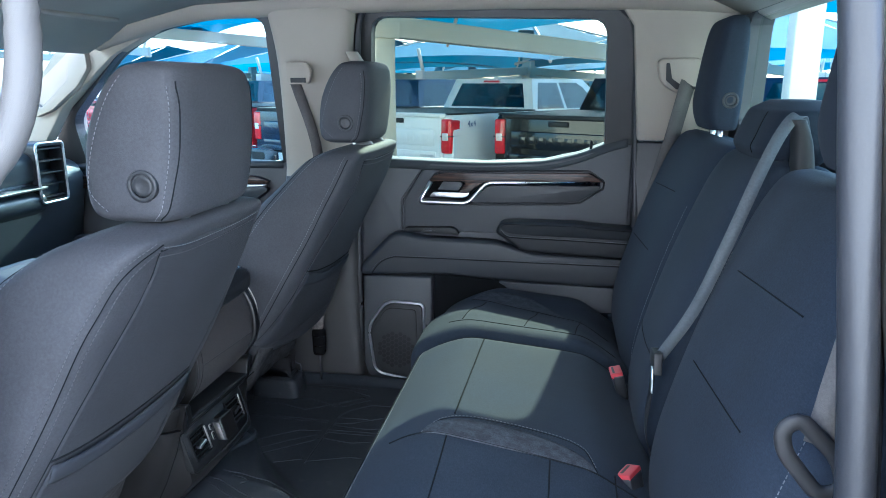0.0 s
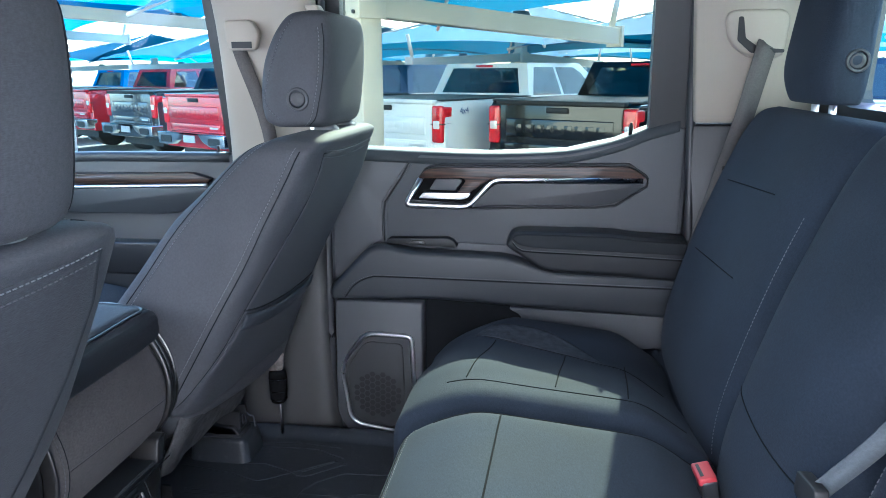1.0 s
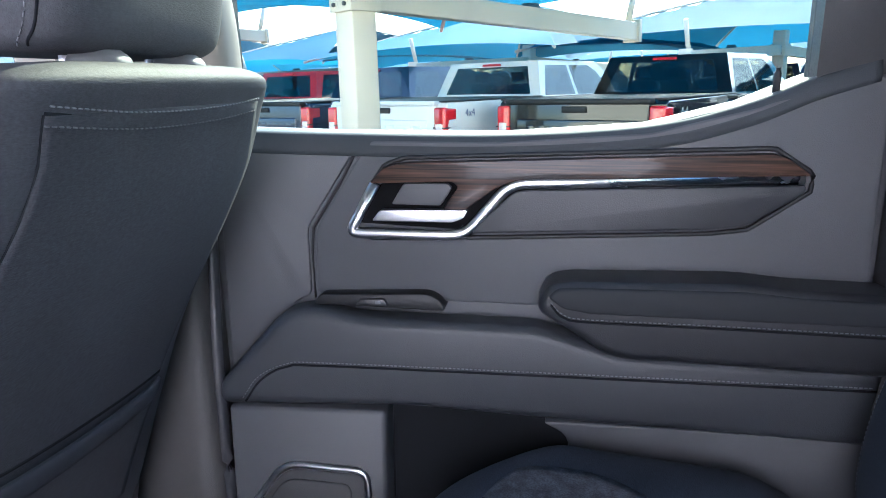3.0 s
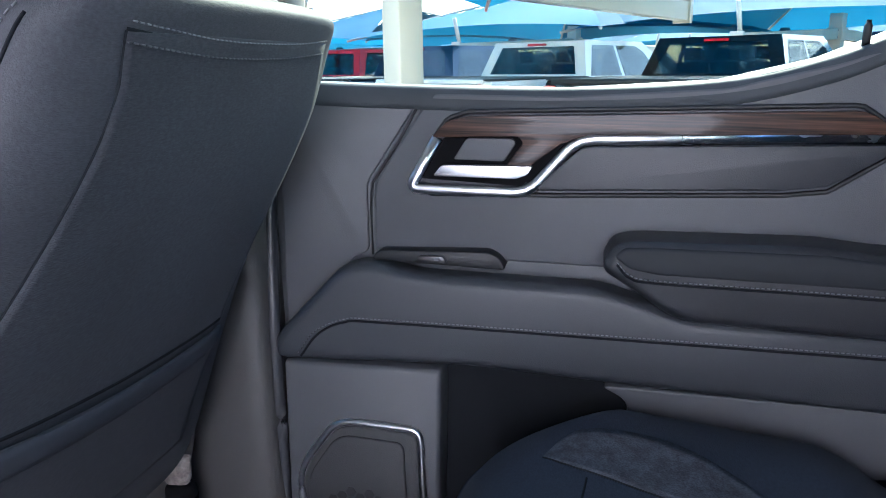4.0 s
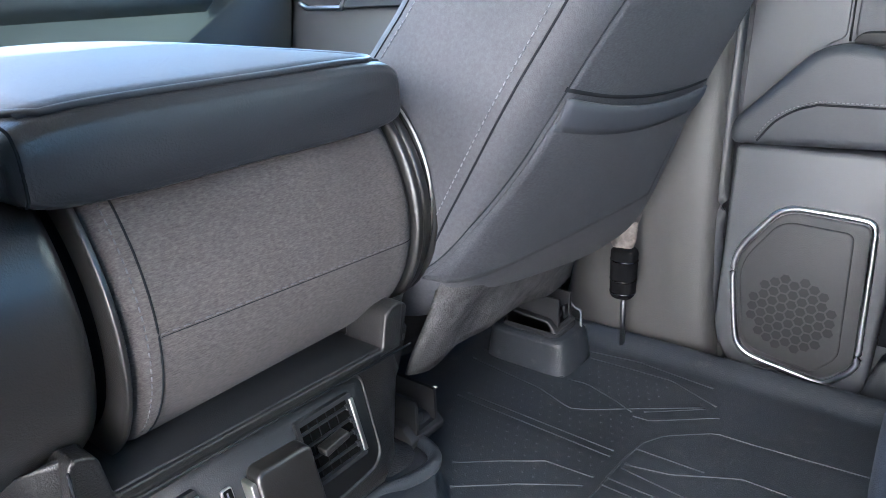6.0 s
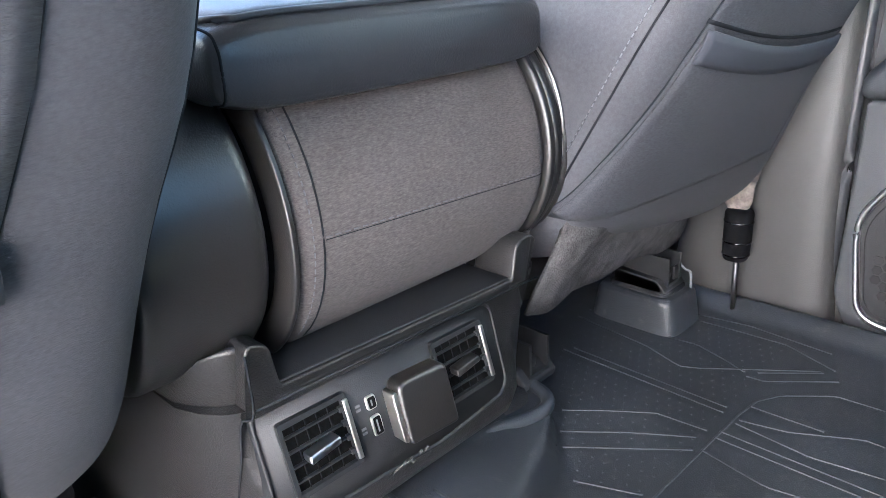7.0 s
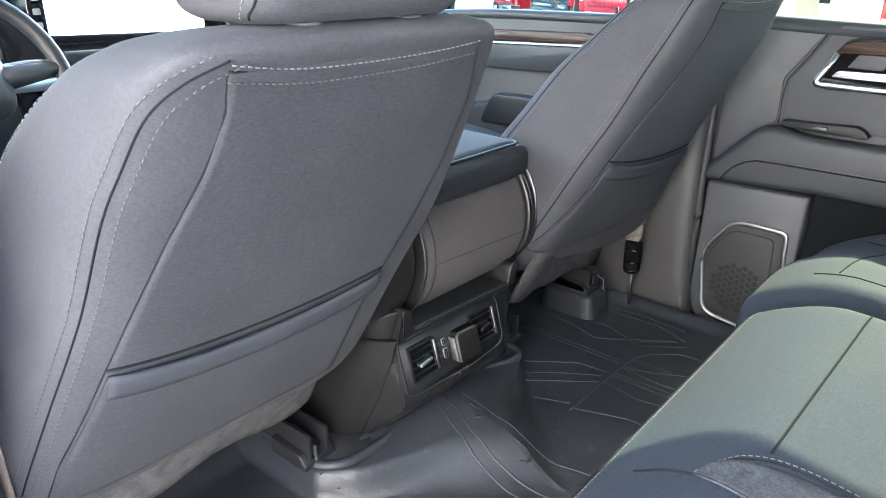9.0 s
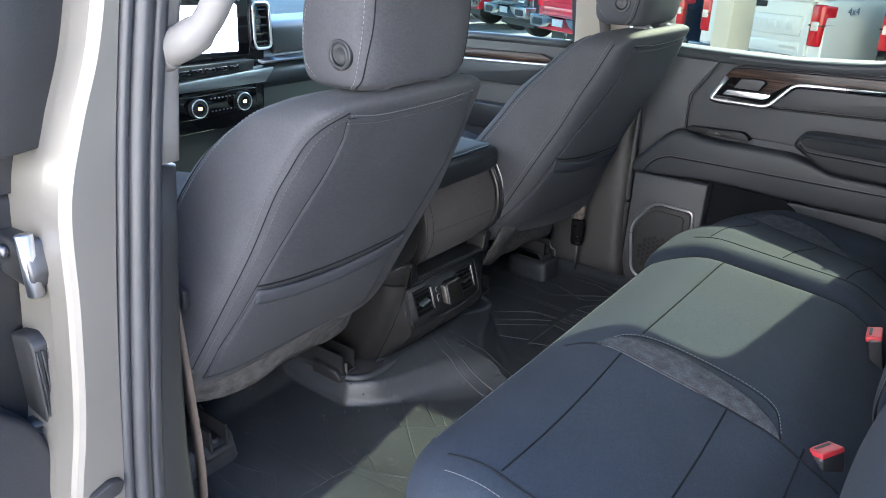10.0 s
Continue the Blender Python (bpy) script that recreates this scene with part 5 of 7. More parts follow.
# ---- centre console with folding centre seat ----
def console():
    con = empty("centre_console", (-1.0, -0.04, 0.80), "black centre console with rear vents, ports and fold-down armrest", "console")
    cy = -0.045
    # body: level rings; the rear face falls away forward to the foot, bowed, with rounded corners to the flanks
    levels = ((0.80, -0.930, 0.030), (0.862, -0.900, 0.028), (0.880, -0.885, 0.028), (0.905, -0.862, 0.026), (0.932, -0.833, 0.021), (0.955, -0.812, 0.015), (0.970, -0.805, 0.011), (0.985, -0.8085, 0.008), (1.02, -0.819, 0.006), (1.05, -0.8280, 0.004), (1.088, -0.8395, 0.001), (1.098, -0.826, 0.0))
    corner = lambda xr: ((xr - 0.003, -0.2085), (xr - 0.011, -0.219), (xr - 0.026, -0.2295), (xr - 0.05, -0.2385))
    edge = lambda z: float(np.interp(z, (0.80, 0.866, 0.905, 0.97, 1.05, 1.098, 1.16), (-0.948, -0.922, -0.903, -0.870, -0.838, -0.824, -0.824)))
    bm = bmesh.new()
    secs = []
    for z, xr, bow in levels:
        xc = edge(z)
        side = corner(xc)
        flare = 0.010 * (1.098 - z) / 0.3
        d = min(0.0, xc - xr)
        plan = [(xr, -0.11), (xr - bow * 0.3, -0.18), (xr - bow * 0.4 + d * 0.12, -0.2), (xr - bow * 0.4 + (d + bow * 0.4) * 0.55, -0.2045)] + [(x, y - flare * k / 3) for k, (x, y) in enumerate(side)] + [(-1.45, -0.25), (-1.45, 0.19)]
        plan += [(x, -0.062 - y) for x, y in reversed(side)] + [(xr + d * 0.6, 0.134), (xr + d * 0.22, 0.108), (xr, 0.082), (xr, 0.03)]
        secs.append([bm.verts.new((x, y, z)) for x, y in plan])
    for p, q in zip(secs, secs[1:]):
        for k in range(len(p)):
            bm.faces.new((p[k], p[(k + 1) % len(p)], q[(k + 1) % len(p)], q[k]))
    bm.faces.new(secs[0])
    bm.faces.new(secs[-1])
    body = part("body", bm, CONSOLE, con, "black grained plastic console body")
    body.data.set_sharp_from_angle(angle=radians(55))
    # shoulders of the flanks, cut away round the hinge hubs
    for sg, low in ((1, 0.0), (-1, 0.012)):
        plan = [(-0.824, -0.185), (-0.824, -0.2)] + list(corner(-0.824)) + [(-0.905, -0.240), (-0.94, -0.241), (-0.94, -0.185), (-0.905, -0.185), (-0.874, -0.185)]
        bm = prism(plan if sg > 0 else [(x, -0.062 - y) for x, y in plan], "z", 1.070, 1.1525 - low)
        for v in bm.verts:
            if v.co.z < 1.1:
                v.co.x -= 0.020
                v.co.y += 0.006 * sg
            if v.co.z > 1.1:
                v.co.z -= 0.030 * ease(-0.838, -0.874, v.co.x) + 0.022 * ease(-0.874, -0.94, v.co.x)
        part("shoulder", bm, CONSOLE, con, "rounded black flank shoulder", bevel=0.006, seg=3)
    # upper rear frame: a bar under the shelf with a side wall rising at each end
    outer = fillet([(-0.205, 1.084), (-0.204, 1.150), (-0.200, 1.156), (-0.183, 1.151), (-0.178, 1.113), (0.098, 1.103), (0.106, 1.141), (0.128, 1.144), (0.137, 1.138), (0.140, 1.084)], [0.004, 0.006, 0.008, 0.008, 0.005, 0.005, 0.01, 0.008, 0.008, 0.004])
    bm = prism(outer, "x", -0.868, -0.8135)
    for v in bm.verts:
        v.co.x -= 0.9 * max(0.0, 1.102 - v.co.z)
    part("rear_frame", bm, CONSOLE, con, "black grained rear console frame", bevel=0.003, seg=3)
    for y0, y1, z1 in ((-0.200, -0.181, 1.146), (0.105, 0.133, 1.134)):
        part("shelf_wall", prism(fillet([(-1.02, 1.09), (-0.862, 1.09), (-0.862, z1), (-0.90, z1 - 0.014), (-1.02, z1 - 0.04)], 0.006), "y", y0, y1), CONSOLE, con, "side wall of the open shelf", bevel=0.004, seg=3)
    part("joint", tube([(-0.8135, -0.203, 1.1025), (-0.8135, -0.05, 1.0985), (-0.8135, 0.138, 1.0925)], 0.0012, sides=5), SEAM_AND_SHADE, con)
    flank = [(-0.8125, -0.2045, 1.150), (-0.8130, -0.205, 1.10)] + [(edge(z) - 0.0020, -0.2085, z) for z, xr, bow in reversed(levels[:-1])]
    part("joint", tube(spline(flank, 40), 0.0012, sides=5), SEAM_AND_SHADE, con)
    part("shelf", prism([(-0.178, 1.100), (0.099, 1.090), (0.099, 1.1045), (-0.178, 1.1145)], "x", -1.05, -0.8185), PANEL_BLACK, con, "dark open shelf floor", bevel=0.0015)
    part("shelf_back", box(-1.06, -1.045, -0.20, 0.13, 1.09, 1.20), RECESS, con)

    # vent panel, leaning forward at its top
    def leant(poly, a, b, holes=()):
        bm = prism(poly, "x", a, b, holes=holes)
        for v in bm.verts:
            v.co.x += -0.81 - 0.30 * (v.co.z - 1.008)
        return bm
    rim = fillet([(-0.199, 0.998), (-0.197, 1.080), (-0.186, 1.090), (0.070, 1.080), (0.080, 1.072), (0.077, 0.998), (0.066, 0.988), (-0.020, 0.981), (-0.10, 0.985), (-0.188, 0.988)], 0.012)
    part("panel_surround", leant([(-0.062 + (y + 0.062) * 1.024, 1.035 + (z - 1.035) * 1.08) for y, z in rim], -0.030, -0.0012, holes=[rim]), PANEL_BLACK, con, "smooth black panel surround", bevel=0.0015, seg=2)
    vp = part("vent_panel", leant(rim, -0.026, -0.003), PANEL_BLACK, con, "black vent and socket panel")
    for y0, y1 in ((-0.178, -0.117), (-0.006, 0.057)):
        z0, z1 = 1.0105, 1.0655
        frame_out = fillet([(y0 - 0.004, z0 - 0.004), (y1 + 0.003, z0 - 0.004), (y1 + 0.003, z1 + 0.004), (y0 - 0.004, z1 + 0.005)], 0.003)
        v = part("rear_vent", leant(frame_out, -0.020, 0.0015, holes=[[(y0, z0), (y1 - 0.002, z0), (y1 - 0.002, z1), (y0, z1)]]), PANEL_BLACK, vp, "black louvred air vent", smooth=False)
        # Solid black slab just behind the slats, coloured as the vent's inner shade.
        part("vent_shade", leant([(y0 - 0.002, z0 - 0.002), (y1 + 0.001, z0 - 0.002), (y1 + 0.001, z1 + 0.002), (y0 - 0.002, z1 + 0.002)], -0.012, -0.0028), PIT, v, smooth=False)
        for k in range(4):
            z = z0 + 0.009 + k * 0.0125
            part("vent_slat", leant([(y0 + 0.001, z - 0.0007), (y1 - 0.003, z - 0.0007), (y1 - 0.003, z + 0.0007), (y0 + 0.001, z + 0.0007)], -0.0026, 0.0006), PANEL_BLACK, v, smooth=False)
            part("slat_pin", leant([(y1 - 0.006, z - 0.0022), (y1 - 0.002, z - 0.0022), (y1 - 0.002, z + 0.0022), (y1 - 0.006, z + 0.0022)], -0.0020, 0.0014), BLACK, v, smooth=False)
        for k in range(4):
            y = y0 + 0.011 + k * 0.0115
            part("vent_fin", leant([(y, z0), (y + 0.0009, z0), (y + 0.0009, z1), (y, z1)], -0.0028, -0.0018), RECESS, v, smooth=False)
        ym, zm = (y0 + y1) / 2 - 0.004, 1.0375
        part("vent_tab", leant(fillet([(ym - 0.014, zm - 0.0045), (ym + 0.018, zm - 0.0005), (ym + 0.018, zm + 0.0055), (ym - 0.014, zm + 0.0025)], 0.002), -0.002, 0.010), CHROME if y0 < -0.1 else HUB, v, bevel=0.0012)
        part("vent_edge", leant([(y1 - 0.0015, z0 + 0.001), (y1 + 0.0035, z0 + 0.001), (y1 + 0.0035, z1 - 0.001), (y1 - 0.0015, z1 - 0.001)], -0.010, 0.0035), SATIN, v, "bare satin side plate", bevel=0.0008)
    so = part("socket_cover", leant(fillet([(-0.070, 1.004), (-0.009, 1.0), (-0.008, 1.054), (-0.013, 1.058), (-0.062, 1.0605), (-0.068, 1.056)], 0.006), -0.004, 0.016), HUB, vp, "black hinged socket cover", bevel=0.004, seg=4)
    # Thin satin strip along the cover's left edge.
    part("cover_edge", leant(fillet([(-0.0745, 1.008), (-0.0695, 1.006), (-0.0685, 1.053), (-0.0735, 1.052)], 0.002), -0.004, 0.012), SATIN, so, "bright satin cover edge", bevel=0.0012)
    for z, h in ((1.048, 0.0062), (1.027, 0.0090)):
        pt = part("charging_port", leant(fillet([(-0.0945, z - h), (-0.0835, z - h), (-0.0835, z + h), (-0.0945, z + h)], 0.003), -0.004, -0.0010), SATIN, vp, "small metal charging port", bevel=0.0008)
        part("port_hole", leant(fillet([(-0.0925, z - h + 0.0013), (-0.0846, z - h + 0.0013), (-0.0846, z + h - 0.0013), (-0.0925, z + h - 0.0013)], 0.0016), -0.001, -0.0006), PIT, pt, smooth=False)
        part("port_tongue", leant([(-0.0900, z - h + 0.0035), (-0.0885, z - h + 0.0035), (-0.0885, z + h - 0.0035), (-0.0900, z + h - 0.0035)], -0.001, -0.0003), THREAD, pt, smooth=False)
        for dz in (-0.002, 0.002):
            part("port_mark", leant([(-0.1055, z + dz - 0.001), (-0.1005, z + dz - 0.001), (-0.1005, z + dz + 0.001), (-0.1055, z + dz + 0.001)], -0.003, -0.0025), THREAD_DARK, vp, smooth=False)
    rng = random.Random(5)
    scuff = bmesh.new()
    for k in range(12):
        y = -0.088 + k * 0.0042
        z = 0.978 + rng.uniform(-0.0022, 0.003)
        prism([(y, z), (y + 0.003, z + 0.0008), (y + 0.0042, z + 0.0032), (y + 0.001, z + 0.0024)], "x", -0.8075, -0.8030, scuff)
    part("scuff", scuff, FELT, con, "scuffed pale patch", smooth=False)

    # the rolled lower back of the centre seat, with plastic discs and hubs at both ends
    def roll(y0, y1, r, low=0.013, n=56, m=18, cx=-0.945, cz=1.235):
        bm = bmesh.new()
        rings = []
        for j in range(m + 1):
            y = y0 + (y1 - y0) * j / m
            e = min(1, min(j, m - j) / 1.5)
            ring = []
            for k in range(n):
                t = 2 * math.pi * k / n
                w = max(0.0, math.cos(t + radians(62))) ** 1.5
                rr = (r + low * w) * (0.965 + 0.035 * e)
                ring.append(bm.verts.new((cx + rr * math.cos(t), y, cz + rr * math.sin(t))))
            rings.append(ring)
        for p, q in zip(rings, rings[1:]):
            for k in range(n):
                bm.faces.new((p[k], p[(k + 1) % n], q[(k + 1) % n], q[k]))
        bm.faces.new(rings[0])
        bm.faces.new(rings[-1])
        return bm
    bm = roll(-0.148, 0.149, 0.132, m=40)
    tree = tree_of(bm)
    cloth = part("seat_roll", bm, CLOTH_LIT_ROLL, con, "charcoal cloth wrapped centre seat back")
    down = [(-0.6, z) for z in (1.33, 1.29, 1.24, 1.19, 1.15, 1.12)]
    seam(tree, [(x, -0.127, z) for x, z in down], (-1, 0, 0), cloth, 0.0013)
    stitches(tree, [(x, -0.1355, z) for x, z in down], (-1, 0, 0), cloth, material=THREAD_DARK)
    level = [(-0.6, y, 1.2165 - 0.045 * (y + 0.12)) for y in np.linspace(-0.125, 0.147, 8)]
    seam(tree, level, (-1, 0, 0), cloth, 0.0006)
    stitches(tree, [(x, y, z + 0.0022) for x, y, z in level], (-1, 0, 0), cloth, step=0.009, size=0.006, r=0.0006, material=THREAD_DARK)
    for y0, y1, r in ((0.153, 0.164, 0.134), (0.1665, 0.180, 0.131), (0.186, 0.204, 0.129), (-0.157, -0.1505, 0.135)):
        part("hinge_disc", roll(y0, y1, r, m=8), HUB, con, "black plastic hinge disc")
    part("disc_edge", tube([(-0.945 + 0.132 * math.cos(a), 0.1835, 1.235 + 0.132 * math.sin(a)) for a in np.linspace(-1.2, 1.0, 24)], 0.0014, sides=5), SATIN, con)
    part("hinge_hub", roll(-0.268, -0.170, 0.131, 0.004, m=22), HUB, con, "large black plastic hinge hub")
    part("hub_core", roll(-0.20, 0.19, 0.112, m=4), PIT, con)
    for y in (-0.185, 0.115):
        part("hinge_bracket", box(-0.93, -0.885, y - 0.012, y + 0.012, 1.10, 1.150), SATIN, con, "bright steel hinge bracket", bevel=0.002)
    # armrest pad on top
    bm = loft([((-1.42, -0.022, 1.35), (0, 0.16, 0), (0, 0, 0.02)), ((-1.40, -0.022, 1.352), (0, 0.172, 0), (0, 0, 0.033)), ((-1.2, -0.022, 1.354), (0, 0.174, 0), (0, 0, 0.036)), ((-0.90, -0.022, 1.352), (0, 0.173, 0), (0, 0, 0.034)), ((-0.828, -0.022, 1.350), (0, 0.171, 0), (0, 0, 0.032)), ((-0.812, -0.022, 1.347), (0, 0.166, 0), (0, 0, 0.027)), ((-0.808, -0.022, 1.345), (0, 0.158, 0), (0, 0, 0.02))], 50, 72, 5.5)
    tree = tree_of(bm)
    arm = part("armrest", bm, VINYL, con, "dark soft armrest lid with cloth top")
    top = patch(tree, lambda u, v: (-1.38 + 0.555 * u, -0.176 + 0.308 * v, 1.5), 30, 16, (0, 0, -1), lambda u, v: 0.002, 0.004)
    part("armrest_top", top, CLOTH_BOLSTER, arm, "grey cloth armrest top")
    rim = [(-1.38, -0.182, 1.6), (-1.0, -0.183, 1.6), (-0.84, -0.18, 1.6), (-0.822, -0.165, 1.6), (-0.82, 0.0, 1.6), (-0.822, 0.118, 1.6), (-0.84, 0.133, 1.6), (-1.0, 0.136, 1.6), (-1.38, 0.136, 1.6)]
    pts = drape(tree, resample([Vector(q) for q in rim], 0.012), (0, 0, -1), 0.001)
    part("piping", tube(pts, 0.003, sides=6), VINYL, arm)
    seam(tree, [(-0.5, -0.186, 1.378), (-0.5, -0.186, 1.325)], (-1, 0, 0), arm, 0.0015)
    part("armrest_plate", prism([(-1.30, -0.14), (-0.84, -0.14), (-0.84, 0.12), (-1.30, 0.12)], "z", 1.30, 1.318), BLACK, con, smooth=False)
    # front part of the console below the dash
    part("console_front", box(-1.9, -1.45, -0.20, 0.11, 0.80, 1.10), PLASTIC, con, "black console front", bevel=0.02)


console()


# ---- rubber floor mats ----
def mat_height(x, y):
    # platform round the console foot, falling as a wedge over the tunnel to the rear
    dl = (y - (-0.345 + 0.93 * max(0.0, x + 0.905))) * (0.73 if x > -0.905 else 1.0)
    dr = ((0.27 - 0.93 * max(0.0, x + 0.89)) - y) * (0.73 if x > -0.89 else 1.0)
    d = min(dl, dr)
    foot = 0.014 + 0.09 * ease(-0.87, -0.76, x)
    hump = 0.058 * ease(0.0, foot, d) + 0.028 * ease(0.03, 0.2, d) * ease(-0.97, -0.86, x)
    lip = 0.022 * ease(0.725, 0.765, y) + 0.022 * ease(-0.72, -0.76, y)
    front = 0.02 * ease(-1.08, -1.14, x) * (1 - ease(0.0, foot, d))
    return 0.80 + hump + lip + front


def floor_mat():
    mat = empty("floor_mat", (-0.7, 0, 0.80), "black rubber all-weather floor mat with raised ribs over the tunnel", "floor mat")
    bm = bmesh.new()
    nx, ny = 110, 210
    x0, x1, y0, y1 = -1.16, -0.18, -0.775, 0.772
    g = [[bm.verts.new((x0 + (x1 - x0) * i / nx, y0 + (y1 - y0) * j / ny, mat_height(x0 + (x1 - x0) * i / nx, y0 + (y1 - y0) * j / ny))) for j in range(ny + 1)] for i in range(nx + 1)]
    for i in range(nx):
        for j in range(ny):
            bm.faces.new((g[i][j], g[i + 1][j], g[i + 1][j + 1], g[i][j + 1]))
    ext = bmesh.ops.extrude_face_region(bm, geom=bm.faces[:])
    for v in ext["geom"]:
        if isinstance(v, bmesh.types.BMVert):
            v.co.z = max(0.757, v.co.z - 0.012)
    sheet = part("mat_sheet", bm, RUBBER, mat, "black moulded rubber sheet")

    def ridge(points, r=0.0021, name="rib"):
        pts = [Vector((p.x, p.y, mat_height(p.x, p.y) - r * 0.4)) for p in resample([Vector((a, b, 0)) for a, b in points], 0.012)]
        part(name, tube(pts, r, sides=8), RUBBER, sheet)

    ribs = [[(-0.71, 0.20), (-0.708, 0.35), (-0.706, 0.45), (-0.70, 0.50), (-0.68, 0.535), (-0.622, 0.582), (-0.563, 0.585), (-0.40, 0.60)],
            [(-1.0, 0.45), (-0.715, 0.444)], [(-0.99, 0.465), (-0.716, 0.459)],
            [(-1.05, 0.565), (-0.90, 0.545), (-0.83, 0.52), (-0.80, 0.535), (-0.766, 0.561), (-0.659, 0.638)],
            [(-1.05, 0.60), (-0.908, 0.592), (-0.84, 0.60), (-0.78, 0.58), (-0.74, 0.562)],
            [(-0.739, 0.555), (-0.713, 0.558), (-0.623, 0.63)], [(-0.73, 0.575), (-0.65, 0.64)],
            [(-0.90, 0.305), (-0.85, 0.345), (-0.794, 0.384), (-0.715, 0.391)], [(-0.872, 0.262), (-0.80, 0.32), (-0.717, 0.374)],
            [(-0.85, 0.236), (-0.716, 0.341)], [(-0.80, 0.19), (-0.716, 0.225)],
            [(-0.90, 0.68), (-0.80, 0.685), (-0.728, 0.687), (-0.637, 0.648)], [(-0.903, 0.70), (-0.80, 0.715), (-0.66, 0.70)],
            [(-0.707, 0.383), (-0.515, 0.383)], [(-0.709, 0.40), (-0.50, 0.40)], [(-0.709, 0.347), (-0.62, 0.33), (-0.563, 0.342), (-0.45, 0.345)],
            [(-0.701, 0.482), (-0.596, 0.485)], [(-0.70, 0.44), (-0.64, 0.455), (-0.56, 0.50), (-0.45, 0.50)], [(-0.70, 0.43), (-0.6, 0.42), (-0.48, 0.44)], [(-0.71, 0.21), (-0.60, 0.25), (-0.50, 0.25)]]
    for k, q in enumerate(ribs):
        ridge(q)
        if k in (1, 2, 3, 4, 7, 8, 9, 10, 11, 12):
            ridge([(x - 0.02, -0.10 - y) for x, y in q])
    for q in ([(-0.765, -0.70), (-0.755, -0.623), (-0.746, -0.55), (-0.734, -0.489), (-0.752, -0.385), (-0.754, -0.357), (-0.739, -0.323), (-0.666, -0.253), (-0.56, -0.19)],
              [(-0.808, -0.242), (-0.732, -0.317), (-0.655, -0.383), (-0.588, -0.426), (-0.45, -0.44)], [(-0.767, -0.209), (-0.672, -0.278)], [(-0.742, -0.188), (-0.663, -0.257)],
              [(-1.126, -0.623), (-0.874, -0.628), (-0.801, -0.681)], [(-0.734, -0.489), (-0.641, -0.467), (-0.513, -0.454)], [(-0.735, -0.509), (-0.539, -0.479)],
              [(-0.735, -0.446), (-0.682, -0.477), (-0.578, -0.429), (-0.45, -0.40)], [(-0.735, -0.61), (-0.60, -0.64), (-0.45, -0.64)]):
        ridge(q)
    # rims round the two carpeted wells beside the console foot
    for q in ([(-1.12, -0.322), (-0.97, -0.324), (-0.925, -0.318), (-0.895, -0.295), (-0.882, -0.26), (-0.880, -0.21), (-0.882, -0.17)],
              [(-1.12, 0.256), (-0.95, 0.257), (-0.895, 0.250), (-0.872, 0.234), (-0.866, 0.21), (-0.872, 0.18), (-0.885, 0.15), (-0.893, 0.11)]):
        pts = spline([(x, y, 0.8605) for x, y in q], 40)
        part("well_rim", tube(pts, 0.0095, sides=12), RUBBER, sheet, "rounded rubber rim")
    for y0, y1 in ((-0.318, -0.20), (0.13, 0.236)):
        part("well_carpet", prism(fillet([(-1.12, y0), (-0.892, y0), (-0.892, y1), (-1.12, y1)], 0.035), "z", 0.848, 0.8660), CARPET, sheet, "dark carpet in the well")
    # ribs over the tunnel
    for q in ([(-0.885, -0.038), (-0.83, -0.045), (-0.77, -0.070), (-0.715, -0.078), (-0.66, -0.072), (-0.598, -0.061), (-0.45, -0.05)], [(-0.846, -0.002), (-0.80, 0.0), (-0.752, -0.005), (-0.68, 0.015), (-0.595, 0.037), (-0.45, 0.06)],
              [(-0.855, -0.062), (-0.80, -0.085), (-0.74, -0.10), (-0.66, -0.098), (-0.50, -0.08)], [(-0.815, -0.018), (-0.785, -0.016), (-0.768, -0.030), (-0.788, -0.045)], [(-0.70, -0.030), (-0.672, -0.022), (-0.655, -0.036), (-0.672, -0.050)]):
        ridge(q, 0.0030, "tunnel_rib")
    # grip dots
    bm = bmesh.new()
    for sx, fy in ((1, lambda y: y), (-1, lambda y: -0.10 - y)):
        for i in range(16):
            for j in range(28):
                x = -1.0 + i * 0.0175 + (0.009 if j % 2 else 0)
                y = 0.21 + j * 0.0168
                if y > 0.43 - 0.1 * (x + 0.72) and y < 0.47:
                    continue
                yy = fy(y)
                z = mat_height(x, yy)
                top = bm.verts.new((x, yy, z + 0.0014))
                ring = [bm.verts.new((x + 0.0032 * math.cos(a), yy + 0.0032 * math.sin(a), z - 0.0005)) for a in (0, 1.57, 3.14, 4.71)]
                for k in range(4):
                    bm.faces.new((ring[k], ring[(k + 1) % 4], top))
    tagged(part("grip_dots", bm, RUBBER, sheet), kind="stuff")
    # raised cups round the outer seat rail feet; the inner feet stand in the carpeted wells
    for y, x, w, l in ((0.645, -0.962, 0.052, 0.085), (-0.69, -1.06, 0.07, 0.108)):
        h = 0.862
        bm = loft([((x, y, 0.79), (l, 0, 0), (0, w + 0.006, 0)), ((x, y, 0.835), (l - 0.006, 0, 0), (0, w + 0.001, 0)), ((x, y, h - 0.008), (l - 0.010, 0, 0), (0, w, 0)), ((x, y, h), (l - 0.016, 0, 0), (0, w - 0.006, 0))], 14, 48, 6)
        cup = part("rail_cup", bm, RUBBER, mat, "moulded rubber cup round a seat rail foot")
        part("cup_carpet", prism(fillet([(x - l + 0.028, y - w + 0.012), (x + l - 0.026, y - w + 0.012), (x + l - 0.026, y + w - 0.012), (x - l + 0.028, y + w - 0.012)], 0.02), "z", h - 0.004, h + 0.004), CARPET, cup)
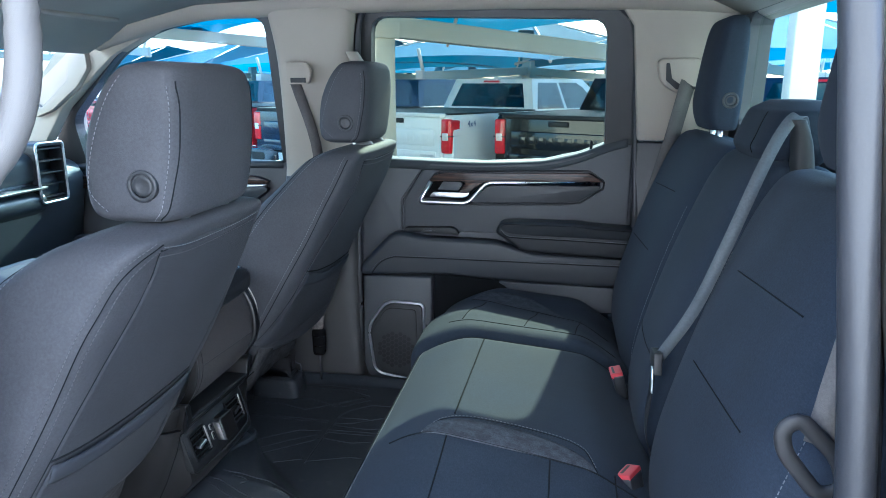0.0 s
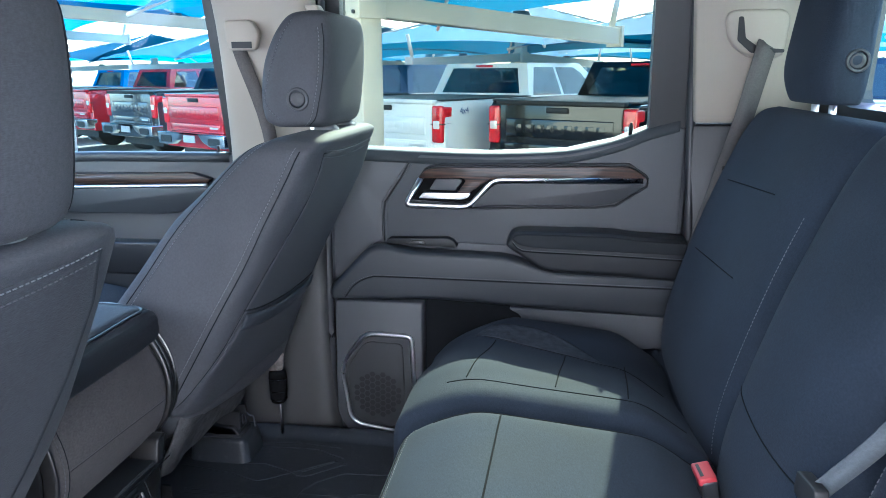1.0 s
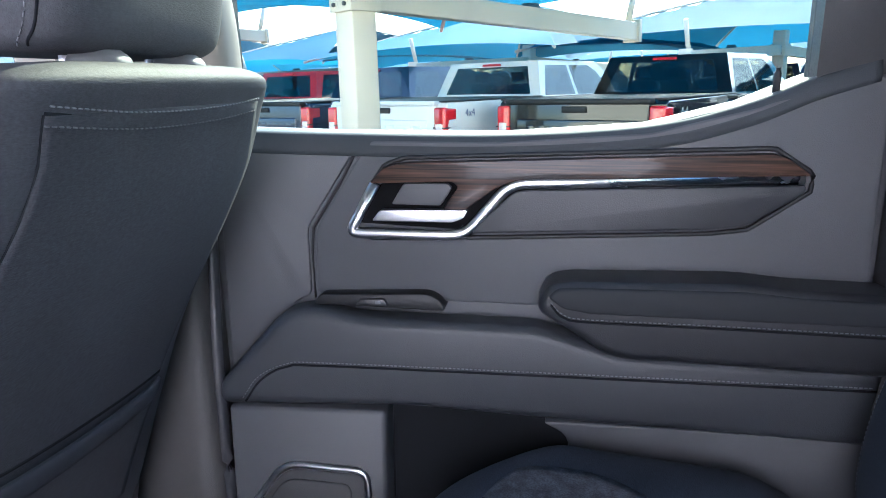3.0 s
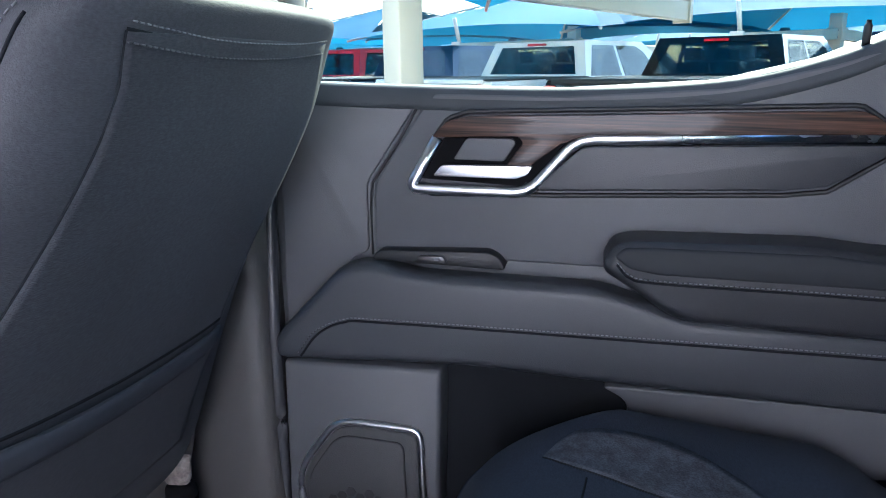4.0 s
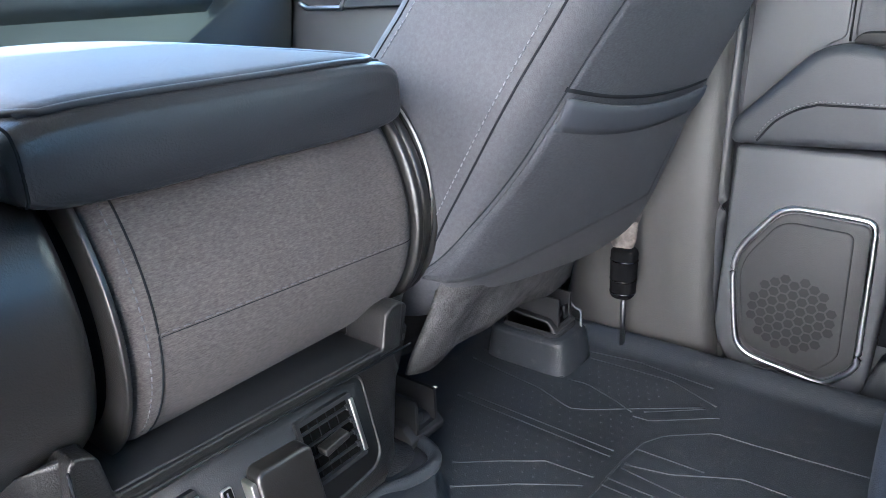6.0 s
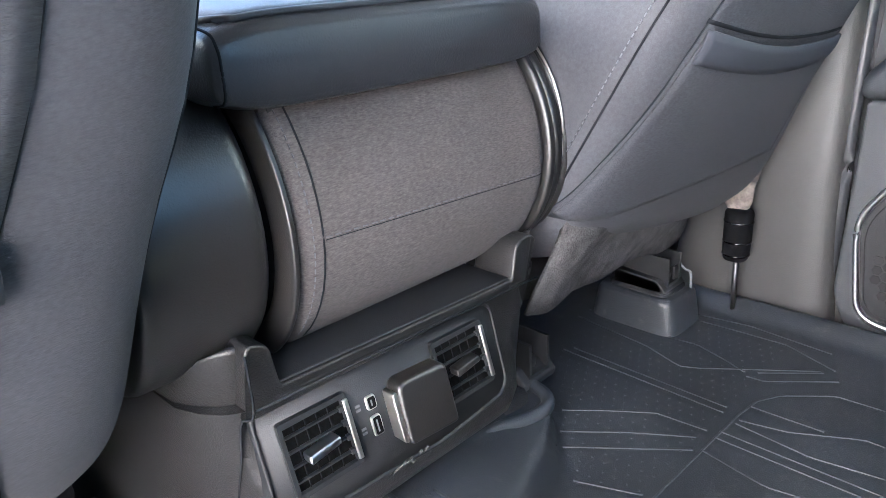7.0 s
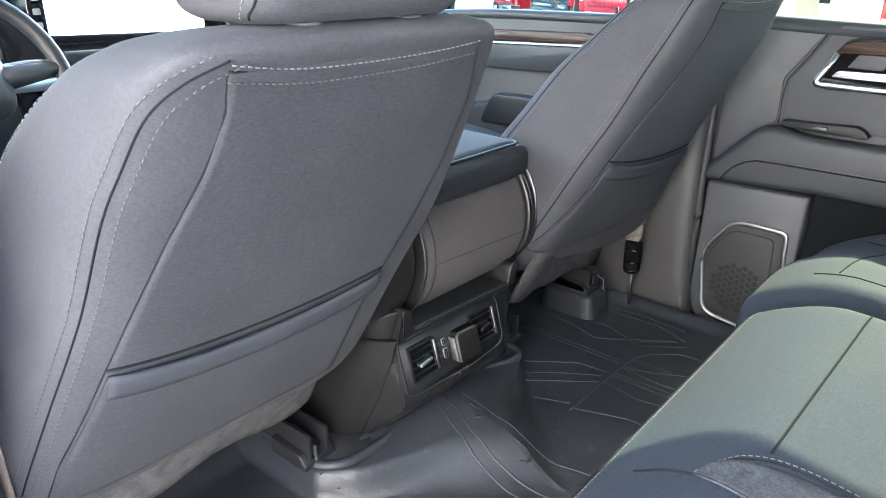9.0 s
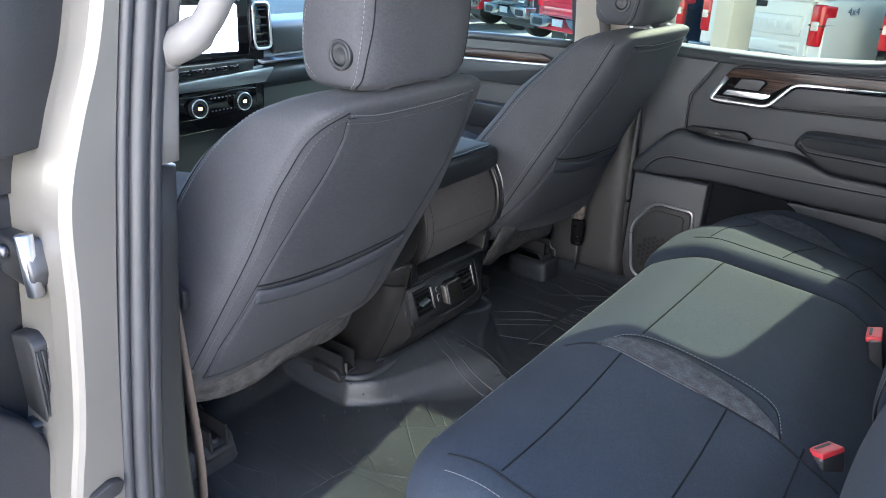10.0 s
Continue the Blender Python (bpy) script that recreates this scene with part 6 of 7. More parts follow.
        br = part("rail_foot", prism([(x - 0.05, h), (x + 0.044, h), (x + 0.046, h + 0.012), (x + 0.034, h + 0.024), (x - 0.05, h + 0.030)], "y", y - 0.030, y + 0.026), BLACK, mat, "black steel seat rail foot", bevel=0.003)
        part("foot_bolt", loft([((x + 0.028, y + 0.012, h + 0.018), (0.011, 0, 0), (0, 0.011, 0)), ((x + 0.028, y + 0.012, h + 0.034), (0.010, 0, 0), (0, 0.010, 0))], 3, 10, 2), BLACK, br)
        part("foot_tab", box(x + 0.042, x + 0.046, y + 0.01, y + 0.035, h, h + 0.040), STEEL, br, bevel=0.001)
        part("foot_wire", tube(spline([(x + 0.03, y + 0.03, h + 0.06), (x + 0.05, y + 0.036, h + 0.03), (x + 0.062, y + 0.038, h + 0.024), (x + 0.068, y + 0.030, h - 0.002)], 14), 0.0022, sides=6), THREAD, br, "thin pale wire")
    for y, x in ((0.218, -0.955), (-0.297, -0.93)):
        br = part("rail_foot", prism([(x - 0.12, 0.858), (x + 0.005, 0.858), (x + 0.008, 0.868), (x - 0.12, 0.880)], "y", y - 0.024, y + 0.024), BLACK, mat, "black steel seat rail foot", bevel=0.002)
        part("foot_tab", box(x + 0.001, x + 0.006, y - 0.024, y - 0.018, 0.862, 0.900), SATIN, br, "bright steel flange edge", bevel=0.001)


floor_mat()


# ---- dashboard and steering wheel ----
DASH = textured("soft_dash_skin", (0.055, 0.062, 0.066), 0.34, (700, 0.1, 0.0004), (4, 0.1))
SCREEN = glow("bright_display", (1.0, 0.99, 0.95), 1.6)
TEAL = glow("teal_indicator", (0.1, 0.75, 0.8), 1.2)


def dashboard():
    d = empty("dashboard", (-1.85, 0, 1.2), "dark dashboard with bright centre display, vents and climate knobs", "dashboard")
    prof = fillet([(-2.30, 1.30), (-2.30, 1.555), (-1.95, 1.585), (-1.80, 1.56), (-1.765, 1.50), (-1.775, 1.44), (-1.80, 1.30), (-1.86, 1.05), (-2.1, 1.0)], 0.03)
    part("main_body", prism(prof, "y", -0.86, 0.86), DASH, d, "dark soft dashboard body", bevel=0.01)
    pad = fillet([(-2.0, 1.40), (-2.0, 1.50), (-1.78, 1.485), (-1.74, 1.465), (-1.745, 1.425), (-1.80, 1.39)], 0.02)
    part("padded_band", prism(pad, "y", 0.13, 0.62), DASH, d, "soft grey padded band before the passenger", bevel=0.01, seg=3)
    part("trim_strip", prism(fillet([(-1.80, 1.500), (-1.738, 1.488), (-1.735, 1.495), (-1.80, 1.512)], 0.002), "y", 0.15, 0.62), CHROME, d, "satin strip along the band")
    # centre stack
    st = part("display_tower", prism(fillet([(-0.36, 1.30), (0.16, 1.30), (0.185, 1.56), (0.17, 1.70), (-0.40, 1.70), (-0.40, 1.50)], 0.03), "x", -1.83, -1.758), GLOSS, d, "gloss black centre stack", bevel=0.006)
    part("display", prism(fillet([(-0.30, 1.545), (0.072, 1.535), (0.080, 1.675), (-0.30, 1.68)], 0.006), "x", -1.757, -1.752), SCREEN, st, "bright white display screen", smooth=False)
    part("display_bezel", prism(fillet([(-0.335, 1.525), (0.120, 1.518), (0.126, 1.70), (-0.335, 1.70)], 0.012), "x", -1.77, -1.7555), GLOSS, st, bevel=0.003)
    for k in range(4):
        part("display_icon", prism(fillet([(-0.325, 1.56 + k * 0.028), (-0.309, 1.56 + k * 0.028), (-0.309, 1.573 + k * 0.028), (-0.325, 1.573 + k * 0.028)], 0.003), "x", -1.7555, -1.754), THREAD, st, smooth=False)
    for k in range(5):
        part("status_mark", box(-1.7555, -1.7535, 0.015 + k * 0.018, 0.024 + k * 0.018, 1.683, 1.690), THREAD, st, smooth=False)
    sw = part("switch_bar", prism(fillet([(-0.28, 1.475), (0.115, 1.47), (0.125, 1.505), (-0.28, 1.51)], 0.006), "x", -1.765, -1.742), VINYL, st, "row of toggle switches", bevel=0.003)
    for k in range(6):
        part("toggle", box(-1.745, -1.738, -0.20 + k * 0.045, -0.165 + k * 0.045, 1.482, 1.496), GLOSS, sw, bevel=0.002)
        part("toggle_mark", box(-1.7382, -1.7372, -0.188 + k * 0.045, -0.178 + k * 0.045, 1.490, 1.4925), glow("amber_mark", (1, 0.3, 0.05), 0.6) if k == 0 else THREAD, sw, smooth=False)
    part("stack_strip", prism(fillet([(-0.40, 1.435), (0.16, 1.43), (0.19, 1.46), (0.20, 1.475), (-0.40, 1.455)], 0.006), "x", -1.77, -1.738), CHROME, st, "satin silver strip", bevel=0.003)
    hv = part("climate_panel", prism(fillet([(-0.36, 1.345), (0.125, 1.345), (0.13, 1.418), (-0.36, 1.42)], 0.015), "x", -1.79, -1.748), GLOSS, st, "gloss black climate panel", bevel=0.004)
    for y in (-0.105, 0.062):
        def disc(r, a, b, n=28):
            return prism([(y + r * math.cos(2 * math.pi * k / n), 1.381 + r * math.sin(2 * math.pi * k / n)) for k in range(n)], "x", a, b)
        kn = part("climate_knob", disc(0.030, -1.75, -1.728), VINYL, hv, "round climate knob", bevel=0.003)
        part("knob_ring", tube([(-1.729, y + 0.027 * math.cos(2 * math.pi * k / 28), 1.381 + 0.027 * math.sin(2 * math.pi * k / 28)) for k in range(28)], 0.0025, sides=6, closed=True), CHROME, kn)
        part("knob_display", disc(0.016, -1.729, -1.7275, 20), GLOSS, kn, smooth=False)
        part("knob_reading", box(-1.7275, -1.7268, y - 0.006, y + 0.006, 1.377, 1.386), glow("amber_reading", (1.0, 0.6, 0.15), 1.5), kn, smooth=False)
    for k in range(7):
        for z in (1.363, 1.402):
            part("climate_mark", box(-1.748, -1.747, -0.052 + k * 0.014, -0.046 + k * 0.014, z - 0.002, z + 0.002), THREAD, hv, smooth=False)
    bt = part("start_button", prism([(-0.215 + 0.024 * math.cos(2 * math.pi * k / 24), 1.383 + 0.024 * math.sin(2 * math.pi * k / 24)) for k in range(24)], "x", -1.75, -1.735), VINYL, hv, "round start button with teal ring", bevel=0.003)
    part("start_ring", tube([(-1.735, -0.215 + 0.02 * math.cos(2 * math.pi * k / 24), 1.383 + 0.02 * math.sin(2 * math.pi * k / 24)) for k in range(24)], 0.0022, sides=6, closed=True), TEAL, bt)
    # vents beside the display and at the passenger's end
    for y0, y1, z0, z1, x in ((0.140, 0.205, 1.535, 1.675, -1.752), (0.590, 0.722, 1.440, 1.640, -1.742)):
        fr = part("dash_vent", prism(fillet([(y0, z0), (y1, z0), (y1, z1), (y0, z1)], 0.015), "x", x - 0.10, x, holes=[fillet([(y0 + 0.008, z0 + 0.01), (y1 - 0.008, z0 + 0.01), (y1 - 0.008, z1 - 0.01), (y0 + 0.008, z1 - 0.01)], 0.01)]), VINYL, d, "dark louvred dashboard vent", smooth=False)
        part("vent_back", box(x - 0.09, x - 0.05, y0 + 0.004, y1 - 0.004, z0 + 0.004, z1 - 0.004), BLACK, fr, smooth=False)
        for k in range(5):
            z = z0 + 0.02 + (z1 - z0 - 0.04) * k / 4
            part("vent_slat", box(x - 0.035, x - 0.004, y0 + 0.008, y1 - 0.008, z - 0.0025, z + 0.0025), PLASTIC, fr, smooth=False)
        ring = fillet([(y0, z0), (y1, z0), (y1, z1), (y0, z1)], 0.015)
        part("vent_rim", tube(resample([Vector((x, a, b)) for a, b in ring + ring[:1]], 0.01)[:-1], 0.005, sides=6, closed=True), CHROME, fr)
    part("top_pad", prism(fillet([(-1.95, 1.505), (-1.78, 1.505), (-1.758, 1.52), (-1.76, 1.59), (-1.79, 1.612), (-1.95, 1.62)], 0.015), "y", 0.22, 0.625), DASH, d, "soft upper pad before the passenger", bevel=0.01)
    # steering wheel
    w = empty("steering_wheel", (-1.50, -0.565, 1.49), "dark leather steering wheel with satin silver spokes", "steering wheel")
    c = Vector((-1.50, -0.565, 1.49))
    up = Vector((-0.42, 0, 0.907)).normalized()
    rt = Vector((0, 1, 0))
    rim = [c + (rt * math.cos(a) + up * math.sin(a)) * 0.178 for a in (2 * math.pi * k / 48 for k in range(48))]
    part("rim", tube(rim, 0.0155, sides=14, closed=True, up=(0.9, 0, 0.42)), VINYL, w, "dark leather rim")
    nrm = up.cross(rt)
    hub = loft([(tuple(c - nrm * 0.03), tuple(rt * 0.06), tuple(up * 0.05)), (tuple(c), tuple(rt * 0.085), tuple(up * 0.07)), (tuple(c + nrm * 0.02), tuple(rt * 0.06), tuple(up * 0.05))], 10, 28, 3)
    part("hub", hub, VINYL, w)
    for a in (0.12, math.pi - 0.12, -math.pi / 2):
        dirn = rt * math.cos(a) + up * math.sin(a)
        part("spoke", tube([c + dirn * 0.06, c + dirn * 0.12, c + dirn * 0.172], [0.022, 0.018, 0.013], sides=10), LEDGE, w)
        part("spoke_bezel", tube([c + dirn * 0.06 + up * 0.022 + nrm * 0.0, c + dirn * 0.12 + up * 0.02, c + dirn * 0.165 + up * 0.012], 0.005, sides=6), CHROME, w, "satin silver spoke trim")
    for sx in (-1, 1):
        for k in range(3):
            q = c + rt * sx * (0.095 + 0.016 * k) + up * 0.016
            part("wheel_button", tube([q - rt * 0.005, q + rt * 0.005], 0.006, sides=8), BLACK, w)
    part("column", tube([c + Vector((-0.02, 0, -0.01)), c + Vector((-0.32, 0, -0.10))], 0.055, sides=16), BLACK, w)


dashboard()


# ---- driver side: pillars, seals, open rear door, front door ----
def driver_side():
    jamb = empty("pillar_b_driver", (-0.8, -0.9, 0.7), "silver painted centre pillar of the open driver side", "pillar", kind="structure")
    body = ((0.60, -1.02, -1.13), (0.90, -1.0, -1.095), (1.064, -0.985, -1.066), (1.117, -0.978, -1.060), (1.238, -0.964, -1.034), (1.389, -0.944, -1.014), (1.53, -0.922, -1.000), (1.63, -0.905, -0.968), (1.731, -0.885, -0.928), (1.9, -0.85, -0.885), (2.12, -0.80, -0.84))
    bm = bmesh.new()
    rows = []
    for z, yi, yo in smooth_rows([list(q) for q in body], 60):
        r = 0.012
        rows.append([bm.verts.new(q) for q in ((-0.90, yi, z), (-0.722, yi, z), (-0.714, yi - 0.008, z), (-0.713, yo + r, z), (-0.717, yo + r * 0.4, z), (-0.724, yo, z), (-0.76, yo - 0.004, z), (-0.90, yo - 0.006, z))])
    for a, b in zip(rows, rows[1:]):
        for k in range(8):
            bm.faces.new((a[k], a[(k + 1) % 8], b[(k + 1) % 8], b[k]))
    part("painted_body", bm, PAINT, jamb, "silver painted pillar body", smooth=False)
    part("striker_bracket", prism(fillet([(-1.045, 1.095), (-1.0, 1.10), (-0.992, 1.118), (-1.01, 1.125), (-1.04, 1.115)], 0.006), "x", -0.715, -0.70), BLACK, jamb, "small black bracket", bevel=0.003)
    for dy, r, dx in ((0.008, 0.008, 0.0), (0.027, 0.013, 0.006), (0.05, 0.012, 0.002)):
        line = [(-0.71 + dx, -1.012 + dy, 0.66), (-0.712 + dx, -1.005 + dy, 0.9), (-0.715 + dx, -0.985 + dy, 1.13), (-0.715 + dx, -0.94 + dy, 1.45), (-0.713 + dx, -0.90 + dy, 1.69), (-0.70 + dx, -0.825 + dy, 2.06)]
        part("door_seal", tube(spline(line, 50), r, sides=12), SEAL, jamb, "dark rubber door seal")
    tr = part("inner_trim", loft([((-0.83, -0.905, 0.76), (0.11, 0, 0), (0, 0.04, 0)), ((-0.83, -0.90, 1.15), (0.108, 0, 0), (0, 0.04, 0)), ((-0.83, -0.855, 1.55), (0.108, 0, 0), (0, 0.035, 0))], 8, 28, 5), PLASTIC, jamb, "dark lower pillar trim")
    up = part("upper_trim", loft([((-0.82, -0.853, 1.56), (0.105, 0, 0), (0, 0.035, 0)), ((-0.815, -0.815, 1.8), (0.10, 0, 0), (0, 0.035, 0)), ((-0.80, -0.75, 2.08), (0.12, 0, 0), (0, 0.04, 0))], 10, 28, 5), PILLAR_DIMMED, jamb, "pale grey upper pillar trim")
    g = empty("grab_handle_driver", (-0.70, -0.78, 1.75), "thick pale grey pillar grab handle", "grab handle")
    bar = spline([(-0.735, -0.80, 2.06), (-0.655, -0.775, 2.03), (-0.626, -0.772, 1.94), (-0.632, -0.782, 1.82), (-0.668, -0.803, 1.74), (-0.74, -0.835, 1.70)], 30)
    part("bar", tube(bar, [0.022] * 4 + [0.019] * 20 + [0.024] * 6, sides=16), PILLAR_DIMMED, g)
    for a, b in (((-0.715, -0.822, 1.711), (-0.765, -0.85, 1.690)), ((-0.700, -0.788, 2.046), (-0.755, -0.80, 2.072))):
        part("end_cover", tube([a, b], [0.026, 0.031], sides=16), PILLAR_DIMMED, g, "pale grey end cover", bevel=0.004)
    # rear jamb: seal and painted edge
    cj = empty("pillar_c_driver", (0.3, -0.9, 0.7), "silver painted rear pillar edge with dark rubber seal", "pillar", kind="structure")
    rim = [(0.168, -0.845, 2.05), (0.188, -0.875, 1.92), (0.203, -0.893, 1.74), (0.225, -0.905, 1.50), (0.244, -0.91, 1.2), (0.251, -0.91, 0.8)]
    part("door_seal", tube(spline(rim, 40), 0.016, sides=12), SEAL, cj)
    part("inner_seal", tube(spline([(x + 0.022, y + 0.03, z) for x, y, z in rim], 40), 0.010, sides=10), SEAL, cj)
    bm = prism([(0.171, 2.10), (0.196, 1.95), (0.221, 1.74), (0.246, 1.50), (0.266, 1.2), (0.276, 0.62), (0.62, 0.62), (0.62, 2.1)], "y", 0.0, 0.07)
    for v in bm.verts:
        v.co.y += -0.985 + max(0, v.co.z - 1.5) * 0.24
    part("painted_edge", bm, PAINT, cj, "silver painted rear pillar", bevel=0.02, seg=4)
    bm = prism([(0.266, 2.08), (0.281, 1.95), (0.311, 1.74), (0.341, 1.50), (0.362, 0.76), (0.52, 0.76), (0.52, 2.08)], "y", 0, 0.03)
    for v in bm.verts:
        v.co.y += -0.885 + max(0, v.co.z - 1.5) * 0.2
    part("inner_trim", bm, PILLAR, cj, "pale grey inner trim")
    # roof rail over the opening and sill under it
    rail = spline([(-1.62, -0.80, 1.95), (-1.4, -0.79, 2.05), (-1.0, -0.785, 2.10), (-0.4, -0.785, 2.115), (0.2, -0.785, 2.10), (0.5, -0.79, 2.05)], 40)
    tagged(part("roof_rail", tube(rail, 0.06, sides=14), PAINT), "silver painted roof rail over the open door", "roof rail", kind="structure")
    tagged(part("headliner_edge", tube([p + Vector((0, 0.05, -0.012)) for p in rail], 0.045, sides=12), HEADLINER), "warm grey headliner edge", "headliner", kind="structure")
    tagged(part("sill_driver", box(-0.75, 0.32, -0.96, -0.77, 0.62, 0.775), PLASTIC, bevel=0.02), "black plastic sill plate of the open door", "sill plate", kind="structure")
    tagged(part("roof_skin", prism([(-1.62, 2.06), (-1.2, 2.155), (-0.4, 2.175), (0.3, 2.165), (0.56, 2.10), (0.56, 2.12), (0.3, 2.19), (-0.4, 2.20), (-1.2, 2.18), (-1.62, 2.08)], "y", -0.80, 0.80), PAINT), "silver painted cab roof", "roof", kind="structure")
    # open rear door, hinged at the centre pillar and swung out
    dr = empty("door_3", (-0.75, -1.0, 0.7), "open rear driver-side door with dark inner trim", "door", kind="structure")
    # Blacker than the other doors' grey panels; its shade is put into the colour.
    part("inner_panel", prism(fillet([(-1.065, 0.76), (-1.90, 0.76), (-1.92, 1.55), (-0.992, 1.53), (-1.025, 1.31)], 0.02), "x", -0.875, -0.845), PANEL_BLACK, dr, "inner door panel, blackened for its shade", bevel=0.012)
    part("ledge", prism(fillet([(-1.045, 0.80), (-1.9, 0.80), (-1.9, 1.30), (-1.12, 1.275), (-1.06, 1.215), (-1.037, 1.14)], 0.03), "x", -0.846, -0.775), VINYL, dr, "dark vinyl armrest ledge", bevel=0.02, seg=4)
    part("door_shell", prism(fillet([(-1.06, 0.70), (-1.95, 0.70), (-1.95, 1.57), (-0.985, 1.55)], 0.02), "x", -0.965, -0.87), PAINT, dr, "silver door shell", bevel=0.012)
    part("edge_seal", tube([(-0.85, -1.065, 0.72), (-0.85, -1.04, 1.1), (-0.85, -0.985, 1.5), (-0.85, -0.90, 1.85)], 0.014, sides=10), SEAL, dr)
    fr = prism([(-0.985, 1.53), (-0.865, 2.05), (-1.8, 2.05), (-1.93, 1.60), (-1.93, 1.53)], "x", -0.92, -0.84, holes=[fillet([(-1.06, 1.56), (-0.96, 2.0), (-1.77, 2.0), (-1.87, 1.62)], 0.03)])
    part("window_frame", fr, PANEL_BLACK, dr, "dark window frame", smooth=False)
    part("frame_end", prism(fillet([(-0.955, 1.60), (-1.035, 1.59), (-1.0, 1.78), (-0.93, 2.05), (-0.85, 2.05), (-0.912, 1.78)], 0.01), "x", -0.835, -0.78), PANEL_BLACK, dr, "black end of the window frame", bevel=0.006)
    for z in (0.90, 1.452):
        h = part("hinge", prism(fillet([(-0.85, z - 0.03), (-0.765, z - 0.034), (-0.755, z - 0.01), (-0.765, z + 0.034), (-0.85, z + 0.03)], 0.008), "y", -1.035, -1.004), STEEL, dr, "bare steel door hinge", bevel=0.004)
        part("hinge_pin", tube([(-0.77, -1.028, z - 0.042), (-0.77, -1.028, z + 0.042)], 0.011, sides=12), CHROME, h)
        part("hinge_bolt", tube([(-0.815, -1.036, z + 0.012), (-0.815, -1.044, z + 0.012)], 0.010, sides=6), STEEL, h)
    ck = part("check_strap", prism(fillet([(-0.845, 1.21), (-0.785, 1.205), (-0.78, 1.335), (-0.80, 1.345), (-0.845, 1.335)], 0.008), "y", -1.045, -1.012), BLACK, dr, "black door check", bevel=0.004)
    for k in range(4):
        part("check_rib", box(-0.786, -0.777, -1.042 + k * 0.007, -1.0395 + k * 0.007, 1.22, 1.325), HUB, ck, bevel=0.001)
    boot = bmesh.new()
    for k in range(9):
        tube([(-0.815, -1.05, 1.10 + k * 0.012), (-0.815, -1.05, 1.107 + k * 0.012)], 0.016, boot, sides=14)
    part("wiring_boot", boot, BLACK, dr, "ribbed rubber wiring boot")
    # closed front driver door, seen only as a dark inner face
    fd = empty("door_4", (-1.4, -0.9, 0.7), "closed front driver door with dark trim", "door", kind="structure")
    part("inner_panel", prism([(-1.98, 0.76), (-0.99, 0.76), (-0.99, 1.56), (-1.5, 1.555), (-1.98, 1.5)], "y", -0.97, -0.872), PANEL, fd, bevel=0.01)
    bm = prism([(-1.99, 1.47), (-1.62, 1.99), (-1.45, 2.06), (-1.2, 2.09), (-0.93, 2.09), (-0.945, 1.5)], "y", -0.05, 0.0, holes=[fillet([(-1.86, 1.53), (-1.56, 1.93), (-1.40, 2.01), (-1.2, 2.045), (-1.0, 2.045), (-1.0, 1.53)], 0.03)])
    for v in bm.verts:
        v.co.y += -0.885 + (v.co.z - 1.57) * 0.2
    part("window_frame", bm, PLASTIC, fd, smooth=False)
    part("rocker", box(-2.0, -0.72, -1.0, -0.86, 0.55, 0.775), PAINT, fd, bevel=0.02)


driver_side()


# ---- outside: a gently sloping car lot under blue shade canopies ----
LOT = Matrix.Translation((0, 0, 0.0))
ASPHALT = textured("grey_concrete_lot", (0.23, 0.22, 0.205), 0.9, (40, 0.15, 0.003), (0.35, 0.15), spec=0.2)
STEELWORK = textured("cream_painted_steel", (0.66, 0.59, 0.47), 0.5, (200, 0.03, 0.0005), (1.2, 0.06))
WINDOW = glass("tinted_truck_glass", (0.50, 0.54, 0.54), 0.10)
TYRE = textured("black_tyre", (0.02, 0.02, 0.02), 0.8, (80, 0.2, 0.002), (5, 0.2))
ALLOY = shader("bright_alloy", (0.6, 0.6, 0.62), 0.25, 1.0)
TAIL = shader("red_tail_lens", (0.55, 0.01, 0.015), 0.12, coat=0.8)
LENS = shader("clear_lens", (0.75, 0.68, 0.68), 0.1, coat=0.6)

ground = part("ground", box(-600, 600, -600, 600, -0.3, 0.0), ASPHALT, smooth=False)
ground.matrix_basis = LOT
tagged(ground, "pale sunlit concrete car lot", "ground", kind="structure")


# unseen wall added on the open-door side, facing the sun, to bounce light inside
BOUNCE_WALL = textured("pale_bounce_wall", (0.85, 0.80, 0.72), 0.9, (30, 0.05, 0.004), (0.5, 0.05), spec=0.2)
tagged(part("wall_bounce", box(-25, 25, -5.8, -5.4, -0.2, 7.0), BOUNCE_WALL, smooth=False), "unseen pale wall added to bounce sunlight into the cab", "wall", kind="structure")


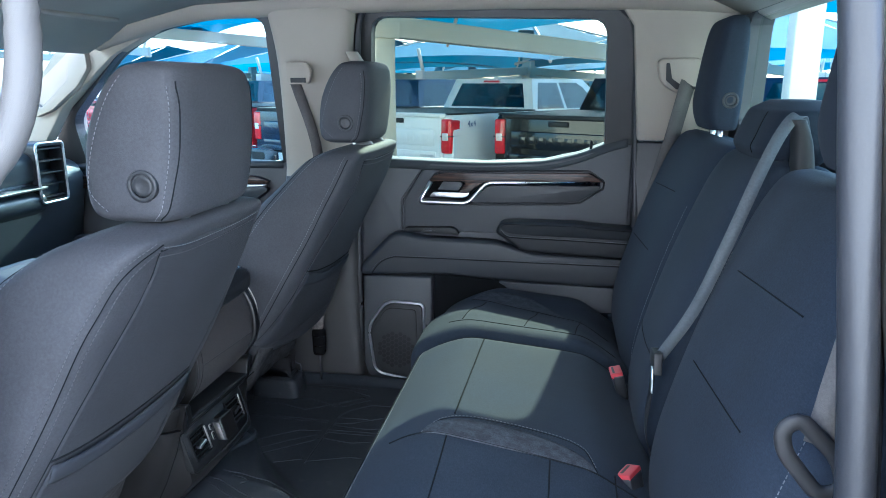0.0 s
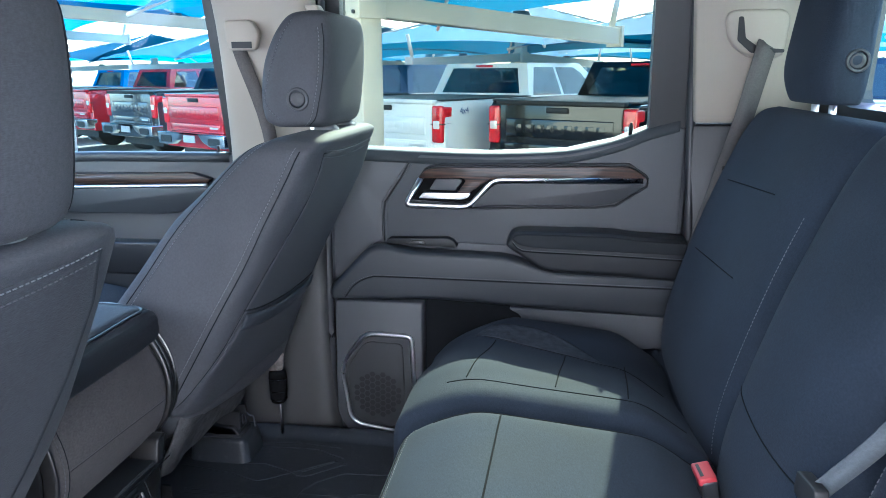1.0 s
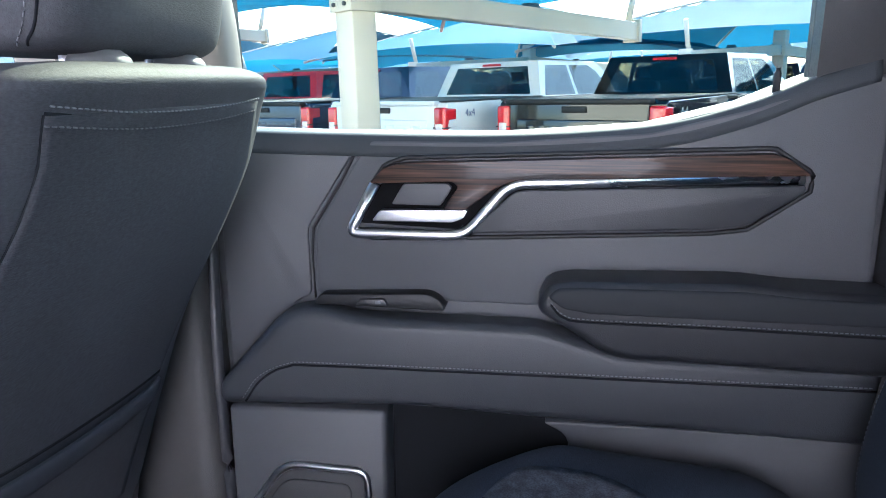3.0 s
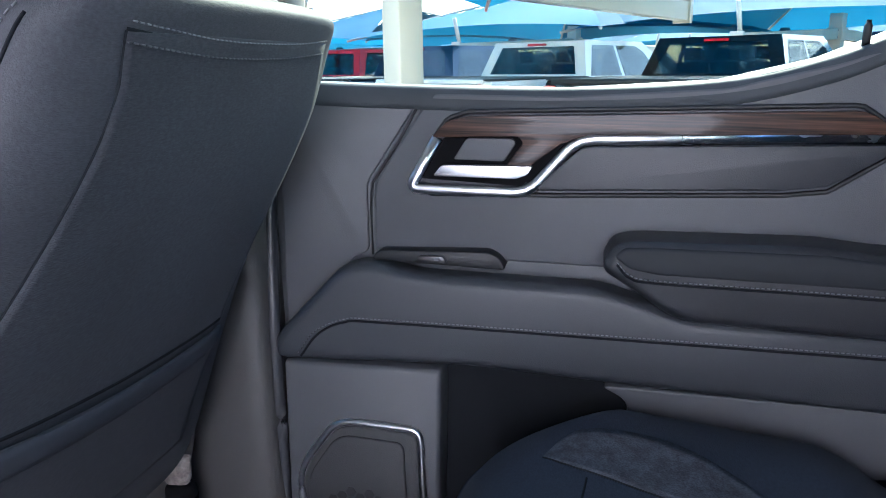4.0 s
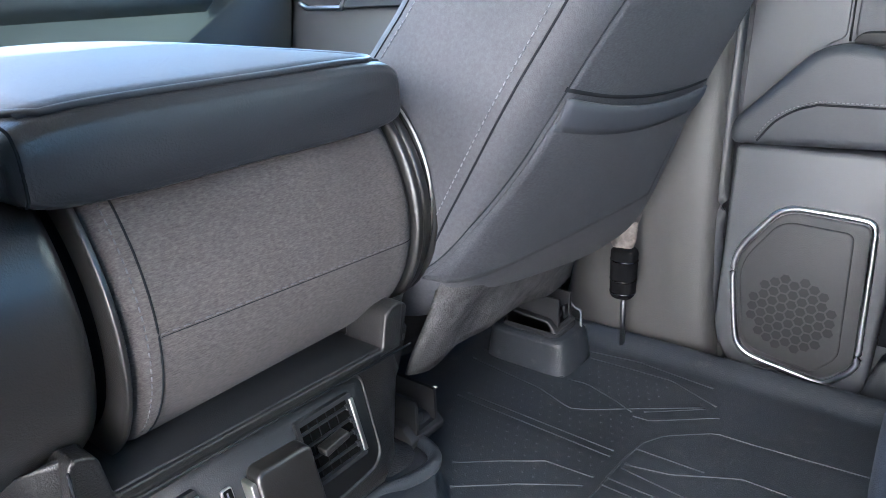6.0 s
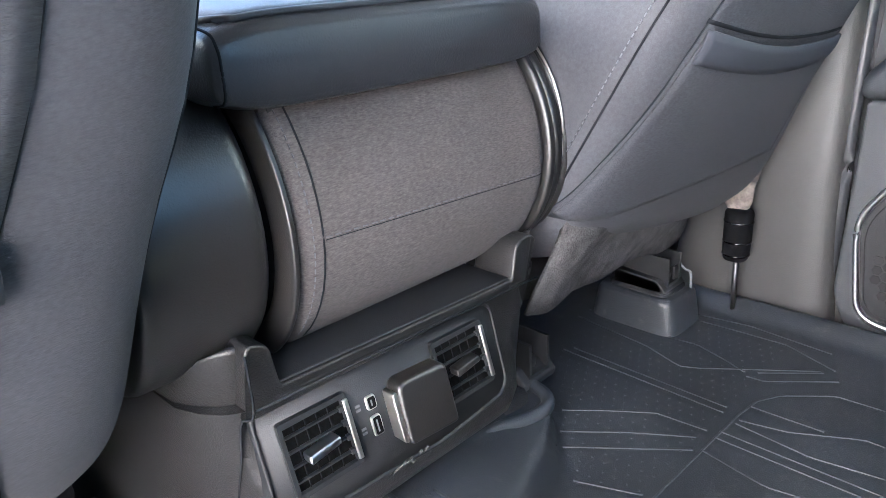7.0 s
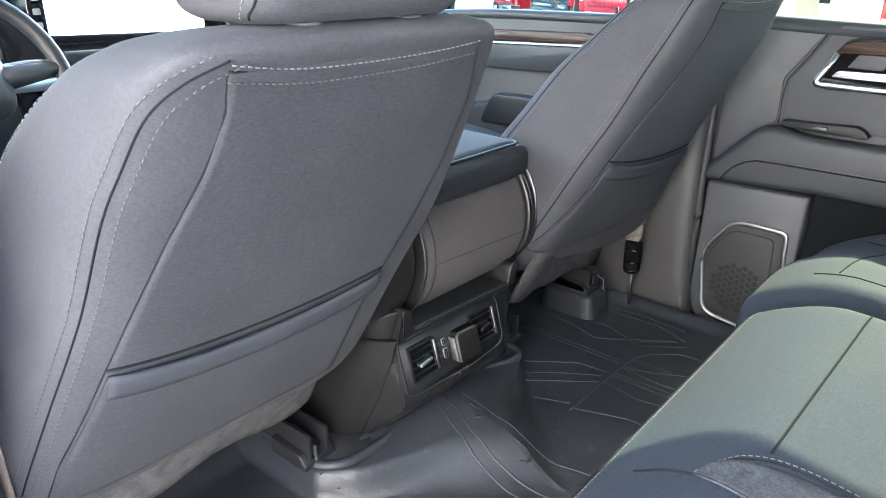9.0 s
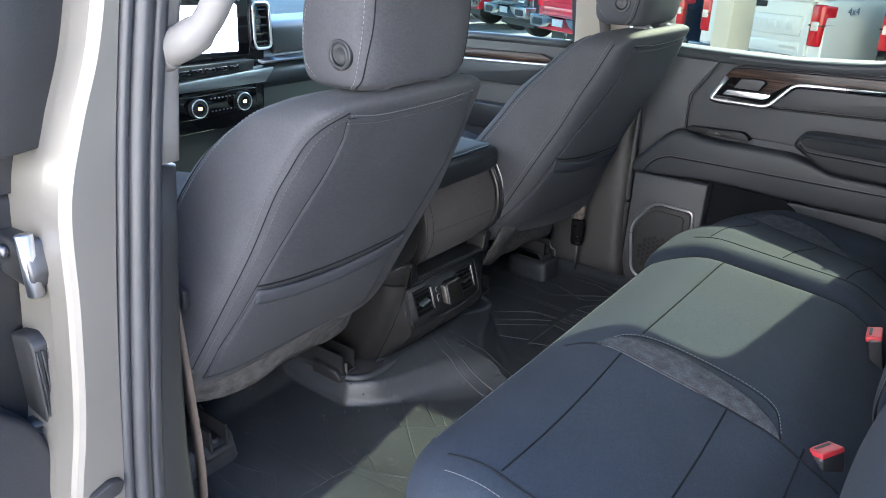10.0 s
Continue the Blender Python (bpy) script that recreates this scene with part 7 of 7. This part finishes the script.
def canopy_material():
    m = bpy.data.materials.new("blue_shade_cloth")
    m.use_nodes = True
    t = m.node_tree
    b = t.nodes["Principled BSDF"]
    b.inputs["Roughness"].default_value = 0.8
    co = t.nodes.new("ShaderNodeTexCoord")
    ns = t.nodes.new("ShaderNodeTexNoise")
    ns.inputs["Scale"].default_value = 0.8
    ns.inputs["Detail"].default_value = 5
    rp = t.nodes.new("ShaderNodeValToRGB")
    rp.color_ramp.elements[0].color = (0.035, 0.205, 0.36, 1)
    rp.color_ramp.elements[1].color = (0.075, 0.29, 0.44, 1)
    t.links.new(co.outputs["Object"], ns.inputs["Vector"])
    t.links.new(ns.outputs["Fac"], rp.inputs[0])
    t.links.new(rp.outputs[0], b.inputs["Base Color"])
    tr = t.nodes.new("ShaderNodeBsdfTranslucent")
    t.links.new(rp.outputs[0], tr.inputs[0])
    mx = t.nodes.new("ShaderNodeMixShader")
    mx.inputs[0].default_value = 0.45
    t.links.new(b.outputs[0], mx.inputs[1])
    t.links.new(tr.outputs[0], mx.inputs[2])
    t.links.new(mx.outputs[0], t.nodes["Material Output"].inputs[0])
    return m


SHADE = canopy_material()


def canopy(both=True, w=0.30, reach=5.0, high=2.5):
    """A steel post with cantilever arms along x, and a hipped cloth roof on struts."""
    c = empty("shade_canopy", (0, 0, 0), "blue hipped shade canopy on cream steel posts", "canopy", "shade canopies")
    post = part("post", box(-w / 2, w / 2, -w / 2, w / 2, 0.02, high + 0.9), STEELWORK, c, "cream square steel post", bevel=0.015)
    part("base_plate", box(-w * 0.8, w * 0.8, -w * 0.8, w * 0.8, 0.0, 0.03), STEELWORK, c, bevel=0.005)
    part("cap_plate", box(-w * 0.62, w * 0.62, -w * 0.62, w * 0.62, high + 0.27, high + 0.57), STEELWORK, c, bevel=0.008)
    for dy in (-w * 0.3, w * 0.3):
        for z in (high + 0.34, high + 0.50):
            part("bolt", tube([(-w * 0.62, dy, z), (-w * 0.62 - 0.025, dy, z)], 0.022, sides=6), STEEL, post)
    sides = (1, -1) if both else (1,)
    for s in sides:
        bm = bmesh.new()
        rings = []
        for k in range(6):
            f = k / 5
            x, h = s * (w / 2 + (reach - w / 2) * f), 0.125
            zz = high + 0.42 - 0.20 * f
            rings.append([bm.verts.new(q) for q in ((x, -0.10, zz - h), (x, 0.10, zz - h), (x, 0.10, zz + h), (x, -0.10, zz + h))])
        for a, b in zip(rings, rings[1:]):
            for k in range(4):
                bm.faces.new((a[k], a[(k + 1) % 4], b[(k + 1) % 4], b[k]))
        bm.faces.new(rings[0])
        bm.faces.new(rings[-1])
        part("arm", bm, STEELWORK, c, "cream tapered cantilever arm", smooth=False, bevel=0.01)
        part("strut", tube([(s * (reach - 0.15), 0, high + 0.3), (s * (reach + 0.05), 0, high + 0.95)], 0.05, sides=8), STEELWORK, c)
        part("arm_end", box(min(s * (reach - 0.05), s * (reach + 0.02)), max(s * (reach - 0.05), s * (reach + 0.02)), -0.14, 0.14, high + 0.06, high + 0.38), STEELWORK, c, bevel=0.005)
        lamp = part("flood_lamp", loft([((s * reach * 0.55, 0.05, high + 0.425), (0.16, 0, 0), (0, 0.10, 0)), ((s * reach * 0.55, 0.05, high + 0.50), (0.13, 0, 0), (0, 0.08, 0))], 4, 16, 2.5), STEEL, c, "grey flood lamp on the arm")
    # cloth: eaves pulled in between the corners, four hips up to a short ridge
    n = 24
    x0, x1 = (-reach - 0.1 if both else -1.0), reach + 0.1
    bm = bmesh.new()
    g = []
    for i in range(n + 1):
        row = []
        for j in range(n + 1):
            u, v = 2 * i / n - 1, 2 * j / n - 1
            pull = 0.10
            uu = u * (1 - pull * (1 - v * v))
            vv = v * (1 - pull * (1 - u * u))
            h = 1 - max(abs(u), abs(v))
            sag = -0.25 * h * (1 - h)
            eave = 0.22 * (max(abs(u), abs(v)) ** 6) * (min(abs(u), abs(v)) ** 2)
            z = high + 0.78 + 1.35 * h + sag - eave
            row.append(bm.verts.new(((x0 + x1) / 2 + uu * (x1 - x0) / 2, vv * 4.3, z)))
        g.append(row)
    for i in range(n):
        for j in range(n):
            bm.faces.new((g[i][j], g[i + 1][j], g[i + 1][j + 1], g[i][j + 1]))
    bmesh.ops.solidify(bm, geom=bm.faces[:], thickness=0.004)
    part("cloth", bm, SHADE, c, "blue translucent shade cloth", smooth=False)
    for s in (-1, 1):
        for q in (-1, 1):
            xa = (x0 + x1) / 2 + s * (x1 - x0) / 2
            part("hip_rafter", tube([(xa, q * 4.3, high + 0.52), ((x0 + x1) / 2 + s * (x1 - x0) / 4, q * 2.15, high + 1.36), ((x0 + x1) / 2, 0, high + 2.08)], 0.035, sides=6), STEELWORK, c)
    return c


def to_lot(x, y, turn, z=0.0):
    return LOT @ pose(x, y, z, 0, 0, turn)


GRID = 58.0
E1 = Vector((-math.sin(radians(GRID)), math.cos(radians(GRID)), 0))
E2 = Vector((math.cos(radians(GRID)), math.sin(radians(GRID)), 0))
P1 = Vector((-2.28, 7.2, 0))
first = canopy(False, 0.30, 5.05, 2.09)
first.matrix_basis = to_lot(P1.x, P1.y, GRID - 6)
second = canopy(True, 0.30, 5.2, 2.6)
second.matrix_basis = to_lot(-10.2, 12.3, GRID - 4)
far = canopy(True, 0.30, 5.2, 1.80)
far.matrix_basis = to_lot(-1.2, 22.6, GRID)
for i, j in ((2, 1), (3, 1), (4, 1), (0, 1), (-1, 1), (2, 0), (3, 0), (0, 2), (1, 2), (2, 2), (3, 2), (4, 2), (5, 2), (-1, 2)):
    q = P1 + E1 * (8.0 * i + 0.2 * j) + E2 * 14.5 * j
    copy_thing(second if j == 0 else far, to_lot(q.x, q.y, GRID - 3 + 2 * ((i * 7 + j * 3) % 3), 0))
lone = empty("steel_post", (1.57, 3.85, 0), "slim cream steel canopy post behind the cab", "post")
part("shaft", box(1.48, 1.66, 3.76, 3.94, -0.2, 4.6), STEELWORK, lone, bevel=0.01)
part("base_plate", box(1.42, 1.72, 3.70, 4.0, -0.13, -0.10), STEELWORK, lone, bevel=0.004)


# ---- parked pickups ----
def text_part(words, size, material, parent, m, name="decal"):
    cu = bpy.data.curves.new(name, "FONT")
    cu.body, cu.size, cu.extrude = words, size, 0.002
    cu.shear = 0.15
    tmp = bpy.data.objects.new(name, cu)
    scene.collection.objects.link(tmp)
    bpy.context.view_layer.update()
    me = bpy.data.meshes.new_from_object(tmp.evaluated_get(bpy.context.evaluated_depsgraph_get()))
    bpy.data.objects.remove(tmp)
    me.materials.clear()
    me.materials.append(material)
    ob = new(name, me)
    ob.parent = parent
    ob.matrix_basis = m
    return ob


DECAL = shader("blue_grey_decal", (0.12, 0.16, 0.28), 0.4)
PALE = shader("pale_lettering", (0.55, 0.56, 0.58), 0.3, 0.6)


def pickup(colour_name, colour, label, metal=0.2, chrome_bumper=True):
    """A crew-cab pickup: tailgate at x = 0, right side at y = 0, nose at x = 5.9."""
    t = empty("pickup_truck", (0, 0, 0), label, "pickup truck", "parked pickups")
    dark = max(colour) < 0.1
    paint = shader(colour_name, colour, 0.15 if dark else 0.22, metal, coat=0.6 if dark else 0.7, spec=0.5)
    W = 2.0

    def arch(cx, r=0.50, n=12):
        return [(cx + r * math.cos(a), 0.42 + r * math.sin(a)) for a in (math.pi * k / n for k in range(n + 1))]
    low = 0.52
    side = [(0.02, low), (0.02, 1.40), (0.06, 1.435), (2.02, 1.43), (2.02, 1.43), (4.35, 1.38), (5.3, 1.30), (5.75, 1.18), (5.88, 0.95), (5.88, low)]
    bm = prism(side + [(4.98 + 0.5, low)] + list(arch(4.98))[1:-1] + [(4.48, low), (1.78, low)] + list(arch(1.28))[1:-1] + [(0.78, low)], "y", 0.0, W)
    for v in bm.verts:
        if v.co.z > 1.15:
            k = (v.co.z - 1.15) * 0.16
            v.co.y += k if v.co.y < 1 else -k
    body = part("body", bm, paint, t, smooth=False, bevel=0.035, seg=3)
    # open bed seen from behind: dark liner
    part("bed_liner", box(0.10, 1.95, 0.16, W - 0.16, 1.30, 1.447), BLACK, t, smooth=False)
    for y0, y1 in ((0.045, 0.15), (W - 0.15, W - 0.045)):
        part("bed_rail", box(0.04, 2.0, y0, y1, 1.43, 1.452), BLACK, t, bevel=0.008)
    # greenhouse
    bm = bmesh.new()
    lower = [(2.02, 0.10, 1.40), (4.55, 0.10, 1.37), (4.55, W - 0.10, 1.37), (2.02, W - 0.10, 1.40)]
    upper = [(2.20, 0.26, 1.90), (3.72, 0.26, 1.90), (3.72, W - 0.26, 1.90), (2.20, W - 0.26, 1.90)]
    sides = {"rear": [lower[3], lower[0], upper[0], upper[3]], "right": [lower[0], lower[1], upper[1], upper[0]], "left": [lower[3], lower[2], upper[2], upper[3]], "front": [lower[1], lower[2], upper[2], upper[1]]}
    panes = {"rear": [[(0.09, 0.14), (0.91, 0.14), (0.89, 0.86), (0.11, 0.86)]], "front": [[(0.07, 0.08), (0.93, 0.08), (0.90, 0.90), (0.10, 0.90)]]}
    panes["right"] = panes["left"] = [[(0.05, 0.10), (0.375, 0.10), (0.43, 0.88), (0.10, 0.88)], [(0.41, 0.10), (0.83, 0.10), (0.86, 0.72), (0.80, 0.88), (0.47, 0.88)]]

    def on(quad, f):
        p, q, r, s = [Vector(v) for v in quad]
        return [tuple(p + (q - p) * u + ((s + (r - s) * u) - (p + (q - p) * u)) * v) for u, v in f]
    for side_name, quad in sides.items():
        edges = []
        for loop in [quad] + [on(quad, f) for f in panes[side_name]]:
            vs = [bm.verts.new(q) for q in loop]
            edges += [bm.edges.new((vs[k], vs[(k + 1) % len(vs)])) for k in range(len(vs))]
        bmesh.ops.triangle_fill(bm, use_beauty=True, use_dissolve=False, edges=edges)
    bm.faces.new([bm.verts.new(q) for q in upper])
    bmesh.ops.remove_doubles(bm, verts=bm.verts[:], dist=0.001)
    bmesh.ops.recalc_face_normals(bm, faces=bm.faces[:])
    bmesh.ops.solidify(bm, geom=bm.faces[:], thickness=0.03)
    cab = part("cab", bm, paint, t, smooth=False, bevel=0.022, seg=2)
    for sx in (2.62, 3.55):
        for sy in (0.55, W - 0.55):
            row = part("seat_back", loft([((sx, sy, 1.36), (0.06, 0, 0), (0, 0.24, 0)), ((sx - 0.05, sy, 1.60), (0.05, 0, 0), (0, 0.21, 0))], 6, 20, 4), BLACK, cab, "dark seat back seen through the glass")
            part("headrest", loft([((sx - 0.06, sy, 1.63), (0.04, 0, 0), (0, 0.12, 0)), ((sx - 0.08, sy, 1.78), (0.035, 0, 0), (0, 0.10, 0))], 5, 16, 3.5), BLACK, row)

    def slab(points, push, mat, parent, name, label=""):
        bm = bmesh.new()
        vs = [bm.verts.new(Vector(q) + Vector(push)) for q in points]
        vs2 = [bm.verts.new(Vector(q) - Vector(push)) for q in points]
        n = len(vs)
        bm.faces.new(vs)
        bm.faces.new(vs2)
        for k in range(n):
            bm.faces.new((vs[k], vs[(k + 1) % n], vs2[(k + 1) % n], vs2[k]))
        return part(name, bm, mat, parent, label, smooth=False)
    rearq = [lower[3], lower[0], upper[0], upper[3]]
    rw = slab(on(rearq, [(0.09, 0.14), (0.91, 0.14), (0.89, 0.86), (0.11, 0.86)]), (-0.003, 0, 0.001), WINDOW, cab, "rear_window", "dark rear window")
    slab(on(rearq, [(0.40, 0.885), (0.60, 0.885), (0.60, 0.945), (0.40, 0.945)]), (-0.02, 0, 0.003), TAIL, cab, "brake_lamp", "red high brake lamp")
    for yy, quad in ((0, [lower[0], lower[1], upper[1], upper[0]]), (1, [lower[3], lower[2], upper[2], upper[3]])):
        push = (0, -0.003 if yy == 0 else 0.003, 0.001)
        slab(on(quad, [(0.05, 0.10), (0.375, 0.10), (0.43, 0.88), (0.10, 0.88)]), push, WINDOW, cab, "side_window", "dark side window")
        slab(on(quad, [(0.41, 0.10), (0.83, 0.10), (0.86, 0.72), (0.80, 0.88), (0.47, 0.88)]), push, WINDOW, cab, "side_window", "dark side window")
        y = -0.012 if yy == 0 else W + 0.012
        for x in (2.55, 3.55):
            part("door_handle", box(x, x + 0.20, min(y, y + 0.01) - 0.015, max(y, y + 0.01) + 0.015, 1.19, 1.23), paint, body, bevel=0.008)
        for x in (2.08, 3.16, 4.25):
            part("door_gap", box(x, x + 0.012, y - 0.003 if yy else y + 0.006, y + 0.004 if yy else y + 0.014, 0.62, 1.36), BLACK, body, smooth=False)
        ym = -0.17 if yy == 0 else W + 0.17
        part("wing_mirror", loft([((4.05, ym, 1.42), (0, 0.12, 0), (0, 0, 0.11)), ((4.17, ym, 1.42), (0, 0.10, 0), (0, 0, 0.10))], 6, 20, 4), BLACK, body)
    front = [lower[1], lower[2], upper[2], upper[1]]
    slab(on(front, [(0.07, 0.08), (0.93, 0.08), (0.90, 0.90), (0.10, 0.90)]), (0.004, 0, 0.002), WINDOW, cab, "windscreen", "dark windscreen")
    # tailgate with a pressed centre band, handle, spoiler lip
    tg = part("tailgate", box(-0.02, 0.06, 0.20, W - 0.20, 0.80, 1.425), paint, t, "painted tailgate with pressed centre band", bevel=0.02, seg=3)
    part("top_lip", box(-0.055, 0.06, 0.17, W - 0.17, 1.395, 1.45), BLACK if colour[0] < 0.3 else paint, tg, bevel=0.015)
    part("pressed_band", box(-0.032, 0.0, 0.30, W - 0.30, 1.02, 1.24), paint, tg, bevel=0.012)
    part("lower_band", box(-0.030, 0.0, 0.28, W - 0.28, 0.83, 0.95), paint, tg, bevel=0.012)
    part("gate_handle", box(-0.045, 0.0, 0.86, 1.14, 1.31, 1.375), BLACK, tg, bevel=0.012)
    for y0, y1, z0, z1 in ((0.32, 0.56, 0.875, 0.905),):
        part("name_bar", box(-0.034, -0.026, y0, y1, z0, z1), PALE, tg, smooth=False)
    for k in range(9):
        y0 = 0.40 + k * 0.135
        part("pressed_mark", box(-0.0365, -0.03, y0, y0 + 0.10, 1.085, 1.175), paint, tg, bevel=0.006)
    for y0, y1 in ((0.035, 0.20), (W - 0.20, W - 0.035)):
        tl = part("tail_lamp", box(-0.03, 0.20, y0, y1, 0.93, 1.38), TAIL, t, "red tail lamp with pale lens", bevel=0.03, seg=3)
        part("lens", box(-0.036, 0.05, y0 + 0.03, y1 - 0.03, 1.10, 1.20), LENS, tl, bevel=0.01)
        part("notch", box(-0.034, 0.215, y0 - 0.004, y1 + 0.004, 1.15, 1.165), BLACK, tl, smooth=False)
    bmat = ALLOY if chrome_bumper else BLACK
    bp = part("bumper", prism(fillet([(0.02, 0.58), (0.40, 0.58), (0.62, 0.66), (0.75, 0.78), (W - 0.75, 0.78), (W - 0.62, 0.66), (W - 0.40, 0.58), (W - 0.02, 0.58), (W - 0.0, 0.80), (0.0, 0.80)], 0.03), "x", -0.16, 0.10), bmat, t, "rear bumper with corner steps", bevel=0.025, seg=3)
    for y0, y1 in ((0.12, 0.45), (W - 0.45, W - 0.12)):
        part("bumper_step", prism(fillet([(y0, 0.62), (y1, 0.62), (y1, 0.74), (y0, 0.74)], 0.04), "x", -0.168, -0.15), BLACK, bp, smooth=False)
    part("plate_recess", box(-0.165, -0.15, 0.83, 1.17, 0.64, 0.76), PALE, bp, smooth=False)
    part("underbody", box(0.2, 5.7, 0.25, W - 0.25, 0.36, 0.60), BLACK, t, smooth=False)
    for cx in (1.28, 4.98):
        for y0, y1 in ((0.02, 0.29), (W - 0.29, W - 0.02)):
            n = 28
            wheel = part("tyre", prism([(cx + 0.41 * math.cos(2 * math.pi * k / n), 0.41 + 0.41 * math.sin(2 * math.pi * k / n)) for k in range(n)], "y", y0, y1), TYRE, t, "black tyre", bevel=0.03, seg=3)
            ys = (y0 - 0.006, y0 + 0.06) if y0 < 1 else (y1 - 0.06, y1 + 0.006)
            rim = part("rim", prism([(cx + 0.26 * math.cos(2 * math.pi * k / n), 0.41 + 0.26 * math.sin(2 * math.pi * k / n)) for k in range(n)], "y", *ys), ALLOY, wheel, "bright alloy rim", bevel=0.015)
            yo = ys[0] - 0.003 if y0 < 1 else ys[1] + 0.003
            bm = bmesh.new()
            for k in range(6):
                a = 2 * math.pi * k / 6
                prism([(cx + math.cos(a + d) * r, 0.41 + math.sin(a + d) * r) for r, d in ((0.09, -0.28), (0.23, -0.30), (0.23, 0.30), (0.09, 0.28))], "y", min(yo, yo + 0.004), max(yo, yo + 0.004), bm)
            part("rim_opening", bm, BLACK, wheel, smooth=False)
    text_part("4x4", 0.12, DECAL if colour[0] > 0.3 else PALE, t, Matrix.Translation((0.32, 0.018, 1.27)) @ pose(0, 0, 0, 81), "decal")
    return t


def park(truck, x, y, turn=60.0):
    truck.matrix_basis = to_lot(x, y, turn)


BLACK_T = lambda: pickup("gloss_black_paint", (0.004, 0.004, 0.005), "gloss black crew-cab pickup parked under the canopies", 0.0, False)
WHITE_T = lambda: pickup("white_paint", (0.78, 0.79, 0.80), "white crew-cab pickup parked under the canopies", 0.0)
RED_T = lambda: pickup("red_paint", (0.42, 0.012, 0.02), "red crew-cab pickup parked under the canopies", 0.1)
NAVY_T = lambda: pickup("navy_paint", (0.015, 0.025, 0.06), "dark navy crew-cab pickup parked under the canopies", 0.3)
BLUE_T = lambda: pickup("bright_blue_paint", (0.01, 0.16, 0.50), "bright blue crew-cab pickup parked under the canopies", 0.2)
GREY_T = lambda: pickup("dark_grey_paint", (0.07, 0.075, 0.085), "dark grey crew-cab pickup parked under the canopies", 0.4)

park(BLACK_T(), 0.79, 6.86, 59.3)
white = WHITE_T()
park(white, -1.42, 7.66, 59.3)
navy = NAVY_T()
park(navy, -3.40, 8.85, 60)
red = RED_T()
park(red, -5.29, 10.05, 60)
grey = GREY_T()
park(grey, -7.75, 12.1, 60)
copy_thing(red, to_lot(-10.47, 14.04, 60))
blue = BLUE_T()
park(blue, -12.9, 15.9, 60)
for k, src in ((0, white), (1, grey), (2, red), (3, white), (4, blue), (5, red), (6, white), (-1, grey), (-2, navy), (-3, white)):
    q = Vector((-1.0, 19.5, 0)) + E1 * (2.9 * k) + E2 * 2.0
    copy_thing(src, to_lot(q.x, q.y, 60))
copy_thing(navy, to_lot(3.0, 6.05, 60))
